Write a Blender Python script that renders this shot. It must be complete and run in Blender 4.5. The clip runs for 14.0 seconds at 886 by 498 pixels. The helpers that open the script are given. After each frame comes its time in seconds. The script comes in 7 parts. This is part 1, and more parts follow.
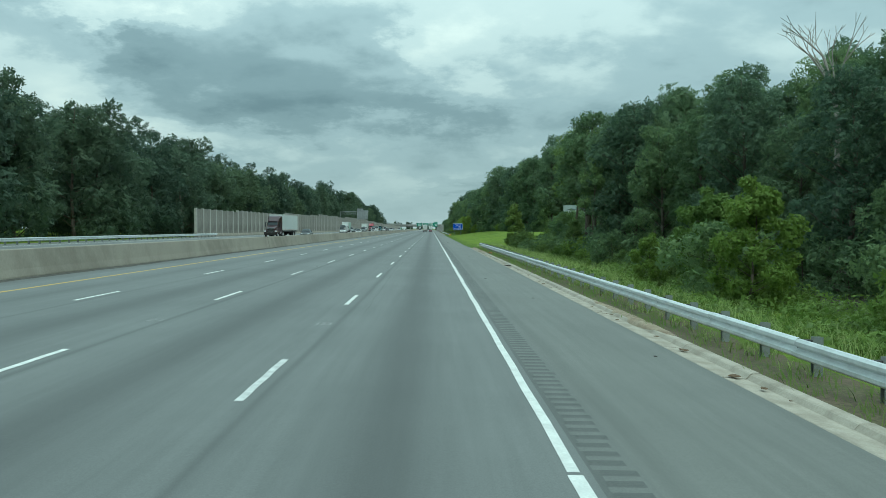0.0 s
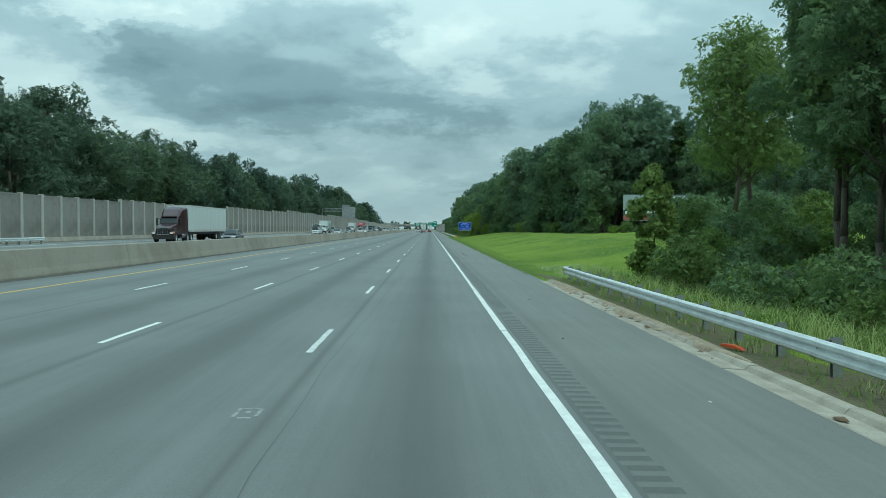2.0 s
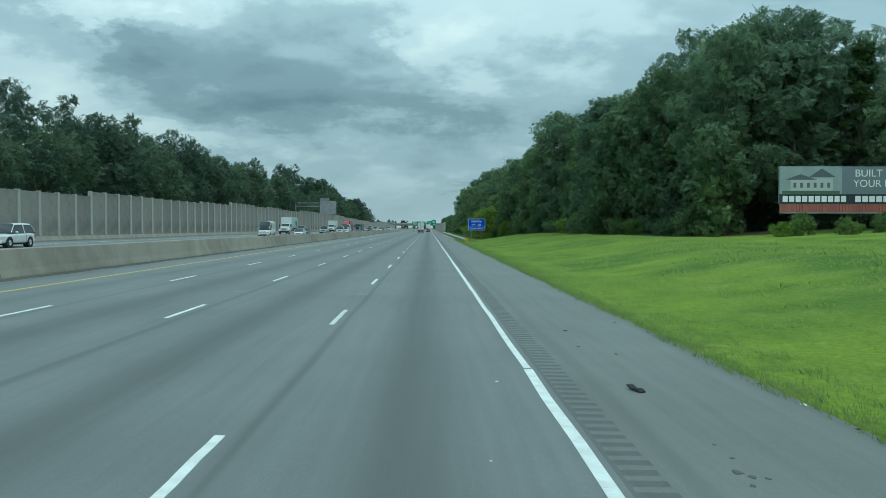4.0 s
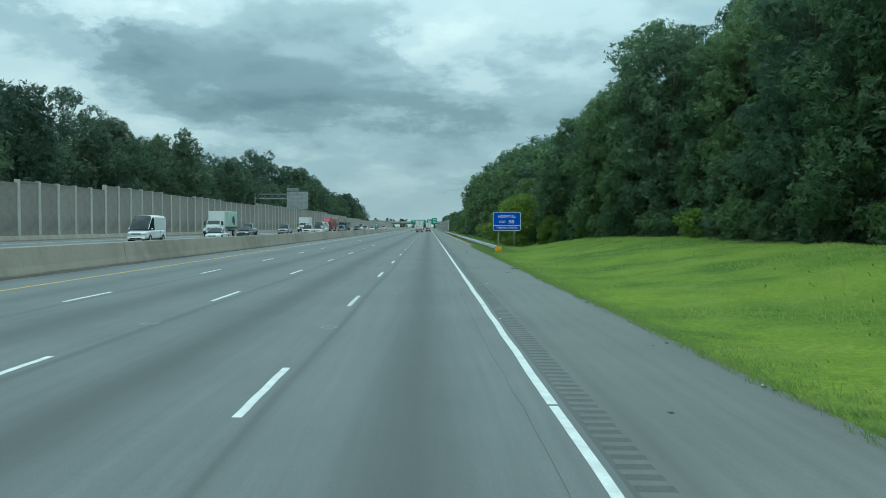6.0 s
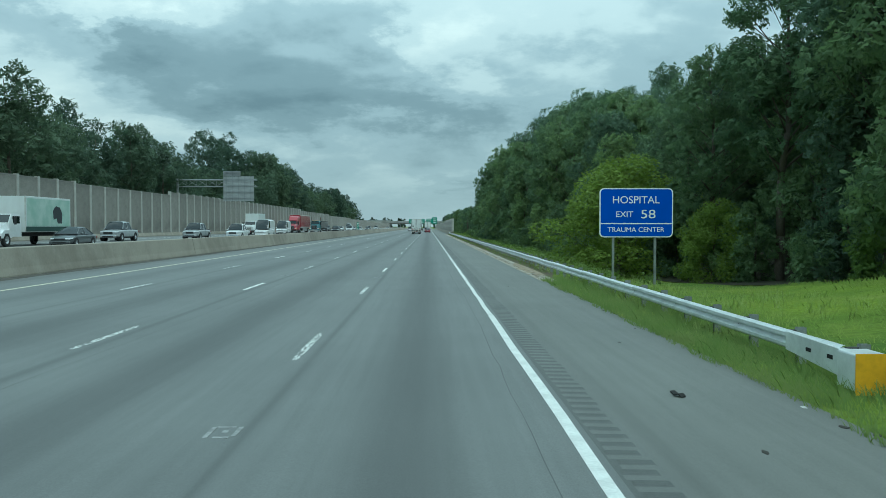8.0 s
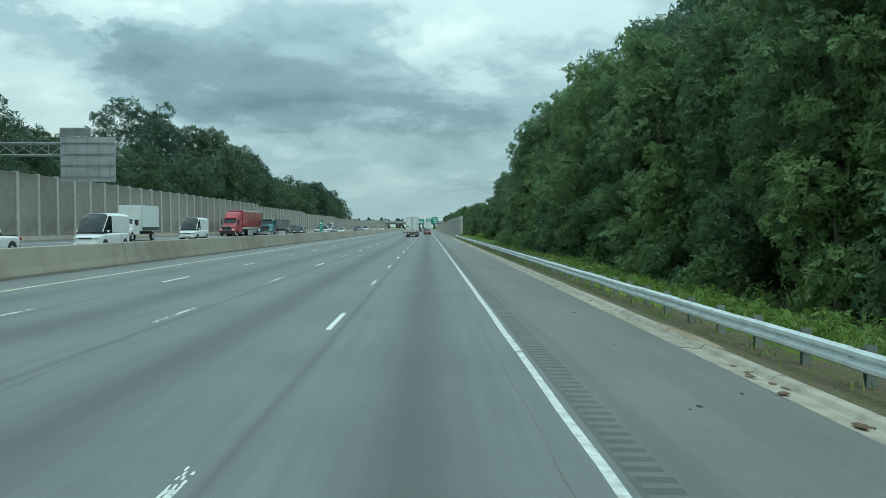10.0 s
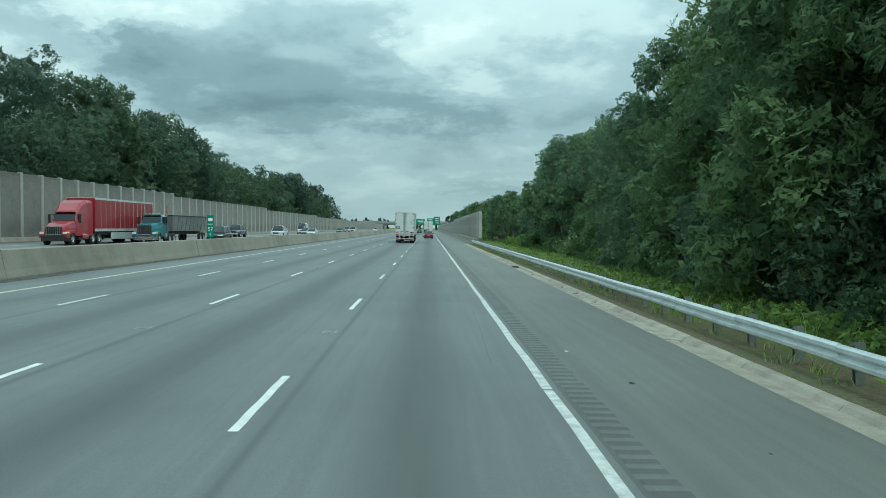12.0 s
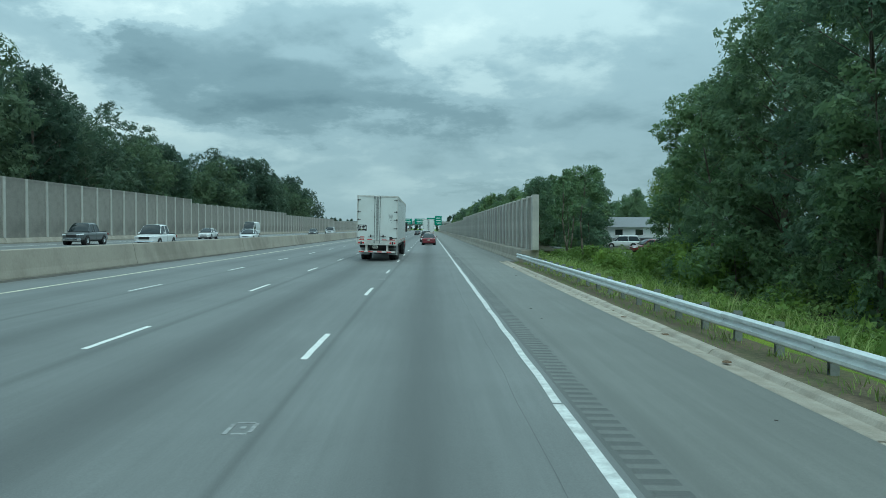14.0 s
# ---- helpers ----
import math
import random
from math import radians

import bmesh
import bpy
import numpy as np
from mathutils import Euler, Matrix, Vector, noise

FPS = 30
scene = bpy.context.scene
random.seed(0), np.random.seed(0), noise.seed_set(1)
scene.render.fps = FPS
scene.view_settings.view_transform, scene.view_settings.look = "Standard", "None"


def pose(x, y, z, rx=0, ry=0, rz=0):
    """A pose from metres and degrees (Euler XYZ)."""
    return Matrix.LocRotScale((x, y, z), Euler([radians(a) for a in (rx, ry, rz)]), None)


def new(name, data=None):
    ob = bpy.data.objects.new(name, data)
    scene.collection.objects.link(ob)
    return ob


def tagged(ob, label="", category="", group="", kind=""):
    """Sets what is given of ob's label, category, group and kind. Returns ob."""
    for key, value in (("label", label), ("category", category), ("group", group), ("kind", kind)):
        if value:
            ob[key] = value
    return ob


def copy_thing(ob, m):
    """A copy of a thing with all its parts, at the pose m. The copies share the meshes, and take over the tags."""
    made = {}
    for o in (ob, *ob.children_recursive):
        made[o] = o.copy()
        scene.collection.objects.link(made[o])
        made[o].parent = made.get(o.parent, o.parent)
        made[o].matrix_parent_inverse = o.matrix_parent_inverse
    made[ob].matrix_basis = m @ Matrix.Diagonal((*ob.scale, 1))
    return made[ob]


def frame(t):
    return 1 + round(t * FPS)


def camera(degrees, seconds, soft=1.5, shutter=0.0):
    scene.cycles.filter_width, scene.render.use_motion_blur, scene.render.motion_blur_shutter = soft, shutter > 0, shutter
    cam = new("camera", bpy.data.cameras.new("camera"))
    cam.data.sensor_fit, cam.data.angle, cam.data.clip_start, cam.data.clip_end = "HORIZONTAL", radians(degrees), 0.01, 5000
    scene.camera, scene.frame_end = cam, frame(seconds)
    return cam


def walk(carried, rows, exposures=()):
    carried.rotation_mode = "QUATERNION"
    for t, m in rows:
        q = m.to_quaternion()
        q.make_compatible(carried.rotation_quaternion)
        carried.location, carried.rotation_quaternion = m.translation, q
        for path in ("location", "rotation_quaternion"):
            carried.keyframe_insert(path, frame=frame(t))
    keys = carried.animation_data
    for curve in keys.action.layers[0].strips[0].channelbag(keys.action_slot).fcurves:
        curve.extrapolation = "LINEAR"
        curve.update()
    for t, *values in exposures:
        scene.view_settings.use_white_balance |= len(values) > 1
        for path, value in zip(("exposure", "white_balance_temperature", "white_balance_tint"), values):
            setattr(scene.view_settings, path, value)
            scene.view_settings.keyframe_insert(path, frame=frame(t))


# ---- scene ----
# A motorway drive: x to the right of the white edge line, y along the road, z up.
# ---- camera ----
cam = camera(59.0, 14.0, soft=0.8)


def along(t):
    return 28.6 * t if t < 11 else 314.6 + 28.2 * (t - 11)


# seconds, x, height, pitch, roll, yaw
PATH = [
    (0.0, -1.290, 2.20, -1.50, 0.0, -0.85),
    (0.5, -1.385, 2.20, -1.50, 0.0, -0.82),
    (1.0, -1.495, 2.20, -1.50, 0.0, -0.80),
    (1.5, -1.590, 2.20, -1.50, 0.0, -0.86),
    (2.0, -1.590, 2.20, -1.50, 0.0, -0.95),
    (2.5, -1.545, 2.20, -1.50, 0.0, -1.00),
    (3.0, -1.550, 2.20, -1.55, 0.0, -1.02),
    (3.5, -1.535, 2.20, -1.55, 0.0, -1.05),
    (4.7, -1.530, 2.20, -1.60, 0.0, -1.04),
    (6.0, -1.525, 2.20, -1.65, 0.0, -1.03),
    (6.5, -1.550, 2.20, -1.65, 0.0, -1.03),
    (7.0, -1.575, 2.20, -1.65, 0.0, -1.08),
    (7.5, -1.570, 2.20, -1.65, 0.0, -1.12),
    (8.0, -1.535, 2.20, -1.65, 0.0, -1.07),
    (8.5, -1.535, 2.20, -1.65, 0.0, -1.05),
    (9.7, -1.580, 2.20, -1.62, 0.0, -1.08),
    (11.0, -1.625, 2.20, -1.60, 0.0, -1.12),
    (11.5, -1.610, 2.20, -1.60, 0.0, -1.06),
    (12.0, -1.615, 2.20, -1.55, 0.0, -1.00),
    (12.5, -1.645, 2.20, -1.50, 0.0, -1.05),
    (13.0, -1.730, 2.20, -1.50, 0.0, -1.05),
    (13.5, -1.650, 2.20, -1.50, 0.0, -1.02),
    (14.0, -1.615, 2.20, -1.50, 0.0, -0.97),
]
walk(cam, [(t, pose(x, along(t), z, 90 + p, r, w)) for t, x, z, p, r, w in PATH],
     exposures=[(0.0, 0.09, 6250, -12.0), (2.5, 0.05, 5950, -12.0), (3.6, -0.02, 5830, -12.0), (6.0, 0.05, 5850, -12.0), (8.5, 0.06, 5880, -12.0), (11.0, 0.19, 6200, -12.0), (12.5, 0.15, 6080, -12.0), (14.0, 0.04, 5820, -12.0)])

# ---- overcast sky and sun ----
world = bpy.data.worlds.new("overcast")
scene.world = world
world.use_nodes = True
wt = world.node_tree
wt.nodes.clear()


def node(tree, kind, links=()):
    n = tree.nodes.new(kind)
    for sock, v in links:
        if isinstance(v, bpy.types.NodeSocket):
            tree.links.new(v, n.inputs[sock])
        else:
            n.inputs[sock].default_value = v
    return n


def scaled(tree, colour, factor):
    n = tree.nodes.new("ShaderNodeVectorMath")
    n.operation = "SCALE"
    tree.links.new(colour, n.inputs[0])
    if isinstance(factor, bpy.types.NodeSocket):
        tree.links.new(factor, n.inputs["Scale"])
    else:
        n.inputs["Scale"].default_value = factor
    return n.outputs[0]


def ramp(tree, fac, stops, mode="EASE"):
    n = tree.nodes.new("ShaderNodeValToRGB")
    n.color_ramp.interpolation = mode
    el = n.color_ramp.elements
    while len(el) < len(stops):
        el.new(0.5)
    for e, (p, c) in zip(el, stops):
        e.position = p
        e.color = (*c, 1) if len(c) == 3 else (c[0], c[0], c[0], 1)
    tree.links.new(fac, n.inputs[0])
    return n.outputs[0]


def maths(tree, op, a, b=0.0, c=0.0):
    n = tree.nodes.new("ShaderNodeMath")
    n.operation = op
    for i, v in enumerate((a, b, c)):
        if isinstance(v, bpy.types.NodeSocket):
            tree.links.new(v, n.inputs[i])
        else:
            n.inputs[i].default_value = v
    return n.outputs[0]


def mixed(tree, fac, a, b, mode="MIX"):
    n = tree.nodes.new("ShaderNodeMix")
    n.data_type, n.blend_type = "RGBA", mode
    for i, v in ((0, fac), (6, a), (7, b)):
        if isinstance(v, bpy.types.NodeSocket):
            tree.links.new(v, n.inputs[i])
        elif i == 0:
            n.inputs[0].default_value = v
        else:
            n.inputs[i].default_value = (*v, 1)
    return n.outputs[2]


SUN_UP, SUN_TURN = radians(58), radians(160)
sky = node(wt, "ShaderNodeTexSky")
sky.sky_type, sky.sun_disc, sky.sun_elevation, sky.sun_rotation = "NISHITA", False, SUN_UP, SUN_TURN
way = node(wt, "ShaderNodeTexCoord").outputs["Generated"]
sep = node(wt, "ShaderNodeSeparateXYZ", [(0, way)])
up = maths(wt, "MAXIMUM", sep.outputs[2], 0.0)
flat = maths(wt, "ADD", up, 0.30)
deck = node(wt, "ShaderNodeCombineXYZ", [(0, maths(wt, "SUBTRACT", maths(wt, "DIVIDE", sep.outputs[0], flat), 0.45)), (1, maths(wt, "DIVIDE", sep.outputs[1], flat)), (2, 8.3)])
big = node(wt, "ShaderNodeTexNoise", [("Vector", deck.outputs[0]), ("Scale", 1.5), ("Detail", 6.0), ("Roughness", 0.5), ("Distortion", 0.5)])
fine = node(wt, "ShaderNodeTexNoise", [("Vector", deck.outputs[0]), ("Scale", 4.5), ("Detail", 5.0), ("Roughness", 0.55)])
lump = maths(wt, "ADD", maths(wt, "MULTIPLY", big.outputs[0], 0.72), maths(wt, "MULTIPLY", fine.outputs[0], 0.28))
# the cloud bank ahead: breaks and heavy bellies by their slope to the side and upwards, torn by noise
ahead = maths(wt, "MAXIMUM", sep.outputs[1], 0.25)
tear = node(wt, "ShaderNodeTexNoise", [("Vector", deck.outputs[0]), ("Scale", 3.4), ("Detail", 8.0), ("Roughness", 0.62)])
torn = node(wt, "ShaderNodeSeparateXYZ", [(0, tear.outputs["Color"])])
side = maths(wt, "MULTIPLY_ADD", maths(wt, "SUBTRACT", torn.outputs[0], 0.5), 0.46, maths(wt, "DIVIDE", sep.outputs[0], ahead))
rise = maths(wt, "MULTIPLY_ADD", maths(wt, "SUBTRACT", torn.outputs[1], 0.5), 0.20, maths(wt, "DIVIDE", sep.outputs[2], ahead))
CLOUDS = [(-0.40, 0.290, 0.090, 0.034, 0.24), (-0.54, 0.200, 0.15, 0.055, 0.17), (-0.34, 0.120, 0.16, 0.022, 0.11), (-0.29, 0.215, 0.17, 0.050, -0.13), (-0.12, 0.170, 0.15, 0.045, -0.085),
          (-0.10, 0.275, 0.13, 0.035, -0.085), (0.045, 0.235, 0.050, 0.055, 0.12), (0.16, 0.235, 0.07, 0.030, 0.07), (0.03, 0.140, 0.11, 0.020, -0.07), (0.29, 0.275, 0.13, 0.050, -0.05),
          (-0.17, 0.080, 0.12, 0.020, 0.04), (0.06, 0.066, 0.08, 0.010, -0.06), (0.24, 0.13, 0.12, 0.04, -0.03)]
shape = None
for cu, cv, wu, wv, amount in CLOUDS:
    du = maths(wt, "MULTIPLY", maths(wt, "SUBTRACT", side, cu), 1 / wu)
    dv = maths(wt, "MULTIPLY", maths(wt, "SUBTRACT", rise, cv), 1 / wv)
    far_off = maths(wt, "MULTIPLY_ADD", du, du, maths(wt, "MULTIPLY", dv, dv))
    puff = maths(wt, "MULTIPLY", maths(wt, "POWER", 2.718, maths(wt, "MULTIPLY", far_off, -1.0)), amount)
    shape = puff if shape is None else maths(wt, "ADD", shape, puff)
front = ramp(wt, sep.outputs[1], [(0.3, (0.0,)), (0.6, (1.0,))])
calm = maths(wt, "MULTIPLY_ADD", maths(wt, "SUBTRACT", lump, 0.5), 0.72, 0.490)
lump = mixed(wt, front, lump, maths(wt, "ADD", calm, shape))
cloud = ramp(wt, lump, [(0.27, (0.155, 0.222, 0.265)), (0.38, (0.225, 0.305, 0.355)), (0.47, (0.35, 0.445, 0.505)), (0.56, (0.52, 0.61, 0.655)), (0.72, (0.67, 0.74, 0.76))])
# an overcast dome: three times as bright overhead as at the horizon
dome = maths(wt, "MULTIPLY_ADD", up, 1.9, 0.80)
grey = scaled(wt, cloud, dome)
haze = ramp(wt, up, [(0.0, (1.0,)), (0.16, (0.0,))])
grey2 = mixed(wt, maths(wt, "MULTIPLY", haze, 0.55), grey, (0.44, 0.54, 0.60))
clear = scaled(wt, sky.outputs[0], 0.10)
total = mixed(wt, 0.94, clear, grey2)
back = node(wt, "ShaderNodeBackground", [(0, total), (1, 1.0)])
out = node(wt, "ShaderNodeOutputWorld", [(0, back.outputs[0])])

sun = new("sun", bpy.data.lights.new("sun", "SUN"))
sun.data.energy, sun.data.angle, sun.data.color = 0.9, radians(25), (1.0, 0.97, 0.92)
sun.rotation_euler = (radians(90) - SUN_UP, 0, radians(180) - SUN_TURN)

# ---- materials ----
MATS = {}


def surface(name, base, rough=0.6, metal=0.0, grain=0.0, grain_size=30.0, stain=0.0, stain_size=1.5, bump=0.0, each=0.0,
            stain_colour=None, coat=0.0, glow=None, glass=False, alpha=1.0, stretch=(1, 1, 1), through_light=0.0, spec=0.5):
    """A procedural material: grain at a fine scale, stains at a coarse one, piece-to-piece variation."""
    if name in MATS:
        return MATS[name]
    m = MATS[name] = bpy.data.materials.new(name)
    m.use_nodes = True
    t = m.node_tree
    b = t.nodes["Principled BSDF"]
    b.inputs["Roughness"].default_value, b.inputs["Metallic"].default_value = rough, metal
    b.inputs["Specular IOR Level"].default_value = spec
    b.inputs["Coat Weight"].default_value = coat
    co = node(t, "ShaderNodeTexCoord").outputs["Object"]
    co = node(t, "ShaderNodeMapping", [("Vector", co), ("Scale", stretch)]).outputs[0]
    col = node(t, "ShaderNodeRGB")
    col.outputs[0].default_value = (*base, 1)
    col = col.outputs[0]
    if each:
        info = node(t, "ShaderNodeObjectInfo")
        col = mixed(t, 1.0, col, ramp(t, info.outputs["Random"], [(0.0, (1 - each,)), (1.0, (1 + each,))], "LINEAR"), "MULTIPLY")
    if stain:
        s = node(t, "ShaderNodeTexNoise", [("Vector", co), ("Scale", 1 / stain_size), ("Detail", 6.0), ("Roughness", 0.62)])
        f = ramp(t, s.outputs[0], [(0.35, (0.0,)), (0.70, (1.0,))])
        col = mixed(t, maths(t, "MULTIPLY", f, stain), col, stain_colour or tuple(c * 0.35 for c in base))
    if grain:
        g = node(t, "ShaderNodeTexNoise", [("Vector", co), ("Scale", grain_size), ("Detail", 4.0), ("Roughness", 0.7)])
        col = mixed(t, 1.0, col, ramp(t, g.outputs[0], [(0.25, (1 - grain,)), (0.75, (1 + grain,))], "LINEAR"), "MULTIPLY")
        if bump:
            bp = node(t, "ShaderNodeBump", [("Height", g.outputs[0]), ("Strength", bump), ("Distance", 0.01)])
            t.links.new(bp.outputs[0], b.inputs["Normal"])
    t.links.new(col, b.inputs["Base Color"])
    if glow:
        b.inputs["Emission Color"].default_value = (*glow[:3], 1)
        b.inputs["Emission Strength"].default_value = glow[3]
    if glass:
        b.inputs["Transmission Weight"].default_value = 1.0
        b.inputs["IOR"].default_value = 1.45
    if through_light:
        tr = node(t, "ShaderNodeBsdfTranslucent", [(0, col)])
        mx = node(t, "ShaderNodeMixShader", [(0, through_light), (1, b.outputs[0]), (2, tr.outputs[0])])
        t.links.new(mx.outputs[0], t.nodes["Material Output"].inputs[0])
    return m


def asphalt(name, base, lanes):
    """Worn asphalt: aggregate grain, patches, and long oil and tyre bands at the given lane centres."""
    m = bpy.data.materials.new(name)
    m.use_nodes = True
    t = m.node_tree
    b = t.nodes["Principled BSDF"]
    b.inputs["Roughness"].default_value = 0.62
    co = node(t, "ShaderNodeTexCoord").outputs["Object"]
    sp = node(t, "ShaderNodeSeparateXYZ", [(0, co)])
    longways = node(t, "ShaderNodeMapping", [("Vector", co), ("Scale", (1.0, 0.03, 1.0))]).outputs[0]
    drift = node(t, "ShaderNodeTexNoise", [("Vector", longways), ("Scale", 0.9), ("Detail", 4.0)]).outputs[0]
    streak = node(t, "ShaderNodeTexNoise", [("Vector", longways), ("Scale", 5.0), ("Detail", 5.0), ("Roughness", 0.65)]).outputs[0]
    patch = node(t, "ShaderNodeTexNoise", [("Vector", co), ("Scale", 0.22), ("Detail", 5.0), ("Roughness", 0.6)]).outputs[0]
    grit = node(t, "ShaderNodeTexNoise", [("Vector", co), ("Scale", 55.0), ("Detail", 3.0), ("Roughness", 0.8)]).outputs[0]
    x = maths(t, "ADD", sp.outputs[0], maths(t, "MULTIPLY_ADD", drift, 0.5, -0.25))
    band = None
    for c, width, deep in lanes:
        d = maths(t, "DIVIDE", maths(t, "SUBTRACT", x, c), width)
        g = maths(t, "MULTIPLY", maths(t, "POWER", 2.718, maths(t, "MULTIPLY", maths(t, "MULTIPLY", d, d), -1.0)), deep)
        band = g if band is None else maths(t, "ADD", band, g)
    col = mixed(t, 0.0, base, base)
    tone = ramp(t, patch, [(0.3, (0.90,)), (0.7, (1.10,))], "LINEAR")
    col = mixed(t, 1.0, col, tone, "MULTIPLY")
    col = mixed(t, 1.0, col, ramp(t, streak, [(0.3, (0.90,)), (0.7, (1.09,))], "LINEAR"), "MULTIPLY")
    if band is not None:
        col = mixed(t, maths(t, "MINIMUM", band, 0.8), col, tuple(c * 0.35 for c in base))
    col = mixed(t, 1.0, col, ramp(t, grit, [(0.25, (0.80,)), (0.75, (1.20,))], "LINEAR"), "MULTIPLY")
    t.links.new(col, b.inputs["Base Color"])
    bp = node(t, "ShaderNodeBump", [("Height", grit), ("Strength", 0.35), ("Distance", 0.006)])
    t.links.new(bp.outputs[0], b.inputs["Normal"])
    return m


ROAD = asphalt("road asphalt", (0.161, 0.167, 0.162),
               [(-1.75, 0.56, 0.60), (-5.5, 0.62, 0.56), (-9.2, 0.62, 0.50), (-12.6, 0.5, 0.32),
                (-3.40, 0.07, 0.45), (-7.15, 0.09, 0.45), (-10.75, 0.07, 0.35), (-15.6, 0.35, 0.15)])
SHOULDER = asphalt("shoulder asphalt", (0.163, 0.166, 0.153), [(0.75, 0.16, 0.25), (3.3, 0.25, 0.2)])
FAR_ROAD = asphalt("opposite asphalt", (0.20, 0.205, 0.20), [(-21.9, 0.5, 0.3), (-25.5, 0.5, 0.3), (-29.2, 0.5, 0.3), (-32.9, 0.5, 0.3)])
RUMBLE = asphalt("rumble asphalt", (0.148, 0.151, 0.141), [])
# same asphalt, darkened to paint the shade inside the shallow grooves
GROOVE_SHADE = asphalt("rumble groove asphalt with painted shade", (0.098, 0.101, 0.095), [])
SEAM = asphalt("dark seam asphalt", (0.105, 0.108, 0.102), [])
PAINT = surface("worn white road paint", (0.78, 0.79, 0.76), 0.7, grain=0.12, grain_size=25, stain=0.32, stain_size=0.35, stain_colour=(0.30, 0.30, 0.29))
PAINT_WORN = surface("scuffed white road paint", (0.70, 0.71, 0.69), 0.75, grain=0.15, grain_size=25, stain=0.6, stain_size=0.25, stain_colour=(0.26, 0.26, 0.255))
PALE_YELLOW = surface("pale worn yellow paint", (0.64, 0.60, 0.45), 0.7, grain=0.1, stain=0.5, stain_size=0.4, stain_colour=(0.33, 0.32, 0.28))
SCAR = surface("ghost of old paint", (0.34, 0.345, 0.34), 0.8, grain=0.2, grain_size=20, stain=0.8, stain_size=0.15, stain_colour=(0.16, 0.16, 0.16))
LITTER = surface("leaf litter and grit", (0.125, 0.095, 0.062), 0.95, grain=0.45, grain_size=9, stain=0.6, stain_size=0.9, bump=0.8, stain_colour=(0.085, 0.105, 0.035))
YELLOW = surface("yellow road paint", (0.62, 0.42, 0.09), 0.7, grain=0.1, stain=0.4, stain_size=0.4, stain_colour=(0.3, 0.27, 0.2))
CONCRETE = surface("weathered barrier concrete", (0.345, 0.315, 0.262), 0.85, grain=0.12, grain_size=18, stain=0.55, stain_size=1.3, bump=0.2, each=0.07,
                   stain_colour=(0.17, 0.15, 0.12), stretch=(1, 0.7, 0.45))
GUTTER = surface("gutter concrete", (0.40, 0.36, 0.30), 0.9, grain=0.15, grain_size=25, stain=0.6, stain_size=0.8, bump=0.3, each=0.10, stain_colour=(0.20, 0.17, 0.13))
PANEL = surface("grey noise wall panel", (0.275, 0.258, 0.228), 0.9, grain=0.20, grain_size=9, stain=0.45, stain_size=2.5, bump=0.5, each=0.10, stretch=(1, 1, 1.6))
PALE_PANEL = surface("brownish noise wall panel", (0.34, 0.31, 0.27), 0.9, grain=0.20, grain_size=9, stain=0.45, stain_size=2.5, bump=0.5, each=0.10, stretch=(1, 1, 1.6))
POST = surface("pale noise wall post", (0.47, 0.458, 0.42), 0.85, grain=0.08, grain_size=15, stain=0.35, stain_size=1.2, each=0.06)
STEEL = surface("galvanised steel", (0.74, 0.78, 0.78), 0.42, 0.32, grain=0.08, grain_size=12, stain=0.3, stain_size=0.6, each=0.06)
STEEL_DULL = surface("weathered galvanised post", (0.30, 0.33, 0.32), 0.6, 0.35, grain=0.12, grain_size=15, stain=0.4, stain_size=0.4, each=0.1)
SOIL = surface("washed sand and clay", (0.33, 0.275, 0.20), 0.95, grain=0.35, grain_size=11, stain=0.7, stain_size=0.6, bump=0.8, stain_colour=(0.17, 0.11, 0.065))


def meadow():
    """The verge: mown grass in patches of two greens with dry tufts and some bare soil."""
    m = bpy.data.materials.new("verge grass")
    m.use_nodes = True
    t = m.node_tree
    b = t.nodes["Principled BSDF"]
    b.inputs["Roughness"].default_value = 0.95
    b.inputs["Specular IOR Level"].default_value = 0.15
    co = node(t, "ShaderNodeTexCoord").outputs["Object"]
    a = node(t, "ShaderNodeTexNoise", [("Vector", co), ("Scale", 0.11), ("Detail", 6.0), ("Roughness", 0.6)]).outputs[0]
    d = node(t, "ShaderNodeTexNoise", [("Vector", co), ("Scale", 0.45), ("Detail", 6.0), ("Roughness", 0.65)]).outputs[0]
    c = node(t, "ShaderNodeTexNoise", [("Vector", co), ("Scale", 7.0), ("Detail", 6.0), ("Roughness", 0.75)]).outputs[0]
    col = mixed(t, ramp(t, a, [(0.38, (0.0,)), (0.62, (1.0,))]), (0.096, 0.165, 0.028), (0.210, 0.285, 0.036))
    col = mixed(t, maths(t, "MULTIPLY", ramp(t, d, [(0.48, (0.0,)), (0.72, (1.0,))]), 0.6), col, (0.240, 0.285, 0.068))
    col = mixed(t, maths(t, "MULTIPLY", ramp(t, d, [(0.25, (1.0,)), (0.45, (0.0,))]), 0.5), col, (0.065, 0.120, 0.028))
    col = mixed(t, 1.0, col, ramp(t, c, [(0.25, (0.60,)), (0.75, (1.36,))], "LINEAR"), "MULTIPLY")
    t.links.new(col, b.inputs["Base Color"])
    bp = node(t, "ShaderNodeBump", [("Height", c), ("Strength", 0.9), ("Distance", 0.06)])
    t.links.new(bp.outputs[0], b.inputs["Normal"])
    return m


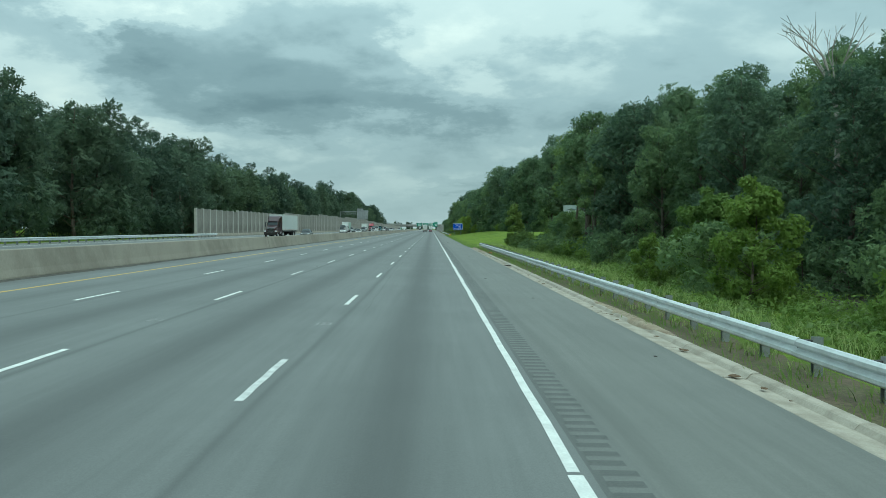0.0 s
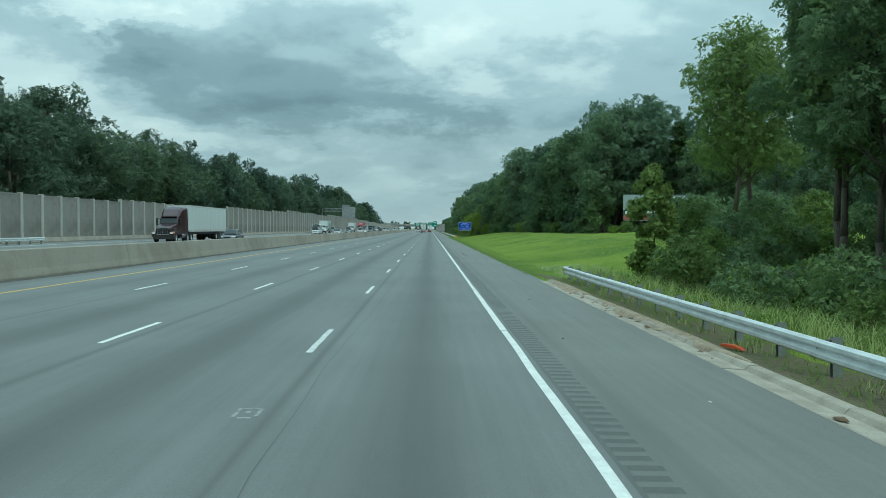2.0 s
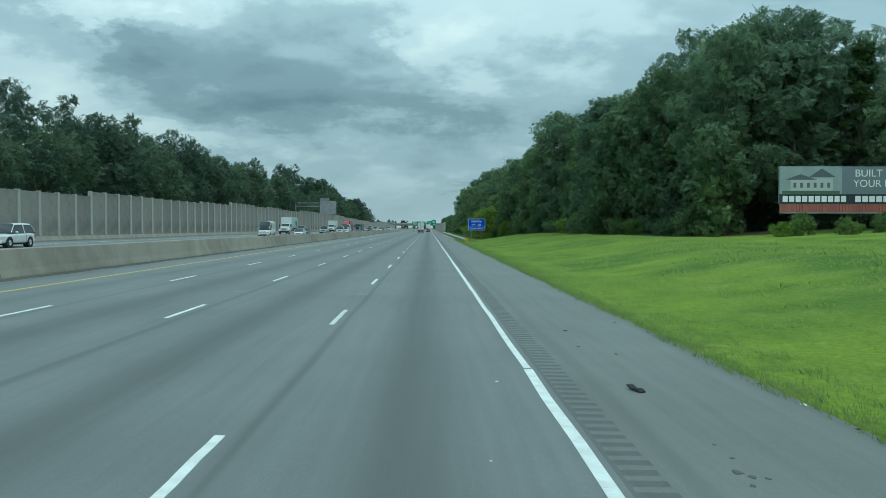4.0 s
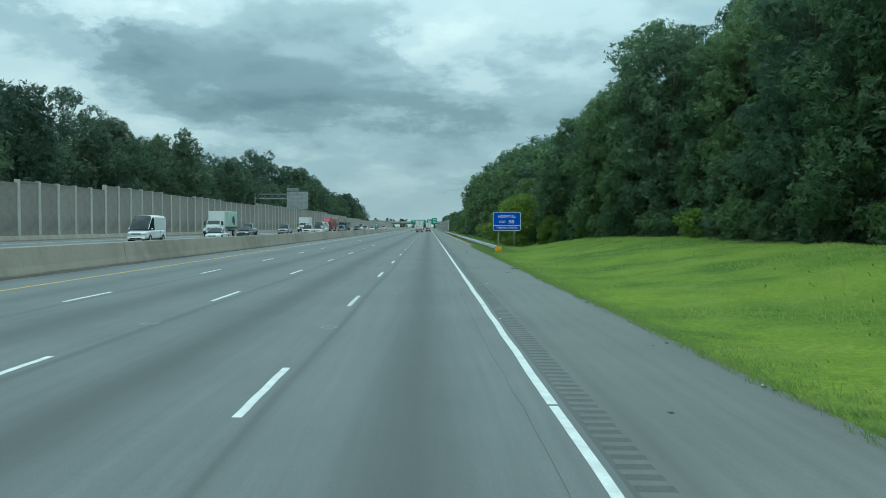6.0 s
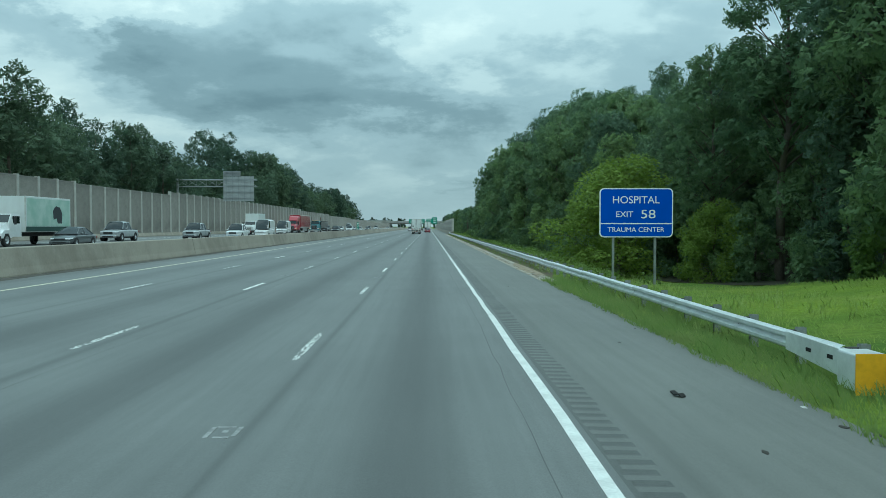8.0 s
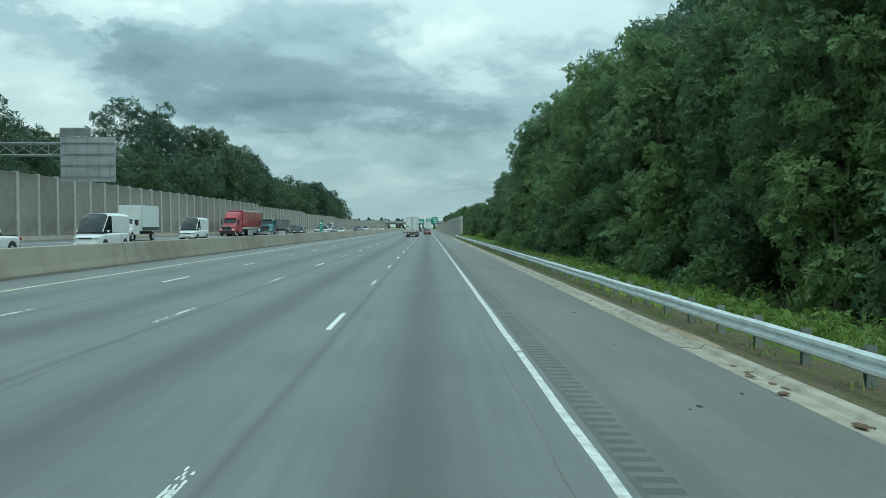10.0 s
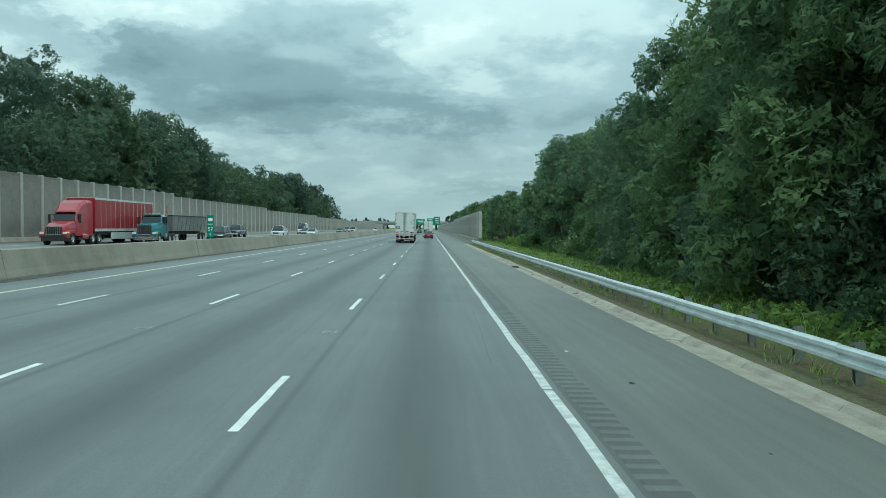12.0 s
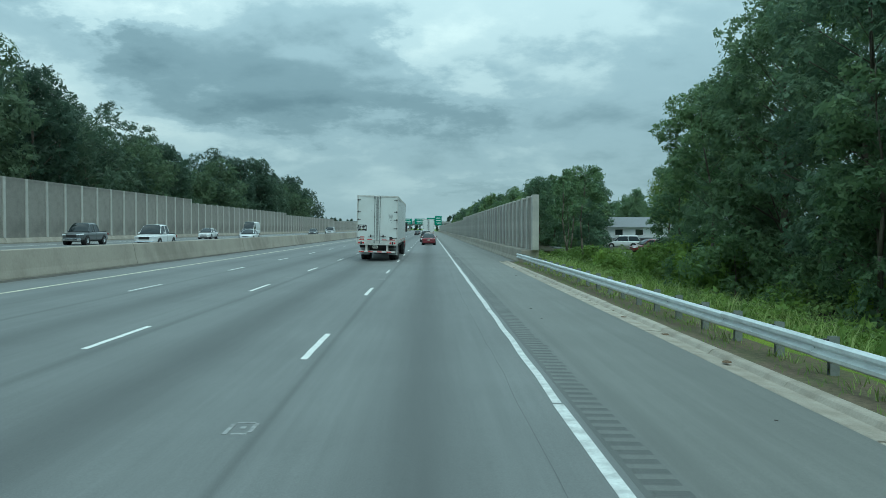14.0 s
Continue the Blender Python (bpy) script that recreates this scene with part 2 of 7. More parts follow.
GRASS = meadow()
EDGE_BLADE = surface("short edge grass", (0.120, 0.195, 0.040), 0.8, stain=0.7, stain_size=1.2, stain_colour=(0.20, 0.235, 0.075), spec=0.2, through_light=0.3)
BLADE = surface("grass blades", (0.178, 0.268, 0.044), 0.75, each=0.0, stain=0.8, stain_size=1.6, stain_colour=(0.272, 0.322, 0.072), spec=0.2, through_light=0.3)
TUFT = surface("pale seed heads", (0.42, 0.48, 0.27), 0.8, stain=0.4, stain_size=1.0, stain_colour=(0.30, 0.40, 0.14), spec=0.2, through_light=0.3)
WEED = surface("tall weeds", (0.25, 0.34, 0.09), 0.8, stain=0.6, stain_size=2.0, stain_colour=(0.32, 0.32, 0.17), spec=0.2, through_light=0.3)
BARK = surface("grey brown bark", (0.13, 0.11, 0.085), 0.95, grain=0.35, grain_size=14, stain=0.4, stain_size=0.7, bump=0.7, stretch=(1, 1, 0.3))
# leaf litter with the shade under the trees put into its colour
FLOOR_SHADE = surface("forest floor litter darkened for shade", (0.06, 0.055, 0.03), 0.95, grain=0.3, grain_size=6, stain=0.5, stain_size=2.0)


def foliage(name, a, b_, through_light=0.45, leaf=7.0):
    """Leaves: colour by tree, by leaf clump and by a slow drift over the crown."""
    m = bpy.data.materials.new(name)
    m.use_nodes = True
    t = m.node_tree
    b = t.nodes["Principled BSDF"]
    b.inputs["Roughness"].default_value = 0.6
    b.inputs["Specular IOR Level"].default_value = 0.25
    geo = node(t, "ShaderNodeNewGeometry")
    info = node(t, "ShaderNodeObjectInfo")
    co = node(t, "ShaderNodeTexCoord").outputs["Object"]
    n = node(t, "ShaderNodeTexNoise", [("Vector", co), ("Scale", 0.45), ("Detail", 3.0)]).outputs[0]
    f = maths(t, "ADD", maths(t, "MULTIPLY", geo.outputs["Random Per Island"], 0.6), maths(t, "MULTIPLY", n, 0.5))
    col = mixed(t, f, a, b_)
    col = mixed(t, 1.0, col, ramp(t, info.outputs["Random"], [(0.0, (0.70, 0.76, 0.80)), (0.5, (1.0, 1.0, 1.0)), (1.0, (1.22, 1.18, 0.98))], "LINEAR"), "MULTIPLY")
    t.links.new(col, b.inputs["Base Color"])
    tr = node(t, "ShaderNodeBsdfTranslucent", [(0, col)])
    mx = node(t, "ShaderNodeMixShader", [(0, through_light), (1, b.outputs[0]), (2, tr.outputs[0])])
    # the gaps between the single leaves of a clump
    gap = node(t, "ShaderNodeTexNoise", [("Vector", co), ("Scale", leaf), ("Detail", 1.5), ("Roughness", 0.6)]).outputs[0]
    clear_part = node(t, "ShaderNodeBsdfTransparent")
    cut = node(t, "ShaderNodeMixShader", [(0, maths(t, "GREATER_THAN", gap, 0.485)), (1, clear_part.outputs[0]), (2, mx.outputs[0])])
    t.links.new(cut.outputs[0], t.nodes["Material Output"].inputs[0])
    return m


LEAF_DARK = foliage("dark oak leaves", (0.075, 0.128, 0.086), (0.180, 0.262, 0.148))
LEAF_MID = foliage("mid green leaves", (0.092, 0.156, 0.082), (0.210, 0.300, 0.134))
LEAF_LIGHT = foliage("bright young leaves", (0.118, 0.200, 0.046), (0.225, 0.320, 0.075))
LEAF_OLIVE = foliage("dull olive leaves", (0.108, 0.172, 0.056), (0.205, 0.285, 0.092))
BLEACHED = surface("bleached bare wood", (0.25, 0.23, 0.20), 0.9, grain=0.25, grain_size=12)
LEAF_WILLOW = foliage("yellowish olive leaves", (0.118, 0.190, 0.042), (0.230, 0.315, 0.068))
LEAF_FAR = foliage("dark leaves of the far wood", (0.056, 0.094, 0.066), (0.122, 0.175, 0.108), leaf=5.0)
LEAF_PINE = foliage("pine needles", (0.030, 0.060, 0.024), (0.060, 0.100, 0.036), 0.2)

# ---- mesh helpers ----


def mesh_of(bm, name, smooth=False):
    me = bpy.data.meshes.new(name)
    bmesh.ops.recalc_face_normals(bm, faces=bm.faces)
    bm.to_mesh(me)
    bm.free()
    if smooth:
        me.shade_smooth()
    return me


def part(name, bm, material, parent=None, label="", smooth=False, at=None):
    """One bmesh, or a ready mesh, as one object, under a thing or a part."""
    me = bm if isinstance(bm, bpy.types.Mesh) else mesh_of(bm, name, smooth)
    if not me.materials:
        me.materials.append(material)
    ob = new(name, me)
    if parent is not None:
        ob.parent = parent
    if at is not None:
        ob.matrix_basis = at if isinstance(at, Matrix) else Matrix.Translation(at)
    return tagged(ob, label)


def thing(name, label, category, group="", kind="", at=(0, 0, 0), turn=0.0, lean=0.0):
    ob = new(name)
    ob.matrix_basis = pose(*at, 0, lean, turn)
    return tagged(ob, label, category, group, kind)


def box(bm, x0, x1, y0, y1, z0, z1, bevel=0.0):
    made = bmesh.ops.create_cube(bm, size=1.0, matrix=Matrix.LocRotScale(((x0 + x1) / 2, (y0 + y1) / 2, (z0 + z1) / 2), None, (x1 - x0, y1 - y0, z1 - z0)))
    if bevel:
        edges = list({e for v in made["verts"] for e in v.link_edges})
        bmesh.ops.bevel(bm, geom=edges, offset=bevel, segments=2, affect="EDGES", profile=0.5)
    return bm


def boxed(*a, bevel=0.0):
    return box(bmesh.new(), *a, bevel=bevel)


def rod(bm, p, q, r, r2=None, seg=8):
    p, q = Vector(p), Vector(q)
    d = q - p
    rot = d.to_track_quat("Z", "Y").to_matrix().to_4x4()
    bmesh.ops.create_cone(bm, cap_ends=True, segments=seg, radius1=r, radius2=r if r2 is None else r2, depth=d.length,
                          matrix=Matrix.Translation((p + q) / 2) @ rot)
    return bm


def rods(*rows, seg=8):
    bm = bmesh.new()
    for row in rows:
        rod(bm, *row, seg=seg)
    return bm


def sweep(profile, y0, y1, steps=1, bm=None, closed=True, shift=None):
    """A profile of (x, z) drawn along y."""
    bm = bm or bmesh.new()
    rings = []
    for i in range(steps + 1):
        y = y0 + (y1 - y0) * i / steps
        dx, dz = shift(y) if shift else (0, 0)
        rings.append([bm.verts.new((x + dx, y, z + dz)) for x, z in profile])
    n = len(profile)
    for a, b in zip(rings, rings[1:]):
        for i in range(n if closed else n - 1):
            j = (i + 1) % n
            bm.faces.new((a[i], a[j], b[j], b[i]))
    if closed:
        bm.faces.new(rings[0])
        bm.faces.new(rings[-1][::-1])
    return bm


def across(outline, x0, x1, bm=None, bevel=0.0):
    """An outline of (y, z) given width along x."""
    bm = bm or bmesh.new()
    a = [bm.verts.new((x0, y, z)) for y, z in outline]
    b = [bm.verts.new((x1, y, z)) for y, z in outline]
    n = len(outline)
    faces = [bm.faces.new(a), bm.faces.new(b[::-1])]
    for i in range(n):
        faces.append(bm.faces.new((a[i], b[i], b[(i + 1) % n], a[(i + 1) % n])))
    if bevel:
        edges = list({e for f in faces[:2] for e in f.edges})
        bmesh.ops.bevel(bm, geom=edges, offset=bevel, segments=2, affect="EDGES", profile=0.5)
    return bm


def lathe(profile, seg=24, bm=None):
    """A profile of (radius, x) turned about the x axis."""
    bm = bm or bmesh.new()
    rings = []
    for r, x in profile:
        rings.append([bm.verts.new((x, r * math.cos(2 * math.pi * k / seg), r * math.sin(2 * math.pi * k / seg))) for k in range(seg)])
    for a, b in zip(rings, rings[1:]):
        for k in range(seg):
            bm.faces.new((a[k], a[(k + 1) % seg], b[(k + 1) % seg], b[k]))
    return bm


def smooth01(v):
    v = min(1.0, max(0.0, v))
    return v * v * (3 - 2 * v)


CROSS = -0.0225        # the carriageway falls to the right
Y0, Y1 = -60.0, 1240.0


def ground_z(x, y):
    """Height of the ground sheet off the paved parts."""
    if x < -38:
        return 0.80 + 0.9 * smooth01((-x - 42) / 20)
    if x < 3.36:
        return -0.5
    mound = smooth01((y - 84) / 22) * (1 - smooth01((y - 246) / 24))
    rise = -0.10 + 1.35 * smooth01((x - 4.5) / 13) + 0.9 * smooth01((x - 20) / 25)
    ditch = -0.12 - 0.75 * smooth01((x - 5.0) / 4.5) + 1.2 * smooth01((x - 12) / 25)
    z = rise * mound + ditch * (1 - mound)
    if x > 4.2:
        z += 0.12 * noise.noise((x * 0.22, y * 0.12, 0.3)) * min(1.0, (x - 4.2) / 4) * 1.6
    return z
# ---- ground, road and walls ----


def build_ground():
    xs = [-900, -500, -300, -200, -150, -120, -100, -85, -70, -62, -56, -50, -46, -42, -40, -38.1, -30, -20, -10, 3.3, 3.36, 3.8, 4.4, 5, 5.7, 6.5, 7.5, 8.5, 10, 12, 14, 16, 18, 20, 23, 26, 30, 35, 42, 50, 60, 75, 100, 150, 220, 320, 500, 900]
    ys = [-300, -150, -60] + [-40 + 6 * i for i in range(95)] + [540 + 15 * i for i in range(32)] + [1100, 1300, 1700, 2400, 3500]
    bm = bmesh.new()
    grid = [[bm.verts.new((x, y, ground_z(x, y) if x > -38 or x < -38 else -0.5)) for x in xs] for y in ys]
    for a, b in zip(grid, grid[1:]):
        for i in range(len(xs) - 1):
            bm.faces.new((a[i], a[i + 1], b[i + 1], b[i]))
    tagged(part("ground", bm, GRASS, smooth=True), "rolling green mown grass verge and ground", "ground", kind="structure")


def road_strip(x0, x1, y0=Y0, y1=Y1, step=10.0, z=None, depth=0.3):
    z = z or (lambda x: CROSS * x)
    n = max(1, int((y1 - y0) / step))
    return sweep([(x0, z(x0)), (x1, z(x1)), (x1, z(x1) - depth), (x0, z(x0) - depth)], y0, y1, n)


def build_road():
    road = tagged(part("road", road_strip(-16.32, 0.15), ROAD), "grey worn asphalt motorway carriageway with dark oil bands", "road", kind="structure")
    shoulder = tagged(part("road_shoulder", road_strip(0.62, 3.15), SHOULDER), "grey brown asphalt hard shoulder", "road", kind="structure")
    part("shoulder_edge", road_strip(3.15, 3.36, 91.15, 261.0, 4.0), SHOULDER, shoulder)
    tagged(part("opposite_road", road_strip(-38.3, -17.0), FAR_ROAD), "pale asphalt opposite carriageway", "road", kind="structure")
    # milled rumble strip: a row of shallow grooves with tapered ends, their shade painted in, beside a dark seam
    r = np.random.default_rng(3)
    rows, y = [(Y0, 0.0, 0.0)], -10.0
    while y < 560:
        slip = float(r.normal() * 0.014)
        deep = float(r.uniform(0.5, 1.0))
        for dy, dz in ((0.0, 0.0), (0.13, 0.0), (0.19, -0.009 * deep), (0.24, -0.009 * deep), (0.30, 0.0)):
            rows.append((y + dy, dz, slip))
        y += 0.305
    rows.append((Y1, 0.0, 0.0))
    cols = ((0.15, 0), (0.21, 0), (0.25, 1), (0.38, 1), (0.51, 1), (0.56, 0), (0.62, 0))
    verts, faces, kinds = [], [], []
    n = len(cols)
    for yy, dz, slip in rows:
        for c, (xx, sunk) in enumerate(cols):
            xx += slip if 0 < c < n - 1 else 0
            verts.append((xx, yy, CROSS * xx + dz * sunk))
    for i in range(len(rows) - 1):
        for c in range(n - 1):
            faces.append((n * i + c, n * i + c + 1, n * i + n + c + 1, n * i + n + c))
            # faces of the cut take the darker colour that deepens the groove's shade
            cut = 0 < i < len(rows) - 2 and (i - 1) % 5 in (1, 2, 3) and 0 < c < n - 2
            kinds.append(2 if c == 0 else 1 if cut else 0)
    me = bpy.data.meshes.new("rumble_strip")
    me.from_pydata(verts, [], faces)
    for m in (RUMBLE, GROOVE_SHADE, SEAM):
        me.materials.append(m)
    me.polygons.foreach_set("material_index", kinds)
    tagged(part("rumble_strip", me, RUMBLE), "milled rumble strip grooves beside the edge line", "rumble strip", kind="structure")
    # edge lines in lengths with ragged joints
    y, k = Y0, 0
    while y < Y1:
        length = 11.4 + 5 * ((k * 37) % 5) / 5
        h = 0.065 + 0.008 * math.sin(k * 2.1)
        part("edge_line", sweep([(-h, 0.004 + CROSS * -h), (h, 0.004 + CROSS * h), (h, -0.02), (-h, -0.02)], y, min(Y1, y + length - 0.10), 6,
                                shift=lambda v: (0.012 * math.sin(v * 1.7), 0)), PAINT if y < 270 else PAINT_WORN, road, "white edge line")
        y, k = y + length, k + 1
    for y0, y1, m, lab in ((Y0, 246.0, YELLOW, "faded yellow median edge line"), (246.1, Y1, PALE_YELLOW, "pale worn median edge line")):
        bm = sweep([(-14.12, 0.004 + CROSS * -14.12), (-13.98, 0.004 + CROSS * -13.98), (-13.98, 0.28), (-14.12, 0.28)], y0, y1, 20)
        part("median_edge_line", bm, m, road, lab)
    # flaked dashes: small scales of paint with gaps where it has lifted
    def flaked(seed):
        r = random.Random(seed)
        verts, faces = [], []
        for j in range(26):
            bare = 0.32 + 0.9 * noise.noise((j * 0.23, seed, 0.5))
            for i in range(5):
                if r.random() < bare:
                    continue
                x0, y0 = -0.058 + i * 0.0232, j * 0.1173
                q = [(x0, y0), (x0 + 0.0232, y0), (x0 + 0.0232, y0 + 0.1173), (x0, y0 + 0.1173)]
                b0 = len(verts)
                verts += [(u + r.uniform(-0.006, 0.006), v + r.uniform(-0.02, 0.02), 0.0042 + CROSS * u) for u, v in q]
                faces.append((b0, b0 + 1, b0 + 2, b0 + 3))
        me = bpy.data.meshes.new("lane_dash")
        me.from_pydata(verts, [], faces)
        me.materials.append(PAINT)
        return me
    scaly = [flaked(q) for q in (3, 8, 13)]
    # lane dashes, ten feet long every forty
    for lane, x in enumerate((-3.66, -7.45, -11.0)):
        h, first = 0.055, (9.6, 10.2, 9.2)[lane]
        for worn in (0, 1):
            me = mesh_of(sweep([(-h, 0.004 - CROSS * h), (h, 0.004 + CROSS * h), (h, -0.02), (-h, -0.02)], 0, 3.05, 8,
                               shift=lambda v: (0.006 * math.sin(v * 5), 0)), "lane_dash")
            me.materials.append((PAINT, PAINT_WORN)[worn])
            for k in range(-4, 80):
                y = first + 12.19 * k
                if (1 if (k * 7 + lane) % 5 == 0 else 0) == worn:
                    part("lane_dash", scaly[k % 3] if 236 < y < 345 and (k + lane) % 3 else me, PAINT, road, at=(x, y, CROSS * x))
    other = bpy.data.objects["opposite_road"]
    me = mesh_of(boxed(-0.06, 0.06, 0, 3.05, -0.02, 0.005), "lane_dash")
    me.materials.append(PAINT)
    for x in (-23.7, -27.35, -31.05):
        for k in range(-1, 62):
            part("lane_dash", me, PAINT, other, at=(x, 12.19 * k, CROSS * x))
    for x in (-20.0, -34.8):
        part("edge_line", boxed(x - 0.07, x + 0.07, Y0, Y1, CROSS * x - 0.02, CROSS * x + 0.005), PAINT, other, "white edge line")
    return road


def build_median():
    """Concrete barrier between the carriageways, cast in lengths."""
    b = 0.367
    prof = [(-16.34, b - 0.15), (-16.34, b + 0.08), (-16.42, b + 0.35), (-16.56, b + 1.05), (-16.60, b + 1.08), (-16.76, b + 1.08), (-16.80, b + 1.05), (-16.94, b + 0.35), (-17.02, b + 0.08), (-17.02, b - 0.15)]
    wall = thing("median_barrier", "stained grey brown concrete median barrier in cast lengths", "barrier", kind="structure")
    me = mesh_of(sweep(prof, 0.025, 22.835, 3), "barrier_length")
    me.materials.append(CONCRETE)
    for k in range(-3, 44):
        part("barrier_length", me, CONCRETE, wall, at=(0.008 * math.sin(k * 2.3), 4.6 + 22.86 * k, 0))


def noise_wall(name, x, y0, y1, top, base_top, side, label, pitch=3.81, face=0.36, post_w=0.20, panel=None, proud=0.19):
    """Post and panel noise wall on a concrete base. side: +1 faces +x, -1 faces -x."""
    wall = thing(name, label, "noise wall", kind="structure")
    n = int((y1 - y0) / pitch)
    base = sweep([(face * side, -0.25), (face * side, 0.10), ((face - 0.12) * side, 0.35), ((face - 0.2) * side, base_top), (-0.25 * side, base_top), (-0.25 * side, -0.25)], 0.01, 11.41, 2)
    base = mesh_of(base, "base_barrier")
    base.materials.append(CONCRETE)
    z0 = CROSS * x
    y = y0
    while y < y1 - 5:
        part("base_barrier", base, CONCRETE, wall, at=(x, y, z0))
        y += 11.43
    posts, panels = {}, {}
    for i in range(n):
        y = y0 + i * pitch
        h = round(top(y) * 4) / 4
        hp = max(h, round(top(y - pitch) * 4) / 4)
        if hp not in posts:
            posts[hp] = mesh_of(boxed(-proud, proud, -post_w, post_w, 0, hp + 0.10 - base_top, bevel=0.02), "post")
            posts[hp].materials.append(POST)
        if h not in panels:
            bm = bmesh.new()
            parts_h = h - base_top - 0.12
            box(bm, -0.09, 0.09, post_w, pitch - post_w, 0.004, parts_h)
            box(bm, -0.13, 0.13, post_w, pitch - post_w, parts_h + 0.002, parts_h + 0.12)
            z = 0.6
            while z < parts_h - 0.3:   # cast courses
                box(bm, -0.10, 0.10, post_w, pitch - post_w, z, z + 0.57)
                z += 0.6
            panels[h] = mesh_of(bm, "panel")
            panels[h].materials.append(panel or PANEL)
        part("post", posts[hp], POST, wall, at=(x, y, z0 + base_top))
        part("panel", panels[h], panel or PANEL, wall, at=(x, y, z0 + base_top))
    part("post", posts[hp], POST, wall, at=(x, y0 + n * pitch, z0 + base_top))


def left_top(y):
    for limit, h in ((150, 4.4), (200, 4.7), (240, 5.2), (262, 5.6), (278, 6.0), (293, 5.75), (308, 6.0), (340, 5.75), (455, 6.2), (520, 5.75), (600, 5.25), (700, 4.75)):
        if y < limit:
            return h
    return 4.25


# W-beam rail profile, towards the traffic (-x)
W_BEAM = [(0.0, -0.155), (-0.035, -0.15), (-0.080, -0.115), (-0.083, -0.060), (-0.030, -0.028), (-0.004, 0.0), (-0.030, 0.028), (-0.083, 0.060), (-0.080, 0.115), (-0.035, 0.15), (0.0, 0.155)]


BLOCK = surface("grey weathered blockout", (0.06, 0.062, 0.06), 0.85, grain=0.25, grain_size=12, each=0.15)


def guardrail(y0, y1, x=4.45, z=0.335, label="", turn=0.0):
    """Galvanised W-beam on steel posts with blockouts."""
    rail = thing("guardrail", label, "guardrail", "guardrails", at=(x, y1 if turn else y0, 0), turn=turn)
    prof = W_BEAM + [(a + 0.008, b) for a, b in reversed(W_BEAM)]
    beam = mesh_of(sweep(prof, 0, 3.83), "rail_beam")
    beam.materials.append(STEEL)
    post = mesh_of(sweep_post(), "rail_post")
    post.materials.append(STEEL_DULL)
    block = mesh_of(boxed(0.010, 0.19, -0.04, 0.04, -0.15, 0.135, bevel=0.012), "blockout")
    block.materials.append(BLOCK)
    bolt = mesh_of(boxed(-0.016, 0.006, -0.02, 0.02, -0.02, 0.02, bevel=0.006), "bolt")
    bolt.materials.append(STEEL_DULL)
    n = int((y1 - y0) / 1.905)
    for i in range(n + 1):
        y = i * 1.905
        tilt = 1.2 * math.sin(i * 5.3)
        p = part("rail_post", post, STEEL_DULL, rail, at=pose(0.20, y, z, tilt, 0, 0))
        part("blockout", block, STEEL_DULL, rail, at=(0, y, z))
        if i % 2 == 0 and i < n:
            b = part("rail_beam", beam, STEEL, rail, at=(0, y, z + 0.006 * math.sin(i * 1.7)))
            part("bolt", bolt, STEEL_DULL, b, at=(0, 0.03, 0))
    return rail


def sweep_post():
    bm = bmesh.new()
    box(bm, 0.0, 0.15, -0.05, -0.043, -1.3, 0.175)
    box(bm, 0.0, 0.15, 0.043, 0.05, -1.3, 0.175)
    box(bm, 0.072, 0.078, -0.043, 0.043, -1.3, 0.175)
    return bm


def rail_ends(rail_a, rail_b, len_a):
    # rail A ends in a rounded buffer; rail B starts in a yellow impact head
    bm = bmesh.new()
    rod(bm, (0.05, len_a + 0.05, 0.18), (0.05, len_a + 0.05, 0.50), 0.13, seg=16)
    part("buffer_end", bm, STEEL, rail_a, "rounded buffer end")
    part("end_reflector", boxed(-0.10, -0.092, len_a - 0.10, len_a + 0.06, 0.20, 0.47), surface("faded yellow sheet", (0.62, 0.48, 0.10), 0.5, stain=0.4, stain_size=0.2), rail_a, "faded yellow end reflector")
    head = part("impact_head", boxed(-0.20, 0.24, -0.75, -0.15, -0.05, 0.47, bevel=0.03), STEEL, rail_b, "boxy galvanised impact head")
    part("reflector_plate", boxed(-0.26, 0.30, -0.765, -0.752, -0.07, 0.49), surface("yellow reflective plate", (0.80, 0.42, 0.02), 0.4, stain=0.3, stain_size=0.2), head, "yellow reflective plate")
    part("feeder_chute", across([(-0.15, 0.06), (1.6, 0.19), (1.6, 0.48), (-0.15, 0.45)], -0.12, 0.02), STEEL, rail_b, "steel feeder chute")
    for yy in (0.1, 0.75):
        part("slot", boxed(-0.126, -0.121, yy, yy + 0.16, 0.27, 0.33), surface("black slot", (0.01, 0.01, 0.01), 0.9), rail_b, "dark slot")


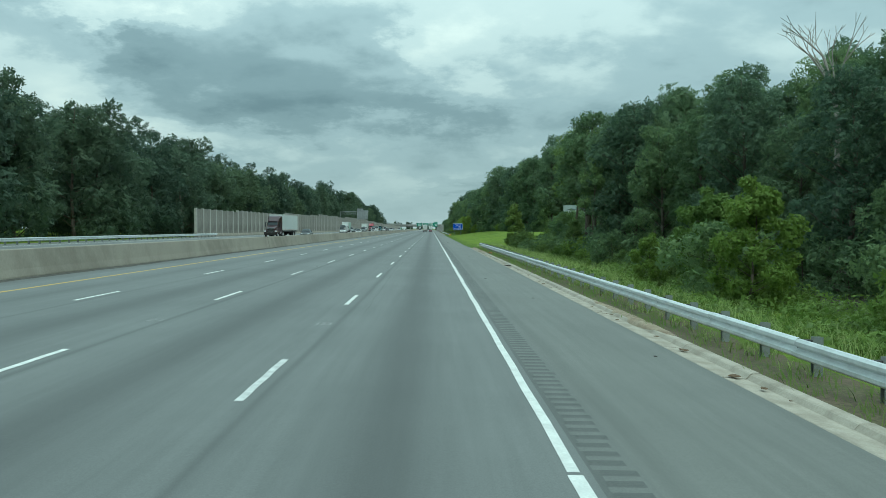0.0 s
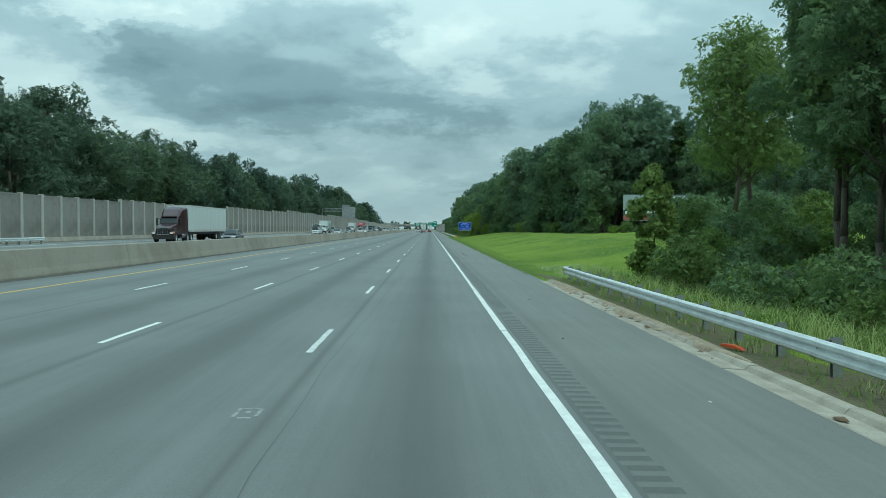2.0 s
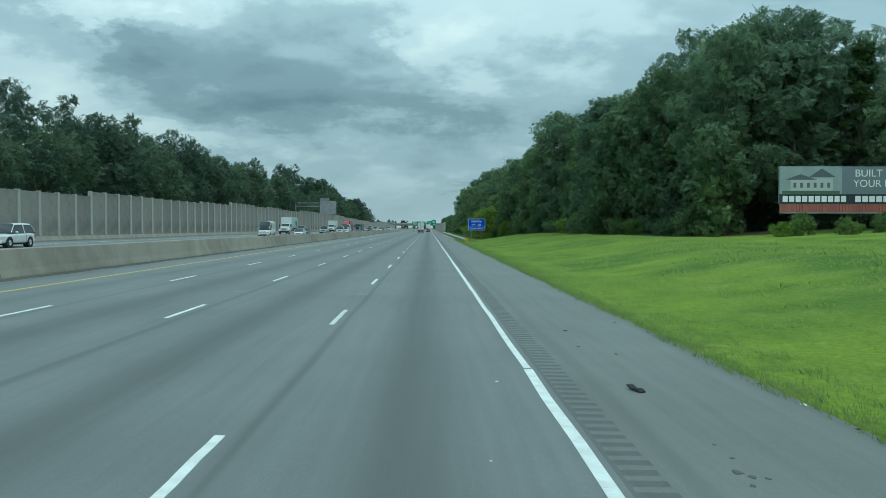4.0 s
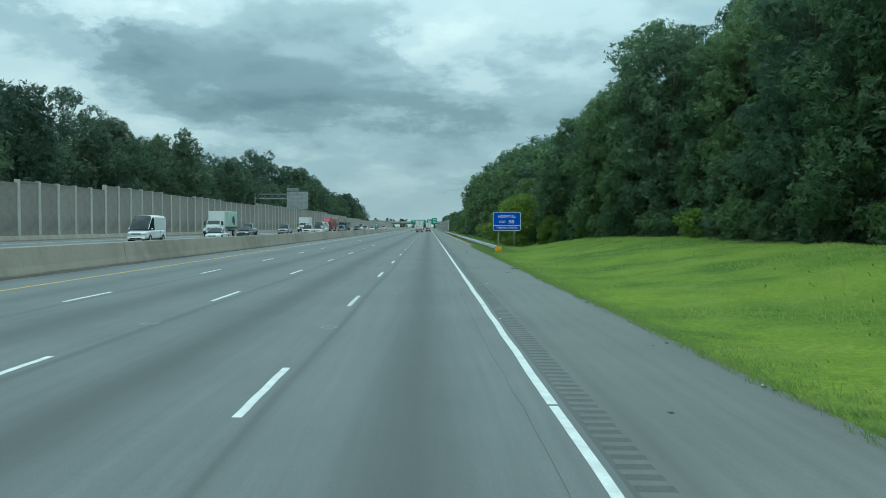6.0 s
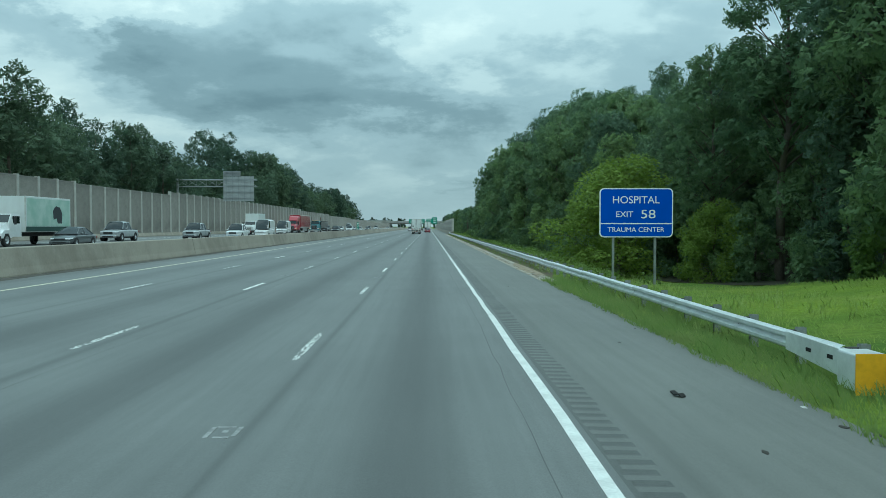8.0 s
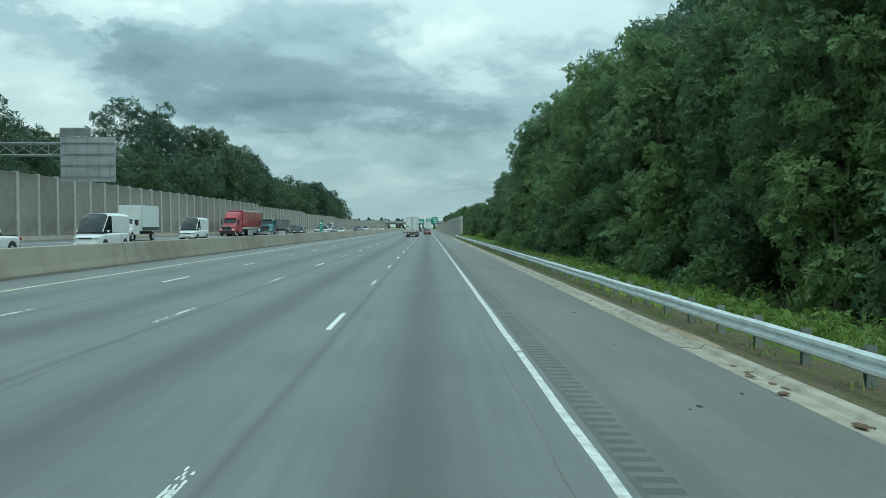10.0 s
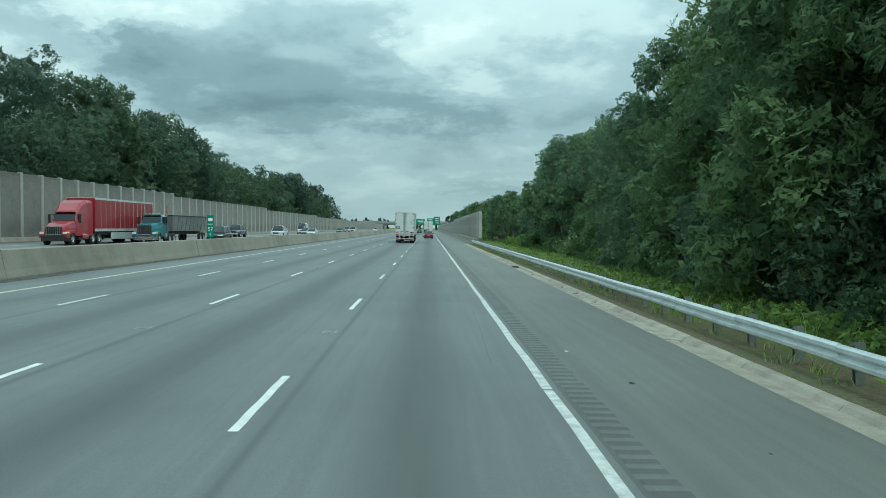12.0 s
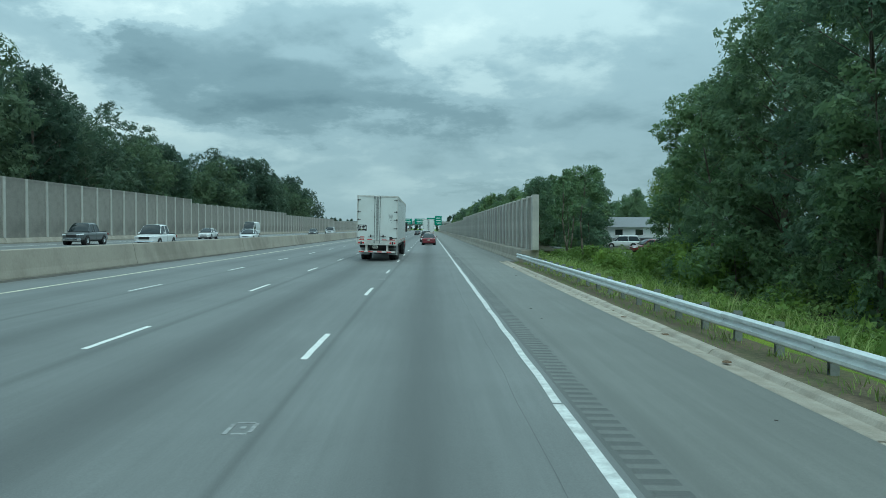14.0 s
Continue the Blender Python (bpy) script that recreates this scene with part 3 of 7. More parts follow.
def gutters():
    """Concrete gutter with a low lip beside the shoulder, in lengths, with drain grates."""
    prof = [(3.15, -0.078), (3.17, -0.066), (3.52, -0.100), (3.58, -0.035), (3.61, -0.022), (3.74, -0.018), (3.77, -0.05), (3.77, -0.3), (3.15, -0.3)]
    run = thing("gutter", "dirty cracked concrete gutter with a low kerb lip", "gutter", kind="structure")
    me = mesh_of(sweep(prof, 0.01, 3.03, 2), "gutter_length")
    me.materials.append(GUTTER)
    for y0, y1 in ((-40, 89), (261, 452)):
        y = y0
        while y < y1:
            part("gutter_length", me, GUTTER, run, at=(0.004 + 0.004 * math.sin(y), y, 0.006 * math.sin(y * 1.3)))
            y += 3.05
    dark = surface("rusty iron grate", (0.07, 0.05, 0.04), 0.8, 0.5, grain=0.2)
    slot = surface("dark drain opening", (0.01, 0.01, 0.01), 0.9)
    for y in (47.6, 388.0):
        g = thing("drain_grate", "rusty iron drain grate set in the gutter", "drain", "drains", at=(0, y, 0.012))
        part("plate", boxed(3.19, 3.53, -0.5, 0.5, -0.085, -0.070), slot, g, "dark opening")
        for k in range(11):
            yy = -0.46 + k * 0.092
            part("bar", boxed(3.19, 3.53, yy - 0.018, yy + 0.018, -0.069, -0.052), dark, g)


def gutter_z(x):
    """Height of the gutter's upper face."""
    rows = ((3.15, -0.072), (3.17, -0.066), (3.52, -0.100), (3.58, -0.035), (3.61, -0.022), (3.74, -0.018), (3.80, -0.05), (4.2, -0.09))
    for (a, za), (b, zb) in zip(rows, rows[1:]):
        if x <= b:
            return za + (zb - za) * max(0.0, (x - a) / (b - a))
    return rows[-1][1]


def draped(name, rows, material, label, kind="structure", lift=0.03, category="ground"):
    """A sheet that follows the ground: rows of (y, x0, x1)."""
    bm = bmesh.new()
    n = 6
    grid = []
    for y, x0, x1 in rows:
        grid.append([bm.verts.new((x0 + (x1 - x0) * i / n, y, ground_z(x0 + (x1 - x0) * i / n, y) + lift)) for i in range(n + 1)])
    for a, b in zip(grid, grid[1:]):
        for i in range(n):
            bm.faces.new((a[i], a[i + 1], b[i + 1], b[i]))
    return tagged(part(name, bm, material, smooth=True), label, category, kind=kind)


def litter_strips():
    for y0, y1 in ((-20, 97), (262, 456)):
        rows, y = [], y0
        while y < y1:
            fade = min(1.0, (y1 - y) / 6, (y - y0) / 10 + 0.05)
            rows.append((y, 3.765, 3.80 + fade * (1.35 + 0.35 * noise.noise((y * 0.35, 1.7, 0)) + 0.25 * noise.noise((y * 1.3, 4.2, 0)))))
            y += 0.6
        draped("verge_litter", rows, LITTER, "brown leaf litter and grit under the guardrail", lift=0.012)


def shards(name, spots, material, label, category, seed, size=(0.04, 0.16), lift=0.0):
    """Small irregular bits lying on the surface at (x, y)."""
    r = random.Random(seed)
    bm = bmesh.new()
    for x, y in spots:
        n = r.randint(4, 7)
        s = r.uniform(*size)
        z = (CROSS * x if x < 3.4 else ground_z(x, y)) + lift
        a0 = r.uniform(0, 6.28)
        ring = [(x + s * r.uniform(0.4, 1.0) * math.cos(a0 + 6.283 * k / n), y + 1.6 * s * r.uniform(0.4, 1.0) * math.sin(a0 + 6.283 * k / n)) for k in range(n)]
        lo = [bm.verts.new((px, py, z - 0.005)) for px, py in ring]
        hi = [bm.verts.new((x + (px - x) * 0.8, y + (py - y) * 0.8, z + s * r.uniform(0.05, 0.14))) for px, py in ring]
        bm.faces.new(hi)
        for k in range(n):
            bm.faces.new((lo[k], lo[(k + 1) % n], hi[(k + 1) % n], hi[k]))
    return tagged(part(name, bm, material), label, category, kind="stuff")


def apron():
    tagged(part("shoulder_apron", road_strip(3.15, 4.75, 453.5, 1000), SHOULDER), "asphalt shoulder running up to the wall base", "road", kind="structure")


def road_wear(road):
    r = random.Random(21)
    # pale scars of lost road studs on the lane lines
    for k in range(-16, 17):
        for lane, x in enumerate((-3.66, -7.45)):
            y = 383.1 + 24.38 * k
            bm = bmesh.new()
            for dx, dy, w, h in ((-0.13, 0, 0.05, 0.42), (0.13, 0.02, 0.05, 0.36), (0, 0.22, 0.2, 0.05), (0.02, -0.2, 0.16, 0.06), (0.0, 0.02, 0.06, 0.1)):
                dx, dy = dx + r.uniform(-0.02, 0.02), dy + r.uniform(-0.04, 0.04)
                box(bm, dx - w / 2, dx + w / 2, dy - h / 2, dy + h / 2, -0.01, 0.004 + CROSS * dx)
            part("stud_scar", bm, SCAR, road, "pale scar of a lost road stud", at=(x + r.uniform(-0.06, 0.06), y, CROSS * x))
    # long sealed cracks
    for x0, y0, y1, seed in ((-0.42, 168, 345, 1.3), (-0.55, 355, 452, 5.1), (-6.9, 150, 300, 2.2), (-3.1, 20, 90, 7.7), (-10.2, 180, 380, 9.4)):
        bm = bmesh.new()
        left, right = [], []
        y = y0
        while y < y1:
            x = x0 + 0.22 * noise.noise((y * 0.05, seed, 0)) + 0.05 * noise.noise((y * 0.6, seed, 1))
            w = 0.003 + 0.007 * abs(noise.noise((y * 0.4, seed, 2)))
            left.append(bm.verts.new((x - w, y, CROSS * x + 0.003)))
            right.append(bm.verts.new((x + w, y, CROSS * x + 0.003)))
            y += 1.0
        for i in range(len(left) - 1):
            bm.faces.new((left[i], right[i], right[i + 1], left[i + 1]))
        part("crack_seal", bm, surface("dark crack sealer", (0.112, 0.115, 0.113), 0.75), road, "dark sealed crack")
    # bits on the shoulder and at its edge
    spots = [(r.uniform(1.0, 3.3), r.uniform(0, 440)) for _ in range(70)] + [(r.gauss(3.22, 0.12), r.uniform(95, 262)) for _ in range(90)]
    shards("shoulder_debris", spots, surface("dark tyre scraps and twigs", (0.04, 0.036, 0.03), 0.9, grain=0.2), "dark tyre scraps and twigs on the shoulder", "debris", 5, (0.02, 0.085))
    spots = [(r.gauss(3.30, 0.10), r.uniform(95, 262)) for _ in range(60)] + [(r.uniform(-3.3, 3.0), r.uniform(0, 440)) for _ in range(25)]
    shards("pale_litter", spots, surface("pale paper litter", (0.55, 0.55, 0.52), 0.8), "small pale litter along the shoulder edge", "litter", 6, (0.025, 0.07))
    scuffs = [(r.gauss(2.72, 0.13), r.uniform(109.6, 111.8)) for _ in range(34)] + [(r.gauss(3.0, 0.10), r.uniform(107.6, 108.6)) for _ in range(16)]
    shards("pale_scuffs", scuffs, surface("chalky scrape", (0.33, 0.34, 0.325), 0.9, grain=0.2), "pale chalky scrapes on the shoulder asphalt", "road wear", 15, (0.03, 0.09), lift=0.001)
    dents = [(r.gauss(1.0, 0.16), r.gauss(213.4, 0.4)) for _ in range(10)] + [(r.gauss(2.4, 0.2), r.gauss(209.8, 0.4)) for _ in range(8)] + [(r.gauss(1.4, 0.12), r.gauss(121.5, 0.9)) for _ in range(9)]
    shards("oil_spots", dents, surface("dark oil drip", (0.075, 0.077, 0.074), 0.6), "dark oily spots and dents on the shoulder", "road wear", 16, (0.03, 0.10), lift=0.001)
    rubber = surface("black tyre strip", (0.02, 0.02, 0.02), 0.8)
    for x, y, turn, size in ((3.0, 213.4, 80, 0.42), (1.3, 125.0, 20, 0.30), (1.75, 239.0, 35, 0.18)):
        strip = thing("tyre_scrap", "curled black strip of shed tyre rubber", "debris", "tyre scraps", at=(x, y, CROSS * x), turn=turn)
        part("tread", across([(-size / 2, 0.0), (-size / 4, 0.035), (size / 8, 0.012), (size / 2, 0.05), (size / 2, 0.065), (size / 8, 0.03), (-size / 4, 0.052), (-size / 2, 0.018)], -0.05, 0.05), rubber, strip)
    scrap = thing("plastic_scrap", "bright orange broken plastic strip below the guardrail", "debris", at=(4.15, 71.9, -0.08), turn=25)
    part("shell", across([(-0.28, 0.0), (0.28, 0.02), (0.25, 0.07), (0.0, 0.085), (-0.22, 0.05)], -0.05, 0.05, bevel=0.008), surface("orange plastic", (0.62, 0.10, 0.03), 0.5, stain=0.3, stain_size=0.2), scrap)
    # clay washed over the gutter
    for y0, y1, w in ((16, 24, 0.25), (70, 82, 0.35), (83, 91.2, 0.4), (264, 276, 0.5), (300, 304, 0.25), (394, 399, 0.25)):
        rows, y = [], y0
        while y <= y1:
            f = math.sin(math.pi * (y - y0) / (y1 - y0)) ** 0.5 if y0 < y < y1 else 0.0
            e = f * w * (0.6 + 0.7 * noise.noise((y * 0.8, 3.3, 0)) + 0.4 * noise.noise((y * 2.6, 8.3, 0)))
            rows.append((y, 3.70 - e, 3.80 + 0.2 * f))
            y += 0.4
        bm = bmesh.new()
        grid = [[bm.verts.new((x0 + (x1 - x0) * i / 10, yy, gutter_z(x0 + (x1 - x0) * i / 10) + (0.018 if 0 < i < 10 else -0.004) + 0.012 * noise.noise((yy * 2, i, 0)))) for i in range(11)] for yy, x0, x1 in rows]
        for a, b in zip(grid, grid[1:]):
            for i in range(10):
                bm.faces.new((a[i], a[i + 1], b[i + 1], b[i]))
        tagged(part("clay_wash", bm, SOIL, smooth=True), "pale sand and clay washed over the gutter", "dirt", kind="stuff")
    spots = [(r.gauss(3.48, 0.18), r.choice((r.uniform(10, 96), r.uniform(262, 300), r.uniform(262, 450)))) for _ in range(220)]
    spots = [(max(3.2, x), y) for x, y in spots]
    shards("gutter_twigs", spots, surface("dry twigs and clods", (0.13, 0.085, 0.05), 0.95, grain=0.3), "dry twigs and clods in the gutter", "debris", 8, (0.03, 0.12), lift=0.03)


def barrier_dirt():
    """Dark grit that gathers at the foot of the median barrier."""
    bm = bmesh.new()
    last, y = None, -20.0
    while y < 560:
        w = 0.30 + 0.36 * abs(noise.noise((y * 0.12, 2.2, 0))) + 0.12 * noise.noise((y * 0.7, 6.1, 0))
        x0, x1 = -16.33, -16.33 + max(0.03, w)
        now = [bm.verts.new((x0, y, CROSS * x0 + 0.030)), bm.verts.new((x1, y, CROSS * x1 + 0.004))]
        if last:
            bm.faces.new((last[0], last[1], now[1], now[0]))
        last, y = now, y + 0.7
    tagged(part("barrier_grit", bm, surface("dark road grit", (0.105, 0.098, 0.085), 0.95, grain=0.4, grain_size=12, stain=0.5, stain_size=0.8)), "dark grit along the foot of the median barrier", "dirt", kind="stuff")
# ---- trees ----
rng = np.random.default_rng(7)


def leaf_mesh(name, centres, radii, count, size, material, seed, droop=0.25, flat=0.8, hollow=0.45):
    """A crown: many small bent leaf clumps over ragged lobes. Each clump is a folded pair of blades."""
    r = np.random.default_rng(seed)
    verts, faces = [], []
    w = np.array([a ** 2 for a in radii])
    pick = r.choice(len(centres), count, p=w / w.sum())
    d = r.normal(size=(count, 3))
    d /= np.linalg.norm(d, axis=1)[:, None]
    dist = hollow + (1.05 - hollow) * r.random(count) ** 0.6
    c = np.array(centres)[pick]
    rad = np.array(radii)[pick]
    p = c + d * (rad * dist)[:, None] * np.array([1, 1, flat])
    p += r.normal(size=p.shape) * 0.12 * size
    n = d + r.normal(size=d.shape) * 0.75 + np.array([0, 0, 0.5])
    n /= np.linalg.norm(n, axis=1)[:, None]
    a = np.cross(n, r.normal(size=n.shape))
    a /= np.linalg.norm(a, axis=1)[:, None]
    b = np.cross(n, a)
    s = 1.36 * size * (0.55 + 0.9 * r.random(count))
    V = np.empty((count, 4, 3))
    V[:, 0] = p - a * s[:, None]
    V[:, 1] = p - a * (0.1 * s)[:, None] + b * (0.62 * s)[:, None] - n * (droop * s)[:, None]
    V[:, 2] = p + a * s[:, None] - n * (droop * 0.6 * s)[:, None]
    V[:, 3] = p + a * (0.15 * s)[:, None] - b * (0.62 * s)[:, None] - n * (droop * s)[:, None]
    verts = V.reshape(-1, 3)
    base = np.arange(count) * 4
    faces = np.concatenate([np.stack([base, base + 1, base + 2], 1), np.stack([base, base + 2, base + 3], 1)])
    me = bpy.data.meshes.new(name)
    me.from_pydata(verts.tolist(), [], faces.tolist())
    me.materials.append(material)
    return me


def make_tree(name, height, spread, low, leaves, size, material, seed, label, lobes=16, lean=0.0, trunk_r=None, pine=False, hollow=0.45):
    """A tapered, crooked trunk with limbs that reach into uneven lobes of leaves."""
    r = random.Random(seed)
    tree = thing(name, label, "tree")
    R = trunk_r or height * 0.014
    bm = bmesh.new()
    pts, p = [], Vector((0, 0, -0.4))
    for i in range(7):
        pts.append(p.copy())
        p = p + Vector((r.uniform(-1, 1) * 0.02 * height + lean * height / 7, r.uniform(-1, 1) * 0.02 * height, (height * 0.90 + 0.4) / 6))
    for i in range(6):
        rod(bm, pts[i], pts[i + 1], R * (1 - i / 6.6), R * (1 - (i + 1) / 6.6), seg=6)
    centres, radii = [], []

    def on_trunk(f):
        f = min(0.999, max(0, f)) * 6
        i = int(f)
        return pts[i].lerp(pts[i + 1], f - i)
    for k in range(lobes):
        f = low + (0.97 - low) * (k + r.random() * 0.8) / lobes
        u = (f - low) / (1 - low)
        wide = spread * (0.35 + 0.75 * math.sin(math.pi * min(1, 0.22 + 0.78 * u)) ** 0.8) if not pine else spread * (1.05 - 0.85 * u)
        ang = k * 2.4 + r.uniform(-0.5, 0.5)
        reach = wide * r.uniform(0.35, 0.85)
        root = on_trunk(f - 0.10)
        tip = on_trunk(f) + Vector((math.cos(ang) * reach, math.sin(ang) * reach, r.uniform(-0.01, 0.05) * height))
        rod(bm, root, tip, R * 0.36 * (1.1 - f), R * 0.10, seg=4)
        centres.append(tuple(tip))
        radii.append(spread * r.uniform(0.30, 0.52) * (0.74 if lobes > 32 else 1.0) * (0.75 if u > 0.85 else 1.0) * (0.65 if pine else 1))
    centres.append(tuple(on_trunk(0.93 if spread < 0.28 * height else 0.84)))
    radii.append(spread * 0.38)
    part("trunk", bm, BARK, tree, smooth=True)
    part("crown", leaf_mesh("crown", centres, radii, leaves, size, material, seed, hollow=hollow), material, tree)
    return tree


def bare_tree(height, seed):
    tree = thing("bare_tree", "leafless grey dead tree with forked bare branches", "tree", "trees beside the road")
    r = random.Random(seed)
    bm = bmesh.new()

    def grow(p, d, length, rad, depth):
        q = p + d * length
        rod(bm, p, q, rad, rad * 0.68, seg=6 if depth > 2 else 4)
        if depth == 0:
            return
        for k in range(2 if depth != 4 else 3):
            nd = (d + Vector((r.uniform(-1, 1), r.uniform(-1, 1), r.uniform(-0.15, 0.5))) * 0.55).normalized()
            grow(q, nd, length * r.uniform(0.62, 0.85), rad * 0.62, depth - 1)
    part("trunk", rods(((0, 0, -0.4), (0.1, 0.05, height * 0.36), 0.22, 0.16)), BARK, tree, smooth=True)
    grow(Vector((0.1, 0.05, height * 0.35)), Vector((0.05, 0, 1)), height * 0.2, 0.155, 5)
    part("bare_crown", bm, BLEACHED, tree)
    return tree


def wood(name, trees, clumps, size, material, label):
    """Trees too many to count, joined: rows of (x, y, scale)."""
    centres, radii = [], []
    r = random.Random(len(trees))
    for x, y, s in trees:
        h = 21 * s
        for k in range(8):
            f = 0.07 + 0.86 * k / 7
            w = 2.6 * s * (1.1 - 0.6 * abs(f - 0.5))
            centres.append((x + r.uniform(-w, w), y + r.uniform(-w, w), ground_z(x, y) + h * f))
            radii.append(s * r.uniform(1.9, 3.0) * (0.75 if k == 7 else 1))
    ob = part(name, leaf_mesh(name, centres, radii, clumps * 8 * len(trees), size, material, 77, hollow=0.6), material)
    return tagged(ob, label, "wood", kind="stuff")


def plant_trees():
    G = "trees beside the road"
    dark, mid = "tall broadleaf tree with dense dark green crown", "tall broadleaf tree with mid green crown"
    oak = [make_tree("tree", 20, 4.6, 0.16, 4700, 0.262, LEAF_DARK, 11, dark, 44),
           make_tree("tree", 22, 5.0, 0.22, 4800, 0.268, LEAF_DARK, 12, dark, 46, 0.01),
           make_tree("tree", 18, 4.4, 0.10, 4600, 0.255, LEAF_MID, 13, mid, 42),
           make_tree("tree", 21, 4.2, 0.25, 4500, 0.26, LEAF_MID, 14, mid, 42, -0.01)]
    high = make_tree("tree", 21, 4.2, 0.44, 4400, 0.235, LEAF_MID, 19, "tall broadleaf tree with a long clear trunk", 34)
    behind = [make_tree("tree", 21, 5.0, 0.20, 1500, 0.50, LEAF_DARK, 15, dark, 24),
              make_tree("tree", 20, 4.8, 0.20, 1500, 0.50, LEAF_MID, 16, mid, 22)]
    edge = [make_tree("tree", 11, 3.2, 0.05, 1900, 0.27, LEAF_MID, 21, "young broadleaf tree leafy to the ground", 16),
            make_tree("tree", 9, 2.9, 0.03, 1800, 0.25, LEAF_DARK, 22, "young broadleaf tree leafy to the ground", 16)]
    shrub = [make_tree("bush", 3.4, 1.9, 0.04, 1400, 0.16, LEAF_MID, 31, "dense green roadside bush", 14, trunk_r=0.05),
             make_tree("bush", 2.4, 1.7, 0.04, 1700, 0.12, LEAF_LIGHT, 32, "bright green roadside bush", 14, trunk_r=0.04)]
    sapling = make_tree("sapling", 5.6, 1.7, 0.08, 8000, 0.10, LEAF_LIGHT, 33, "bright yellow green young tree by the road", 34, trunk_r=0.07)
    willow = make_tree("bushy_tree", 7.6, 3.4, 0.05, 20000, 0.085, LEAF_WILLOW, 34, "broad olive green bushy tree behind the sign", 40, trunk_r=0.12)
    poplar = make_tree("sapling", 6.0, 1.15, 0.05, 4200, 0.13, LEAF_OLIVE, 36, "slim pale green young poplar by the rail", 20, trunk_r=0.06)
    olive = make_tree("bush", 3.2, 1.8, 0.04, 1900, 0.13, LEAF_OLIVE, 37, "dull olive green roadside bush", 14, trunk_r=0.05)
    pine = make_tree("pine_tree", 19, 2.6, 0.30, 4200, 0.20, LEAF_PINE, 35, "slim dark pine tree", 26, trunk_r=0.2, pine=True)
    far = [make_tree("tree", 17, 5.2, 0.08, 2900, 0.35, LEAF_FAR, 41, "dark green tree behind the noise wall", 20),
           make_tree("tree", 15, 5.6, 0.06, 2900, 0.35, LEAF_FAR, 42, "green tree behind the noise wall", 20),
           make_tree("tree", 18, 4.8, 0.10, 2800, 0.35, LEAF_FAR, 43, "dark green tree behind the noise wall", 20)]
    airy = make_tree("tree", 15, 3.6, 0.38, 4600, 0.185, LEAF_OLIVE, 27, "light green open-crowned tree at the end of the guardrail", 30, hollow=0.35)
    protos = oak + [high, airy] + behind + edge + shrub + [sapling, willow, poplar, olive, pine] + far
    for o in protos:
        tagged(o, group=G)
    used = set()

    def put(o, x, y, s=1.0, turn=None, sz=None):
        turn = rng.uniform(0, 360) if turn is None else turn
        m = pose(x, y, ground_z(x, y), 0, 0, turn) @ Matrix.Diagonal((s, s, sz or s, 1))
        if o.name not in used:
            used.add(o.name)
            o.matrix_basis = m
            return o
        c = copy_thing(o, Matrix.Identity(4))
        c.matrix_basis = m
        return c

    # the wood on the near side: its edge (x) and height along the way
    line = [(-20, 21, 0.58), (20, 20, 0.60), (45, 18, 0.66), (62, 15.5, 0.70), (76, 15.2, 0.77), (92, 17.0, 0.73), (99, 26, 0.60), (108, 42, 0.50), (130, 47, 0.55), (150, 48, 0.54), (176, 48, 0.76), (187.5, 46, 0.95), (189.5, 29, 1.05), (215, 23.5, 1.12),
            (250, 21, 1.06), (263, 18.5, 0.98), (271, 17, 0.70), (286, 14.5, 0.72), (318, 12.4, 0.84), (330, 12, 0.92), (348, 10.6, 0.98), (379, 11.0, 0.97), (386, 11.6, 0.66), (412, 13.2, 0.64), (425, 14.0, 0.77), (442, 14, 0.74), (450, 13.5, 0.60), (456, 11, 0.46), (490, 13, 0.50), (520, 13, 0.54), (600, 12, 0.58), (800, 12, 0.52)]

    def edge_at(y):
        for (a, x0, h0), (b, x1, h1) in zip(line, line[1:]):
            if a <= y <= b:
                f = (y - a) / (b - a)
                return x0 + f * (x1 - x0), h0 + f * (h1 - h0)
        return line[-1][1:]
    def clearing(x, y):
        # the open strip that leads from the verge to the parking lot
        return 441 < y < 560 and 0.220 < (x + 1.7) / (y - 399) < 0.290

    y, k = -12.0, 0
    deep = []
    while y < 800:
        x, h = edge_at(y)
        near = y < 441
        gap = 441 < y < 491
        o = oak[2 + int(rng.integers(2)) if 300 < y < 385 else int(rng.integers(2 if y > 410 else 4))] if 30 < y < 500 else behind[k % 2]
        if 72 < y < 98:
            o = high
        if not gap:
            put(o, x + rng.uniform(-1.2, 1.2), y + rng.uniform(-1.8, 1.8), h * rng.uniform(0.74, 0.98))
        if near:
            put(high if 70 < y < 100 else behind[int(rng.integers(2))], x + 5.5 + rng.uniform(-1.5, 1.5), y + rng.uniform(-1.8, 1.8), h * rng.uniform(0.90, 1.12))
            ex, ey, es = x - 1.5 + rng.uniform(-0.8, 0.6), y + rng.uniform(-2, 2), h * rng.uniform(0.5, 0.9)
            if not (40 < ey < 97 or ey > 424):
                put(edge[k % 2], ex, ey, es)
        if not gap:
            h *= 0.74 if 95 < y < 188 else 1.0
            deep += [t for t in [(x + 12 + rng.uniform(-2, 2), y, h * rng.uniform(0.85, 1.15)), (x + 19 + rng.uniform(-3, 3), y + 3, h * rng.uniform(0.8, 1.1))] if not clearing(t[0], t[1])]
        if 491 <= y < 540:
            if not clearing(x + 6, y + 2):
                put(edge[k % 2], x + 6 + rng.uniform(-1, 1), y + 2, rng.uniform(0.8, 1.1))
            if not clearing(x + 9, y + 4):
                put(oak[k % 4], x + 9 + rng.uniform(-1, 1), y + 4, rng.uniform(0.42, 0.52))
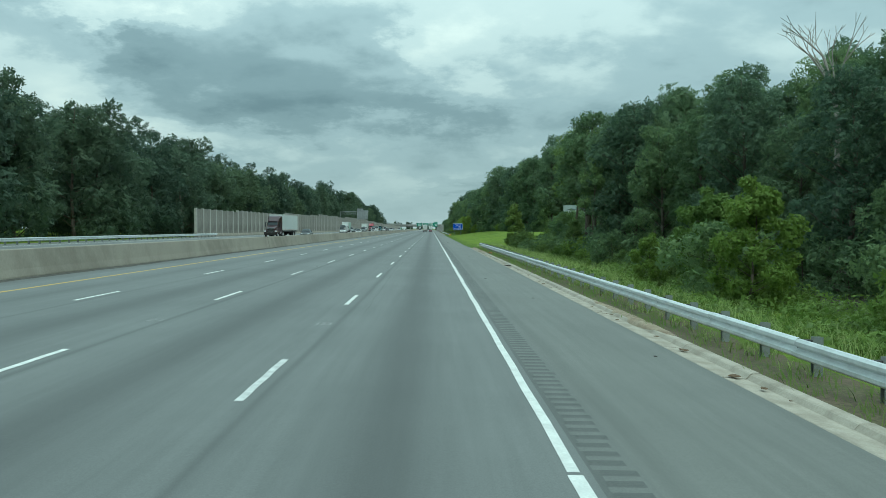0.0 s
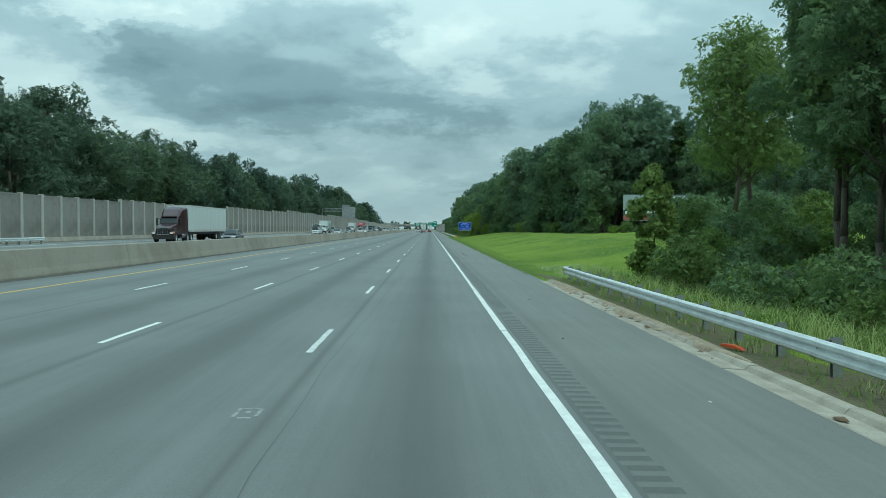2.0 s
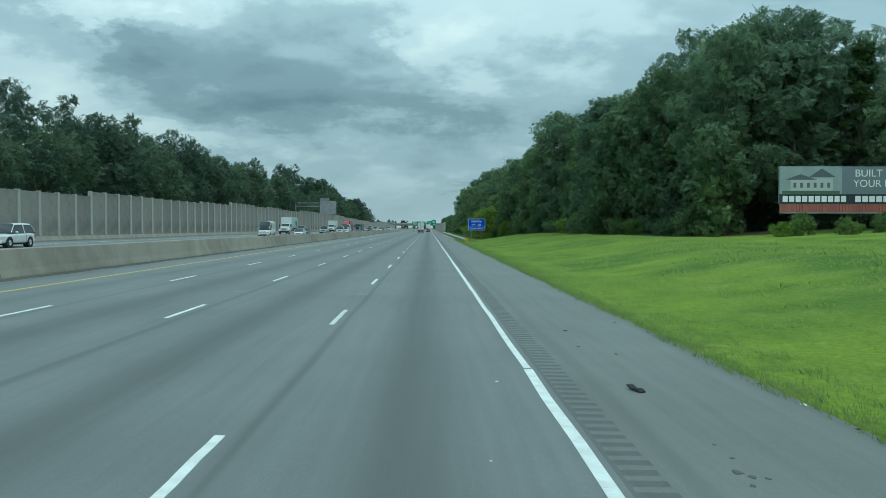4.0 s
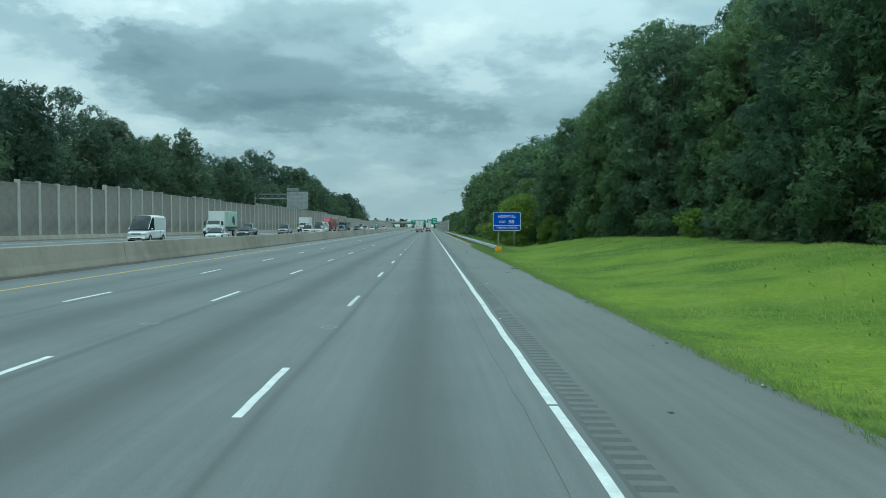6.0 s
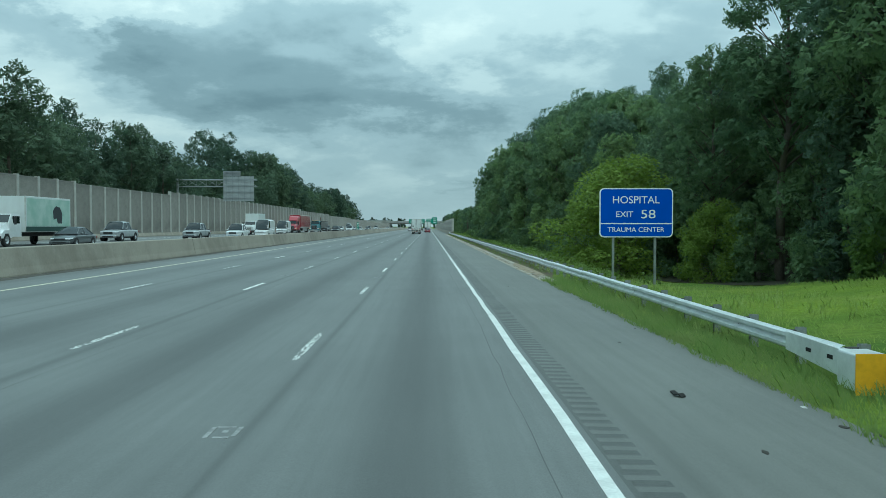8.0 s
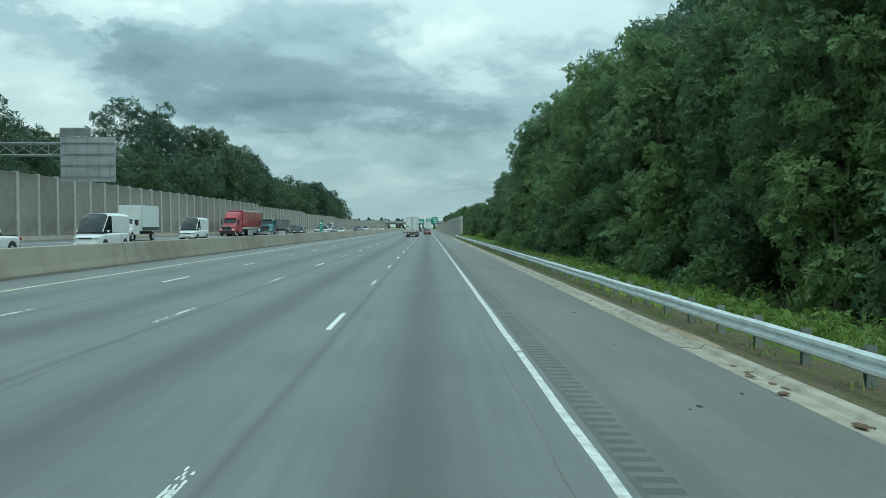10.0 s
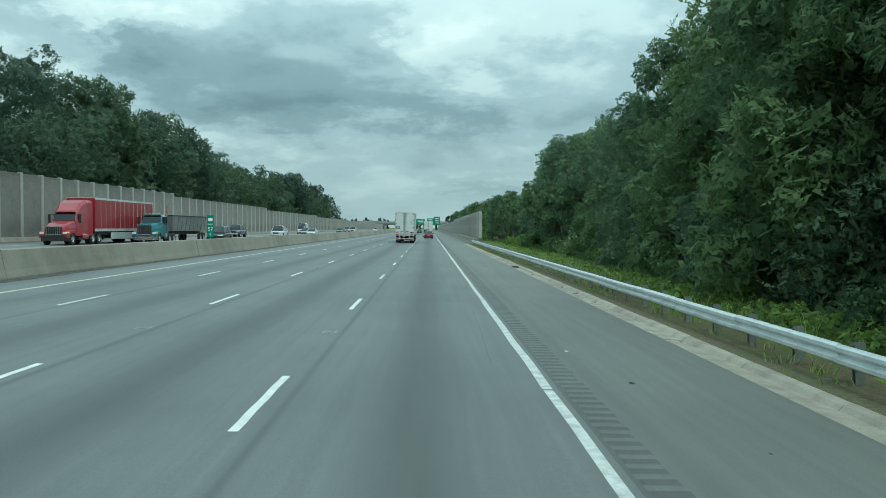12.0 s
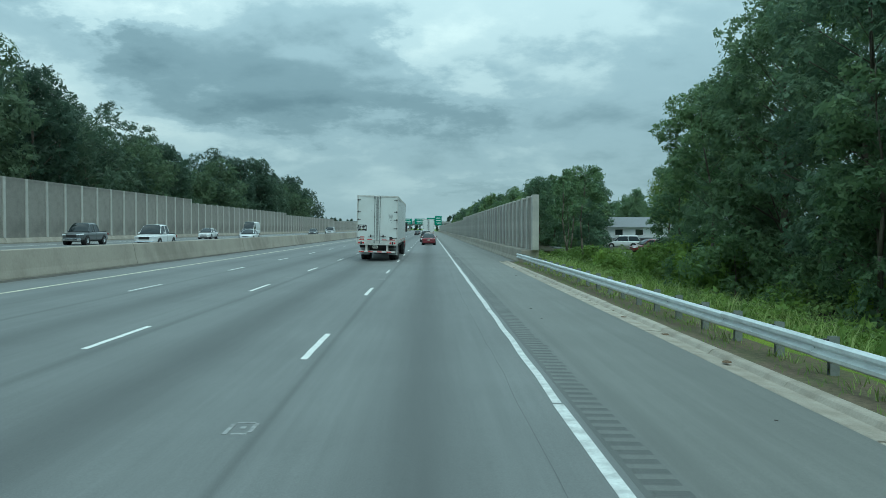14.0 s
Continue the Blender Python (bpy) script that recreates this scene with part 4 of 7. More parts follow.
        if y < 441 or 496 < y < 520:
            put(shrub[1 if k % 5 == 0 else 0], x - (1.9 if 300 < y < 430 else 3.2) + rng.uniform(-0.8, 0.8), y + rng.uniform(-2, 2), rng.uniform(0.6, 1.0))
        y += 5.4 if near else 8.0
        k += 1
    # litter sheet below the wood, tree shade painted into its dark tone
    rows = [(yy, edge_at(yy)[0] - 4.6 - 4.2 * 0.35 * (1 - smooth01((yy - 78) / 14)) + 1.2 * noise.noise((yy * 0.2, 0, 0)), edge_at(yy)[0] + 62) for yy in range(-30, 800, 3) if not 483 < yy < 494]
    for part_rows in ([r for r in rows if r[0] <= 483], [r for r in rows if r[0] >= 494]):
        draped("forest_floor", part_rows, FLOOR_SHADE, "leaf-strewn forest floor, its colour darkened for shade under the trees", lift=0.05)
    outer = [(edge_at(yy)[0] + off + rng.uniform(-3, 3), yy + rng.uniform(-3, 3), edge_at(yy)[1] * rng.uniform(0.6, 0.9)) for yy in range(-20, 800, 9) for off in (27, 36, 45, 54) if not 440 < yy < 560]
    wood("outer_wood", outer, 16, 1.0, LEAF_DARK, "dense green wood reaching back from the road")
    wood("wood_behind_verge", deep, 46, 0.56, LEAF_DARK, "dense dark green wood behind the roadside trees")
    for i, yy in enumerate(range(62, 82, 4)):
        put(edge[i % 2], 21.0 + 1.2 * math.sin(i * 2.1), yy, 0.62 + 0.1 * math.sin(i * 1.3))
    # single trees that stand out
    put(sapling, 10.6, 29.0, 0.95)
    put(sapling, 11.2, 19.0, 0.8)
    put(sapling, 10.0, 40.0, 0.55)
    put(sapling, 12.0, 37.5, 0.98)
    put(sapling, 13.6, 42.5, 0.85)
    put(sapling, 9.0, 341.0, 0.50)
    put(sapling, 9.4, 352.5, 0.45)
    put(sapling, 8.8, 367.0, 0.38)
    put(poplar, 8.35, 92.2, 1.0)
    put(poplar, 12.4, 76.0, 0.7)
    put(high, 18.0, 94, 0.85)
    put(airy, 19.0, 110.0, 1.05)
    put(airy, 21.8, 113.5, 1.1)
    put(airy, 17.6, 90.0, 1.0)
    # crowns that overhang the verge
    put(high, 16.4, 268.5, 0.92, sz=0.88)
    put(high, 18.5, 262.5, 0.95, sz=0.92)
    put(high, 15.0, 444.0, 0.74, sz=0.60)
    put(airy, 22.6, 478.0, 0.62)
    put(airy, 27.5, 487.0, 0.66)
    # the brush between the rail and the wood
    for x, yy, s, kind in ((9.0, 89.5, 0.9, 2), (10.3, 92.5, 0.72, 2), (11.6, 90, 0.66, 0), (13.0, 92, 0.7, 2), (10.6, 86.5, 0.7, 1), (12.2, 84.5, 0.66, 2), (9.2, 83, 0.62, 0),
                           (11.0, 80.5, 0.75, 0), (13.0, 78.5, 0.9, 2), (9.6, 77, 0.5, 2), (11.8, 74.5, 0.65, 0), (13.4, 71.5, 0.8, 2), (10.4, 71, 0.6, 1), (12.3, 67.5, 0.62, 2), (14.2, 65, 0.8, 0),
                           (11.2, 63.5, 0.6, 1), (13.0, 60, 0.6, 2), (15.0, 57.5, 0.85, 0), (12.2, 54.5, 0.55, 2), (14.6, 51, 0.85, 2), (12.8, 47.5, 0.75, 0), (15.6, 45.5, 1.0, 0), (11.6, 44, 0.6, 2)):
        put((shrub[0], shrub[1], olive)[kind], x, yy, s)
    for i in range(9):
        put(shrub[0] if i % 2 else olive, 13.5 + 1.5 * i, 98.5 + 1.8 * math.sin(i * 2.0), 0.62 + 0.12 * math.sin(i * 1.3))
    snag = thing("broken_trunk", "pale broken dead trunk at the edge of the wood", "tree", G, at=(15.4, 58.5, ground_z(15.4, 58.5)))
    part("trunk", rods(((0, 0, -0.3), (0.06, 0.02, 2.9), 0.17, 0.12), seg=9), BLEACHED, snag, smooth=True)
    part("splinter", rods(((0.02, 0.02, 2.85), (0.10, 0.03, 3.5), 0.07, 0.012), seg=5), BLEACHED, snag)
    put(shrub[0], 11.0, 33, 1.1)
    put(willow, 10.4, 277.5, 1.38, sz=1.02)
    put(willow, 13.8, 271.0, 0.62)
    for yy in (444, 449, 455, 461, 468):
        put(shrub[1], 9.6 + 0.9 * math.sin(yy), yy, rng.uniform(0.55, 0.85))
    for x, yy, s in ((10.5, 431, 1.0), (11.6, 436, 1.15), (13.2, 442, 1.2), (10.6, 441, 1.0), (14.6, 448, 1.1), (12.4, 450, 0.7), (16.5, 455, 1.0)):
        put(shrub[1], x, yy, s)
    put(edge[0], 16.4, 455, 0.75)
    for x, yy, s in ((16.0, 441, 0.55), (18.2, 446, 0.62), (20.8, 451, 0.7), (23.5, 456, 0.75), (20.0, 439, 0.7)):
        put(edge[1], x, yy, s)
    put(pine, 41, 192, 1.1)
    put(pine, 47, 181, 1.05)
    for i in range(10):
        put(olive if i % 3 else shrub[1], 26.5 + 2.1 * i, 176 + 1.6 * math.sin(i * 2.3), 0.50 + 0.12 * math.sin(i * 1.7))
    for x, yy, s in ((18.8, 117, 1.0), (19.6, 121, 1.15), (20.6, 126, 1.2), (21.9, 131.5, 1.2), (23.2, 137.5, 1.1), (24.6, 143.5, 0.95), (26.2, 150, 0.8), (24, 132, 1.2), (22, 124, 1.2), (26, 122, 1.3), (29, 128, 1.2), (31, 136, 1.4), (34, 142, 1.3), (27, 115, 1.2), (22, 112, 1.0)):
        put((shrub[0], olive)[int(yy) % 2], x, yy, s)
    d = bare_tree(14.4, 5)
    d.matrix_basis = pose(19.0, 39.0, ground_z(19.0, 39.0), 0, 0, 40)
    # the far side, behind the noise wall
    y = 20.0
    deep = []
    while y < 700:
        tall = 1.06 + 0.16 * (1 - smooth01((y - 170) / 60)) - 0.12 * smooth01((y - 365) / 20) + 0.10 * smooth01((y - 225) / 20) * (1 - smooth01((y - 350) / 20)) + 0.46 * smooth01((y - 415) / 35) - 0.27 * smooth01((y - 495) / 45) + 0.08 * math.sin(y * 0.083 + 1)
        put(far[int(rng.integers(3))], -48 + rng.uniform(-2, 2), y + rng.uniform(-2.5, 2.5), tall * rng.uniform(0.72, 1.0))
        deep += [(-56 + rng.uniform(-2, 2), y, 0.85 * tall * rng.uniform(0.75, 1.05)), (-65 + rng.uniform(-2, 2), y + 3, 0.85 * tall * rng.uniform(0.8, 1.1))]
        y += 8.0
    outer = [(-75 - off + rng.uniform(-3, 3), yy + rng.uniform(-3, 3), rng.uniform(0.7, 0.95)) for yy in range(10, 700, 10) for off in (0, 10, 20, 30)]
    wood("outer_far_wood", outer, 14, 1.1, LEAF_FAR, "dark wood reaching back behind the noise wall")
    wood("wood_behind_wall", deep, 46, 0.60, LEAF_FAR, "dense dark green wood behind the noise wall")
    far_deep = [(x, yy, rng.uniform(0.5, 0.8)) for yy in range(1020, 1260, 14) for x in (25 + rng.uniform(-5, 5), 45 + rng.uniform(-8, 8))]
    far_deep += [(x + rng.uniform(-3, 3), 1265 + rng.uniform(-8, 8), rng.uniform(0.42, 0.62)) for x in range(-110, 95, 6)]
    wood("far_wood", far_deep, 40, 0.8, LEAF_FAR, "distant green wood beyond the bridge")
    for o in protos:
        if o.name not in used:
            o.matrix_basis = pose(60, 60, ground_z(60, 60))


def grass_blades(name, rows, material, label, lie=0.15, per=9):
    """Grass or weeds as many bent blades: rows of (count, x0, x1, y0, y1, height, width)."""
    r = np.random.default_rng(len(name) + 3)
    verts, faces = [], []
    for count, x0, x1, y0, y1, h, w in rows:
        clump = r.random((max(1, count // per), 2))
        for i in range(count):
            cx, cy = clump[i % len(clump)]
            x = x0 + (x1 - x0) * cx + r.normal() * 0.12
            y = y0 + (y1 - y0) * cy + r.normal() * 0.12
            if x < 3.16 + 0.14 * noise.noise((y * 0.9, 3.3, 0)) + 0.12 * noise.noise((y * 0.16, 8.1, 0)) or 4.0 < -x:
                continue
            z = ground_z(x, y) - 0.02 if x > 3.42 else CROSS * x - 0.01
            a = 1.57 + r.normal() * 0.8 if lie > 0.6 else r.random() * 6.283
            hh = h * (0.5 + 0.8 * r.random())
            dx, dy = math.cos(a), math.sin(a)
            bend = hh * (lie + 0.5 * r.random())
            b = len(verts)
            verts += [(x - dy * w, y + dx * w, z), (x + dy * w, y - dx * w, z),
                      (x + dx * bend * 0.4 + dy * w * 0.7, y + dy * bend * 0.4 - dx * w * 0.7, z + hh * 0.6), (x + dx * bend * 0.4 - dy * w * 0.7, y + dy * bend * 0.4 + dx * w * 0.7, z + hh * 0.6),
                      (x + dx * bend, y + dy * bend, z + hh)]
            faces += [(b, b + 1, b + 2, b + 3), (b + 3, b + 2, b + 4)]
    me = bpy.data.meshes.new(name)
    me.from_pydata(verts, [], faces)
    me.shade_smooth()
    me.normals_split_custom_set_from_vertices([(0, 0, 1)] * len(verts))
    return tagged(part(name, me, material), label, "grass", kind="stuff")


def meadow_blades():
    """Rank grass of the verge in lumps and hollows, thinning out up the bank."""
    r = np.random.default_rng(12)
    count = 90000
    x = 3.35 + 20 * r.random(count) ** 1.7
    y = 98 + 164 * r.random(count)
    lump = np.array([noise.noise((a * 0.55, b * 0.40, 4.1)) + 0.6 * noise.noise((a * 1.7, b * 1.3, 9.2)) for a, b in zip(x, y)])
    keep = lump > r.normal(size=count) * 0.25 - 0.22
    x, y, lump = x[keep], y[keep], lump[keep]
    n = len(x)
    z = np.array([ground_z(a, b) if a > 3.42 else CROSS * a for a, b in zip(x, y)]) - 0.02
    h = (0.05 + 0.13 * np.clip(lump + 0.35, 0, 1.2)) * (0.6 + 0.7 * r.random(n)) * np.clip((x - 3.1) / 1.2, 0.5, 1.0)
    a = math.pi / 2 + r.normal(size=n) * 0.8
    dx, dy = np.cos(a), np.sin(a)
    w = 0.009 + 0.0016 * (x - 3)
    bend = h * (0.8 + 1.0 * r.random(n))
    V = np.empty((n, 5, 3))
    for k, (along_bend, side_w, up_h) in enumerate(((0, -1, 0), (0, 1, 0), (0.4, 0.7, 0.6), (0.4, -0.7, 0.6), (1, 0, 1))):
        V[:, k, 0] = x + dx * bend * along_bend + dy * w * side_w
        V[:, k, 1] = y + dy * bend * along_bend - dx * w * side_w
        V[:, k, 2] = z + h * up_h
    base = np.arange(n) * 5
    faces = np.stack([base, base + 1, base + 2, base + 3], 1).tolist() + np.stack([base + 3, base + 2, base + 4], 1).tolist()
    me = bpy.data.meshes.new("meadow_grass")
    me.from_pydata(V.reshape(-1, 3).tolist(), [], faces)
    me.shade_smooth()
    me.normals_split_custom_set_from_vertices([(0, 0, 1)] * (5 * n))
    tagged(part("meadow_grass", me, BLADE), "rank green grass in lumps on the verge", "grass", kind="stuff")


def undergrowth():
    """Low weeds and vines between the rail and the trees, too many to count."""
    r = random.Random(4)
    for name, mat, n, label in (("undergrowth", LEAF_OLIVE, 900, "low mixed green undergrowth behind the guardrail"), ("bright_undergrowth", LEAF_LIGHT, 1500, "low bright green weeds behind the guardrail")):
        centres, radii = [], []
        for _ in range(n):
            y = r.choice((r.uniform(-8, 92), r.uniform(-8, 92), r.uniform(268, 480), r.uniform(268, 415 if mat is LEAF_LIGHT else 480)))
            x = r.uniform(6.2, 10.2) if y > 100 else r.uniform(6.0, 14.0)
            if y > 424:
                x = r.uniform(6.4, 14.5)
            elif y > 100 and mat is LEAF_LIGHT:
                x = r.uniform(5.7, 8.4)
            s = r.uniform(0.22, 0.62) * (0.7 + 0.09 * (x - 6)) * (1.45 if y > 290 else 1.0)
            centres.append((x, y, ground_z(x, y) + 0.5 * s))
            radii.append(s)
        me = leaf_mesh(name, centres, radii, n * 60, 0.088, mat, len(name), hollow=0.3)
        tagged(part(name, me, mat), label, "undergrowth", kind="stuff")
    slim = make_tree("slim_tree", 9.5, 1.3, 0.55, 420, 0.2, LEAF_MID, 51, "slender pale trunk with a sparse crown", 9, trunk_r=0.10)
    spots = [(10.8, 400), (10.4, 412), (11.0, 421), (10.6, 433), (12.5, 478), (13.2, 484), (10.2, 372), (10.2, 459), (11.0, 470), (12.4, 66)]
    for k, (x, y) in enumerate(spots):
        m = pose(x, y, ground_z(x, y), 2 * math.sin(k * 3), 3 * math.cos(k * 2), 47 * k) @ Matrix.Diagonal((1, 1, 0.75 + 0.07 * (k % 5), 1))
        if k == 0:
            slim.matrix_basis = m
            tagged(slim, group="trees beside the road")
        else:
            copy_thing(slim, Matrix.Identity(4)).matrix_basis = m
# ---- signs, gantries, bridge and buildings ----
WHITE_PRINT = surface("white sign print", (0.92, 0.93, 0.92), 0.5)
GREEN_SIGN = surface("green sign sheet", (0.0, 0.22, 0.14), 0.45, stain=0.1)
SIGN_BACK = surface("bare aluminium sign back", (0.42, 0.44, 0.44), 0.5, 0.5, stain=0.3, stain_size=1.0)
GALV = surface("grey gantry steel", (0.36, 0.38, 0.38), 0.55, 0.5, stain=0.3, stain_size=1.0)


def rounded(w, h, r, y0, y1, n=6):
    pts = []
    for cx, cz, a0 in ((w / 2 - r, h / 2 - r, 0), (-w / 2 + r, h / 2 - r, 90), (-w / 2 + r, -h / 2 + r, 180), (w / 2 - r, -h / 2 + r, 270)):
        for k in range(n + 1):
            a = radians(a0 + 90 * k / n)
            pts.append((cx + r * math.cos(a), cz + r * math.sin(a)))
    return sweep(pts, y0, y1)


def hospital_sign():
    x, y, zc = 7.58, 263.0, 2.80
    s = thing("hospital_sign", "blue hospital exit sign with white letters on two steel posts", "road sign", at=(x, y, 0))
    blue = surface("blue sign sheet", (0.002, 0.085, 0.60), 0.5, stain=0.08, stain_size=0.8, spec=0.2)
    lift = Matrix.Translation((0, 0, zc))
    border = part("border", rounded(3.24, 2.16, 0.20, -0.004, 0.02), WHITE_PRINT, s, "white border", at=lift)
    panel = part("panel", rounded(3.14, 2.06, 0.16, -0.010, -0.0045), blue, s, "blue reflective panel", at=lift)
    part("divider", boxed(-1.57, 1.57, -0.014, -0.0105, -0.50, -0.45), WHITE_PRINT, panel)
    lettering("HOSPITAL", 0.46, panel, (-0.02, -0.014, 0.55), WHITE_PRINT, width=2.05)
    lettering("EXIT", 0.36, panel, (-0.52, -0.014, -0.08), WHITE_PRINT, width=0.74)
    lettering("58", 0.54, panel, (0.52, -0.014, -0.08), WHITE_PRINT, width=0.64)
    lettering("TRAUMA CENTER", 0.30, panel, (-0.01, -0.014, -0.75), WHITE_PRINT, width=2.50)
    for px in (-1.0, 0.85):
        g = ground_z(x + px, y)
        post = boxed(px - 0.05, px + 0.05, 0.03, 0.036, g - 0.3, zc + 0.9)
        box(post, px - 0.05, px + 0.05, 0.094, 0.10, g - 0.3, zc + 0.9)
        box(post, px - 0.004, px + 0.004, 0.036, 0.094, g - 0.3, zc + 0.9)
        part("post", post, STEEL_DULL, s)


def billboard():
    x, y, zt = 35.7, 183.8, 6.04
    b = thing("billboard", "roadside advertising billboard with a house picture and red slatted skirt", "billboard", at=(x, y, 0), turn=0)
    W = 9.35
    b.scale = (1.27, 1.0, 1.27)
    grey, navy = surface("grey poster", (0.20, 0.24, 0.27), 0.6, stain=0.1), surface("dark poster band", (0.03, 0.045, 0.05), 0.6)
    pic = surface("pale poster picture", (0.30, 0.36, 0.37), 0.6, stain=0.5, stain_size=0.9, stain_colour=(0.42, 0.47, 0.46))
    part("back_panel", boxed(-W / 2, W / 2, 0.02, 0.25, zt - 2.6, zt), SIGN_BACK, b)
    part("poster", boxed(-0.25, W / 2, 0.0, 0.018, zt - 1.95, zt), grey, b, "grey poster half")
    p = part("picture", boxed(-W / 2, -0.252, 0.0, 0.018, zt - 1.95, zt), pic, b, "pale printed picture of a house")
    wall, roof = surface("printed house wall", (0.50, 0.53, 0.52), 0.6), surface("printed roof", (0.12, 0.14, 0.15), 0.6)
    part("house_wall", across([(-0.006, zt - 1.75), (-0.002, zt - 1.75), (-0.002, zt - 0.85), (-0.006, zt - 0.85)], -3.9, -0.9), wall, p)
    for x0, x1, xm, z0, z1 in ((-4.3, -2.0, -3.2, 0.95, 0.55), (-2.6, -0.7, -1.7, 0.75, 0.15)):
        bm = bmesh.new()
        f = [bm.verts.new(q) for q in ((x0, -0.008, zt - z0), (x1, -0.008, zt - z0), (xm, -0.008, zt - z1))]
        g = [bm.verts.new(q) for q in ((x0, -0.004, zt - z0), (x1, -0.004, zt - z0), (xm, -0.004, zt - z1))]
        bm.faces.new(f)
        bm.faces.new(g[::-1])
        for i in range(3):
            bm.faces.new((f[i], f[(i + 1) % 3], g[(i + 1) % 3], g[i]))
        part("house_roof", bm, roof, p)
    for k in range(6):
        part("house_window", boxed(-3.7 + k * 0.48, -3.5 + k * 0.48, -0.009, -0.0065, zt - 1.5, zt - 1.15), roof, p)
    part("hedge", boxed(-4.5, -0.4, -0.010, -0.006, zt - 1.93, zt - 1.72), surface("printed hedge", (0.10, 0.15, 0.10), 0.7), p)
    lettering("BUILT ON", 0.72, b, (2.35, -0.006, zt - 0.50), WHITE_PRINT, width=3.3)
    lettering("YOUR LOT", 0.72, b, (2.35, -0.006, zt - 1.22), WHITE_PRINT, width=3.6)
    band = part("name_band", boxed(-W / 2, W / 2, 0.0, 0.018, zt - 2.62, zt - 1.952), navy, b, "dark band with white marks")
    xx = -4.5
    for k, w in enumerate([0.46] * 10 + [0.0] + [0.5] * 5):
        if w:
            part("lettering_bar", boxed(xx + 0.05, xx + w - 0.05, -0.006, -0.001, zt - 2.50, zt - 2.08), WHITE_PRINT, band)
        xx += w if w else 0.55
    skirt = surface("faded red slat", (0.38, 0.13, 0.10), 0.7, stain=0.3, each=0.12)
    for k in range(46):
        part("slat", boxed(-W / 2 + k * W / 46 + 0.012, -W / 2 + (k + 1) * W / 46 - 0.012, -0.02, 0.02, zt - 3.22, zt - 2.64), skirt, b)
    part("catwalk", boxed(-W / 2, W / 2, -0.7, 0.0, zt - 3.32, zt - 3.24), GALV, b)
    for px in (-3.2, 0.0, 3.2):
        part("post", boxed(px - 0.13, px + 0.13, 0.26, 0.52, ground_z(x + px, y) - 0.4, zt - 0.3), surface("dark steel post", (0.06, 0.06, 0.06), 0.7, 0.3), b)


def gantry(name, label, y, x0, x1, z, panels, back, posts):
    g = thing(name, label, "sign gantry", "sign gantries", at=(0, y, 0))
    for dz, dy in ((0, 0), (0, 0.9), (1.1, 0), (1.1, 0.9)):
        part("chord", rods(((x0, dy, z + dz), (x1, dy, z + dz), 0.075)), GALV, g)
    n = int((x1 - x0) / 1.5)
    for i in range(n):
        a, b = x0 + (x1 - x0) * i / n, x0 + (x1 - x0) * (i + 1) / n
        part("brace", rods(((a, 0, z), (b, 0, z + 1.1), 0.035), ((a, 0.9, z + 1.1), (b, 0.9, z), 0.035), ((a, 0, z), (a, 0, z + 1.1), 0.03), seg=6), GALV, g)
    for px in posts:
        part("column", rods(((px, 0.45, -0.6), (px, 0.45, z + 1.3), 0.26, 0.2), seg=12), GALV, g)
    for px, pz, w, h in panels:
        p = part("sign_panel", boxed(px - w / 2, px + w / 2, -0.30, -0.22, pz - h / 2, pz + h / 2), SIGN_BACK if back else GREEN_SIGN, g, "bare sign back" if back else "green direction sign")
        if back:
            for k in range(int(w / 1.0)):
                part("stiffener", boxed(px - w / 2 + 0.5 + k - 0.04, px - w / 2 + 0.5 + k + 0.04, -0.36, -0.305, pz - h / 2, pz + h / 2), GALV, p)
            for k in range(4):
                zz = pz - h / 2 + h * (k + 0.5) / 4
                part("rail", boxed(px - w / 2, px + w / 2, -0.42, -0.365, zz - 0.05, zz + 0.05), GALV, p)
        else:
            for k in range(3):
                zz = pz + h * (0.28 - 0.27 * k)
                part("lettering_bar", boxed(px - w * (0.36 - 0.06 * k), px + w * (0.30 + 0.03 * k), -0.312, -0.305, zz - h * 0.035, zz + h * 0.035), WHITE_PRINT, p)
    return g


def mile_marker():
    m = thing("mile_marker", "tall narrow green mile marker on the median barrier", "road sign", at=(-16.68, 397.0, 1.447))
    part("panel", boxed(-0.23, 0.23, -0.012, 0.0, 0.12, 1.62, bevel=0.004), GREEN_SIGN, m)
    part("post", boxed(-0.03, 0.03, 0.001, 0.03, 0.0, 1.6), STEEL_DULL, m)
    lettering("MILE", 0.17, m, (0, -0.016, 0.98), WHITE_PRINT, width=0.36)
    lettering("57", 0.34, m, (0, -0.016, 0.66), WHITE_PRINT, width=0.34)
    lettering("4", 0.28, m, (0, -0.016, 0.32), WHITE_PRINT)
    bars(m, -0.15, 0.15, 1.32, 0.22, -0.012, WHITE_PRINT)


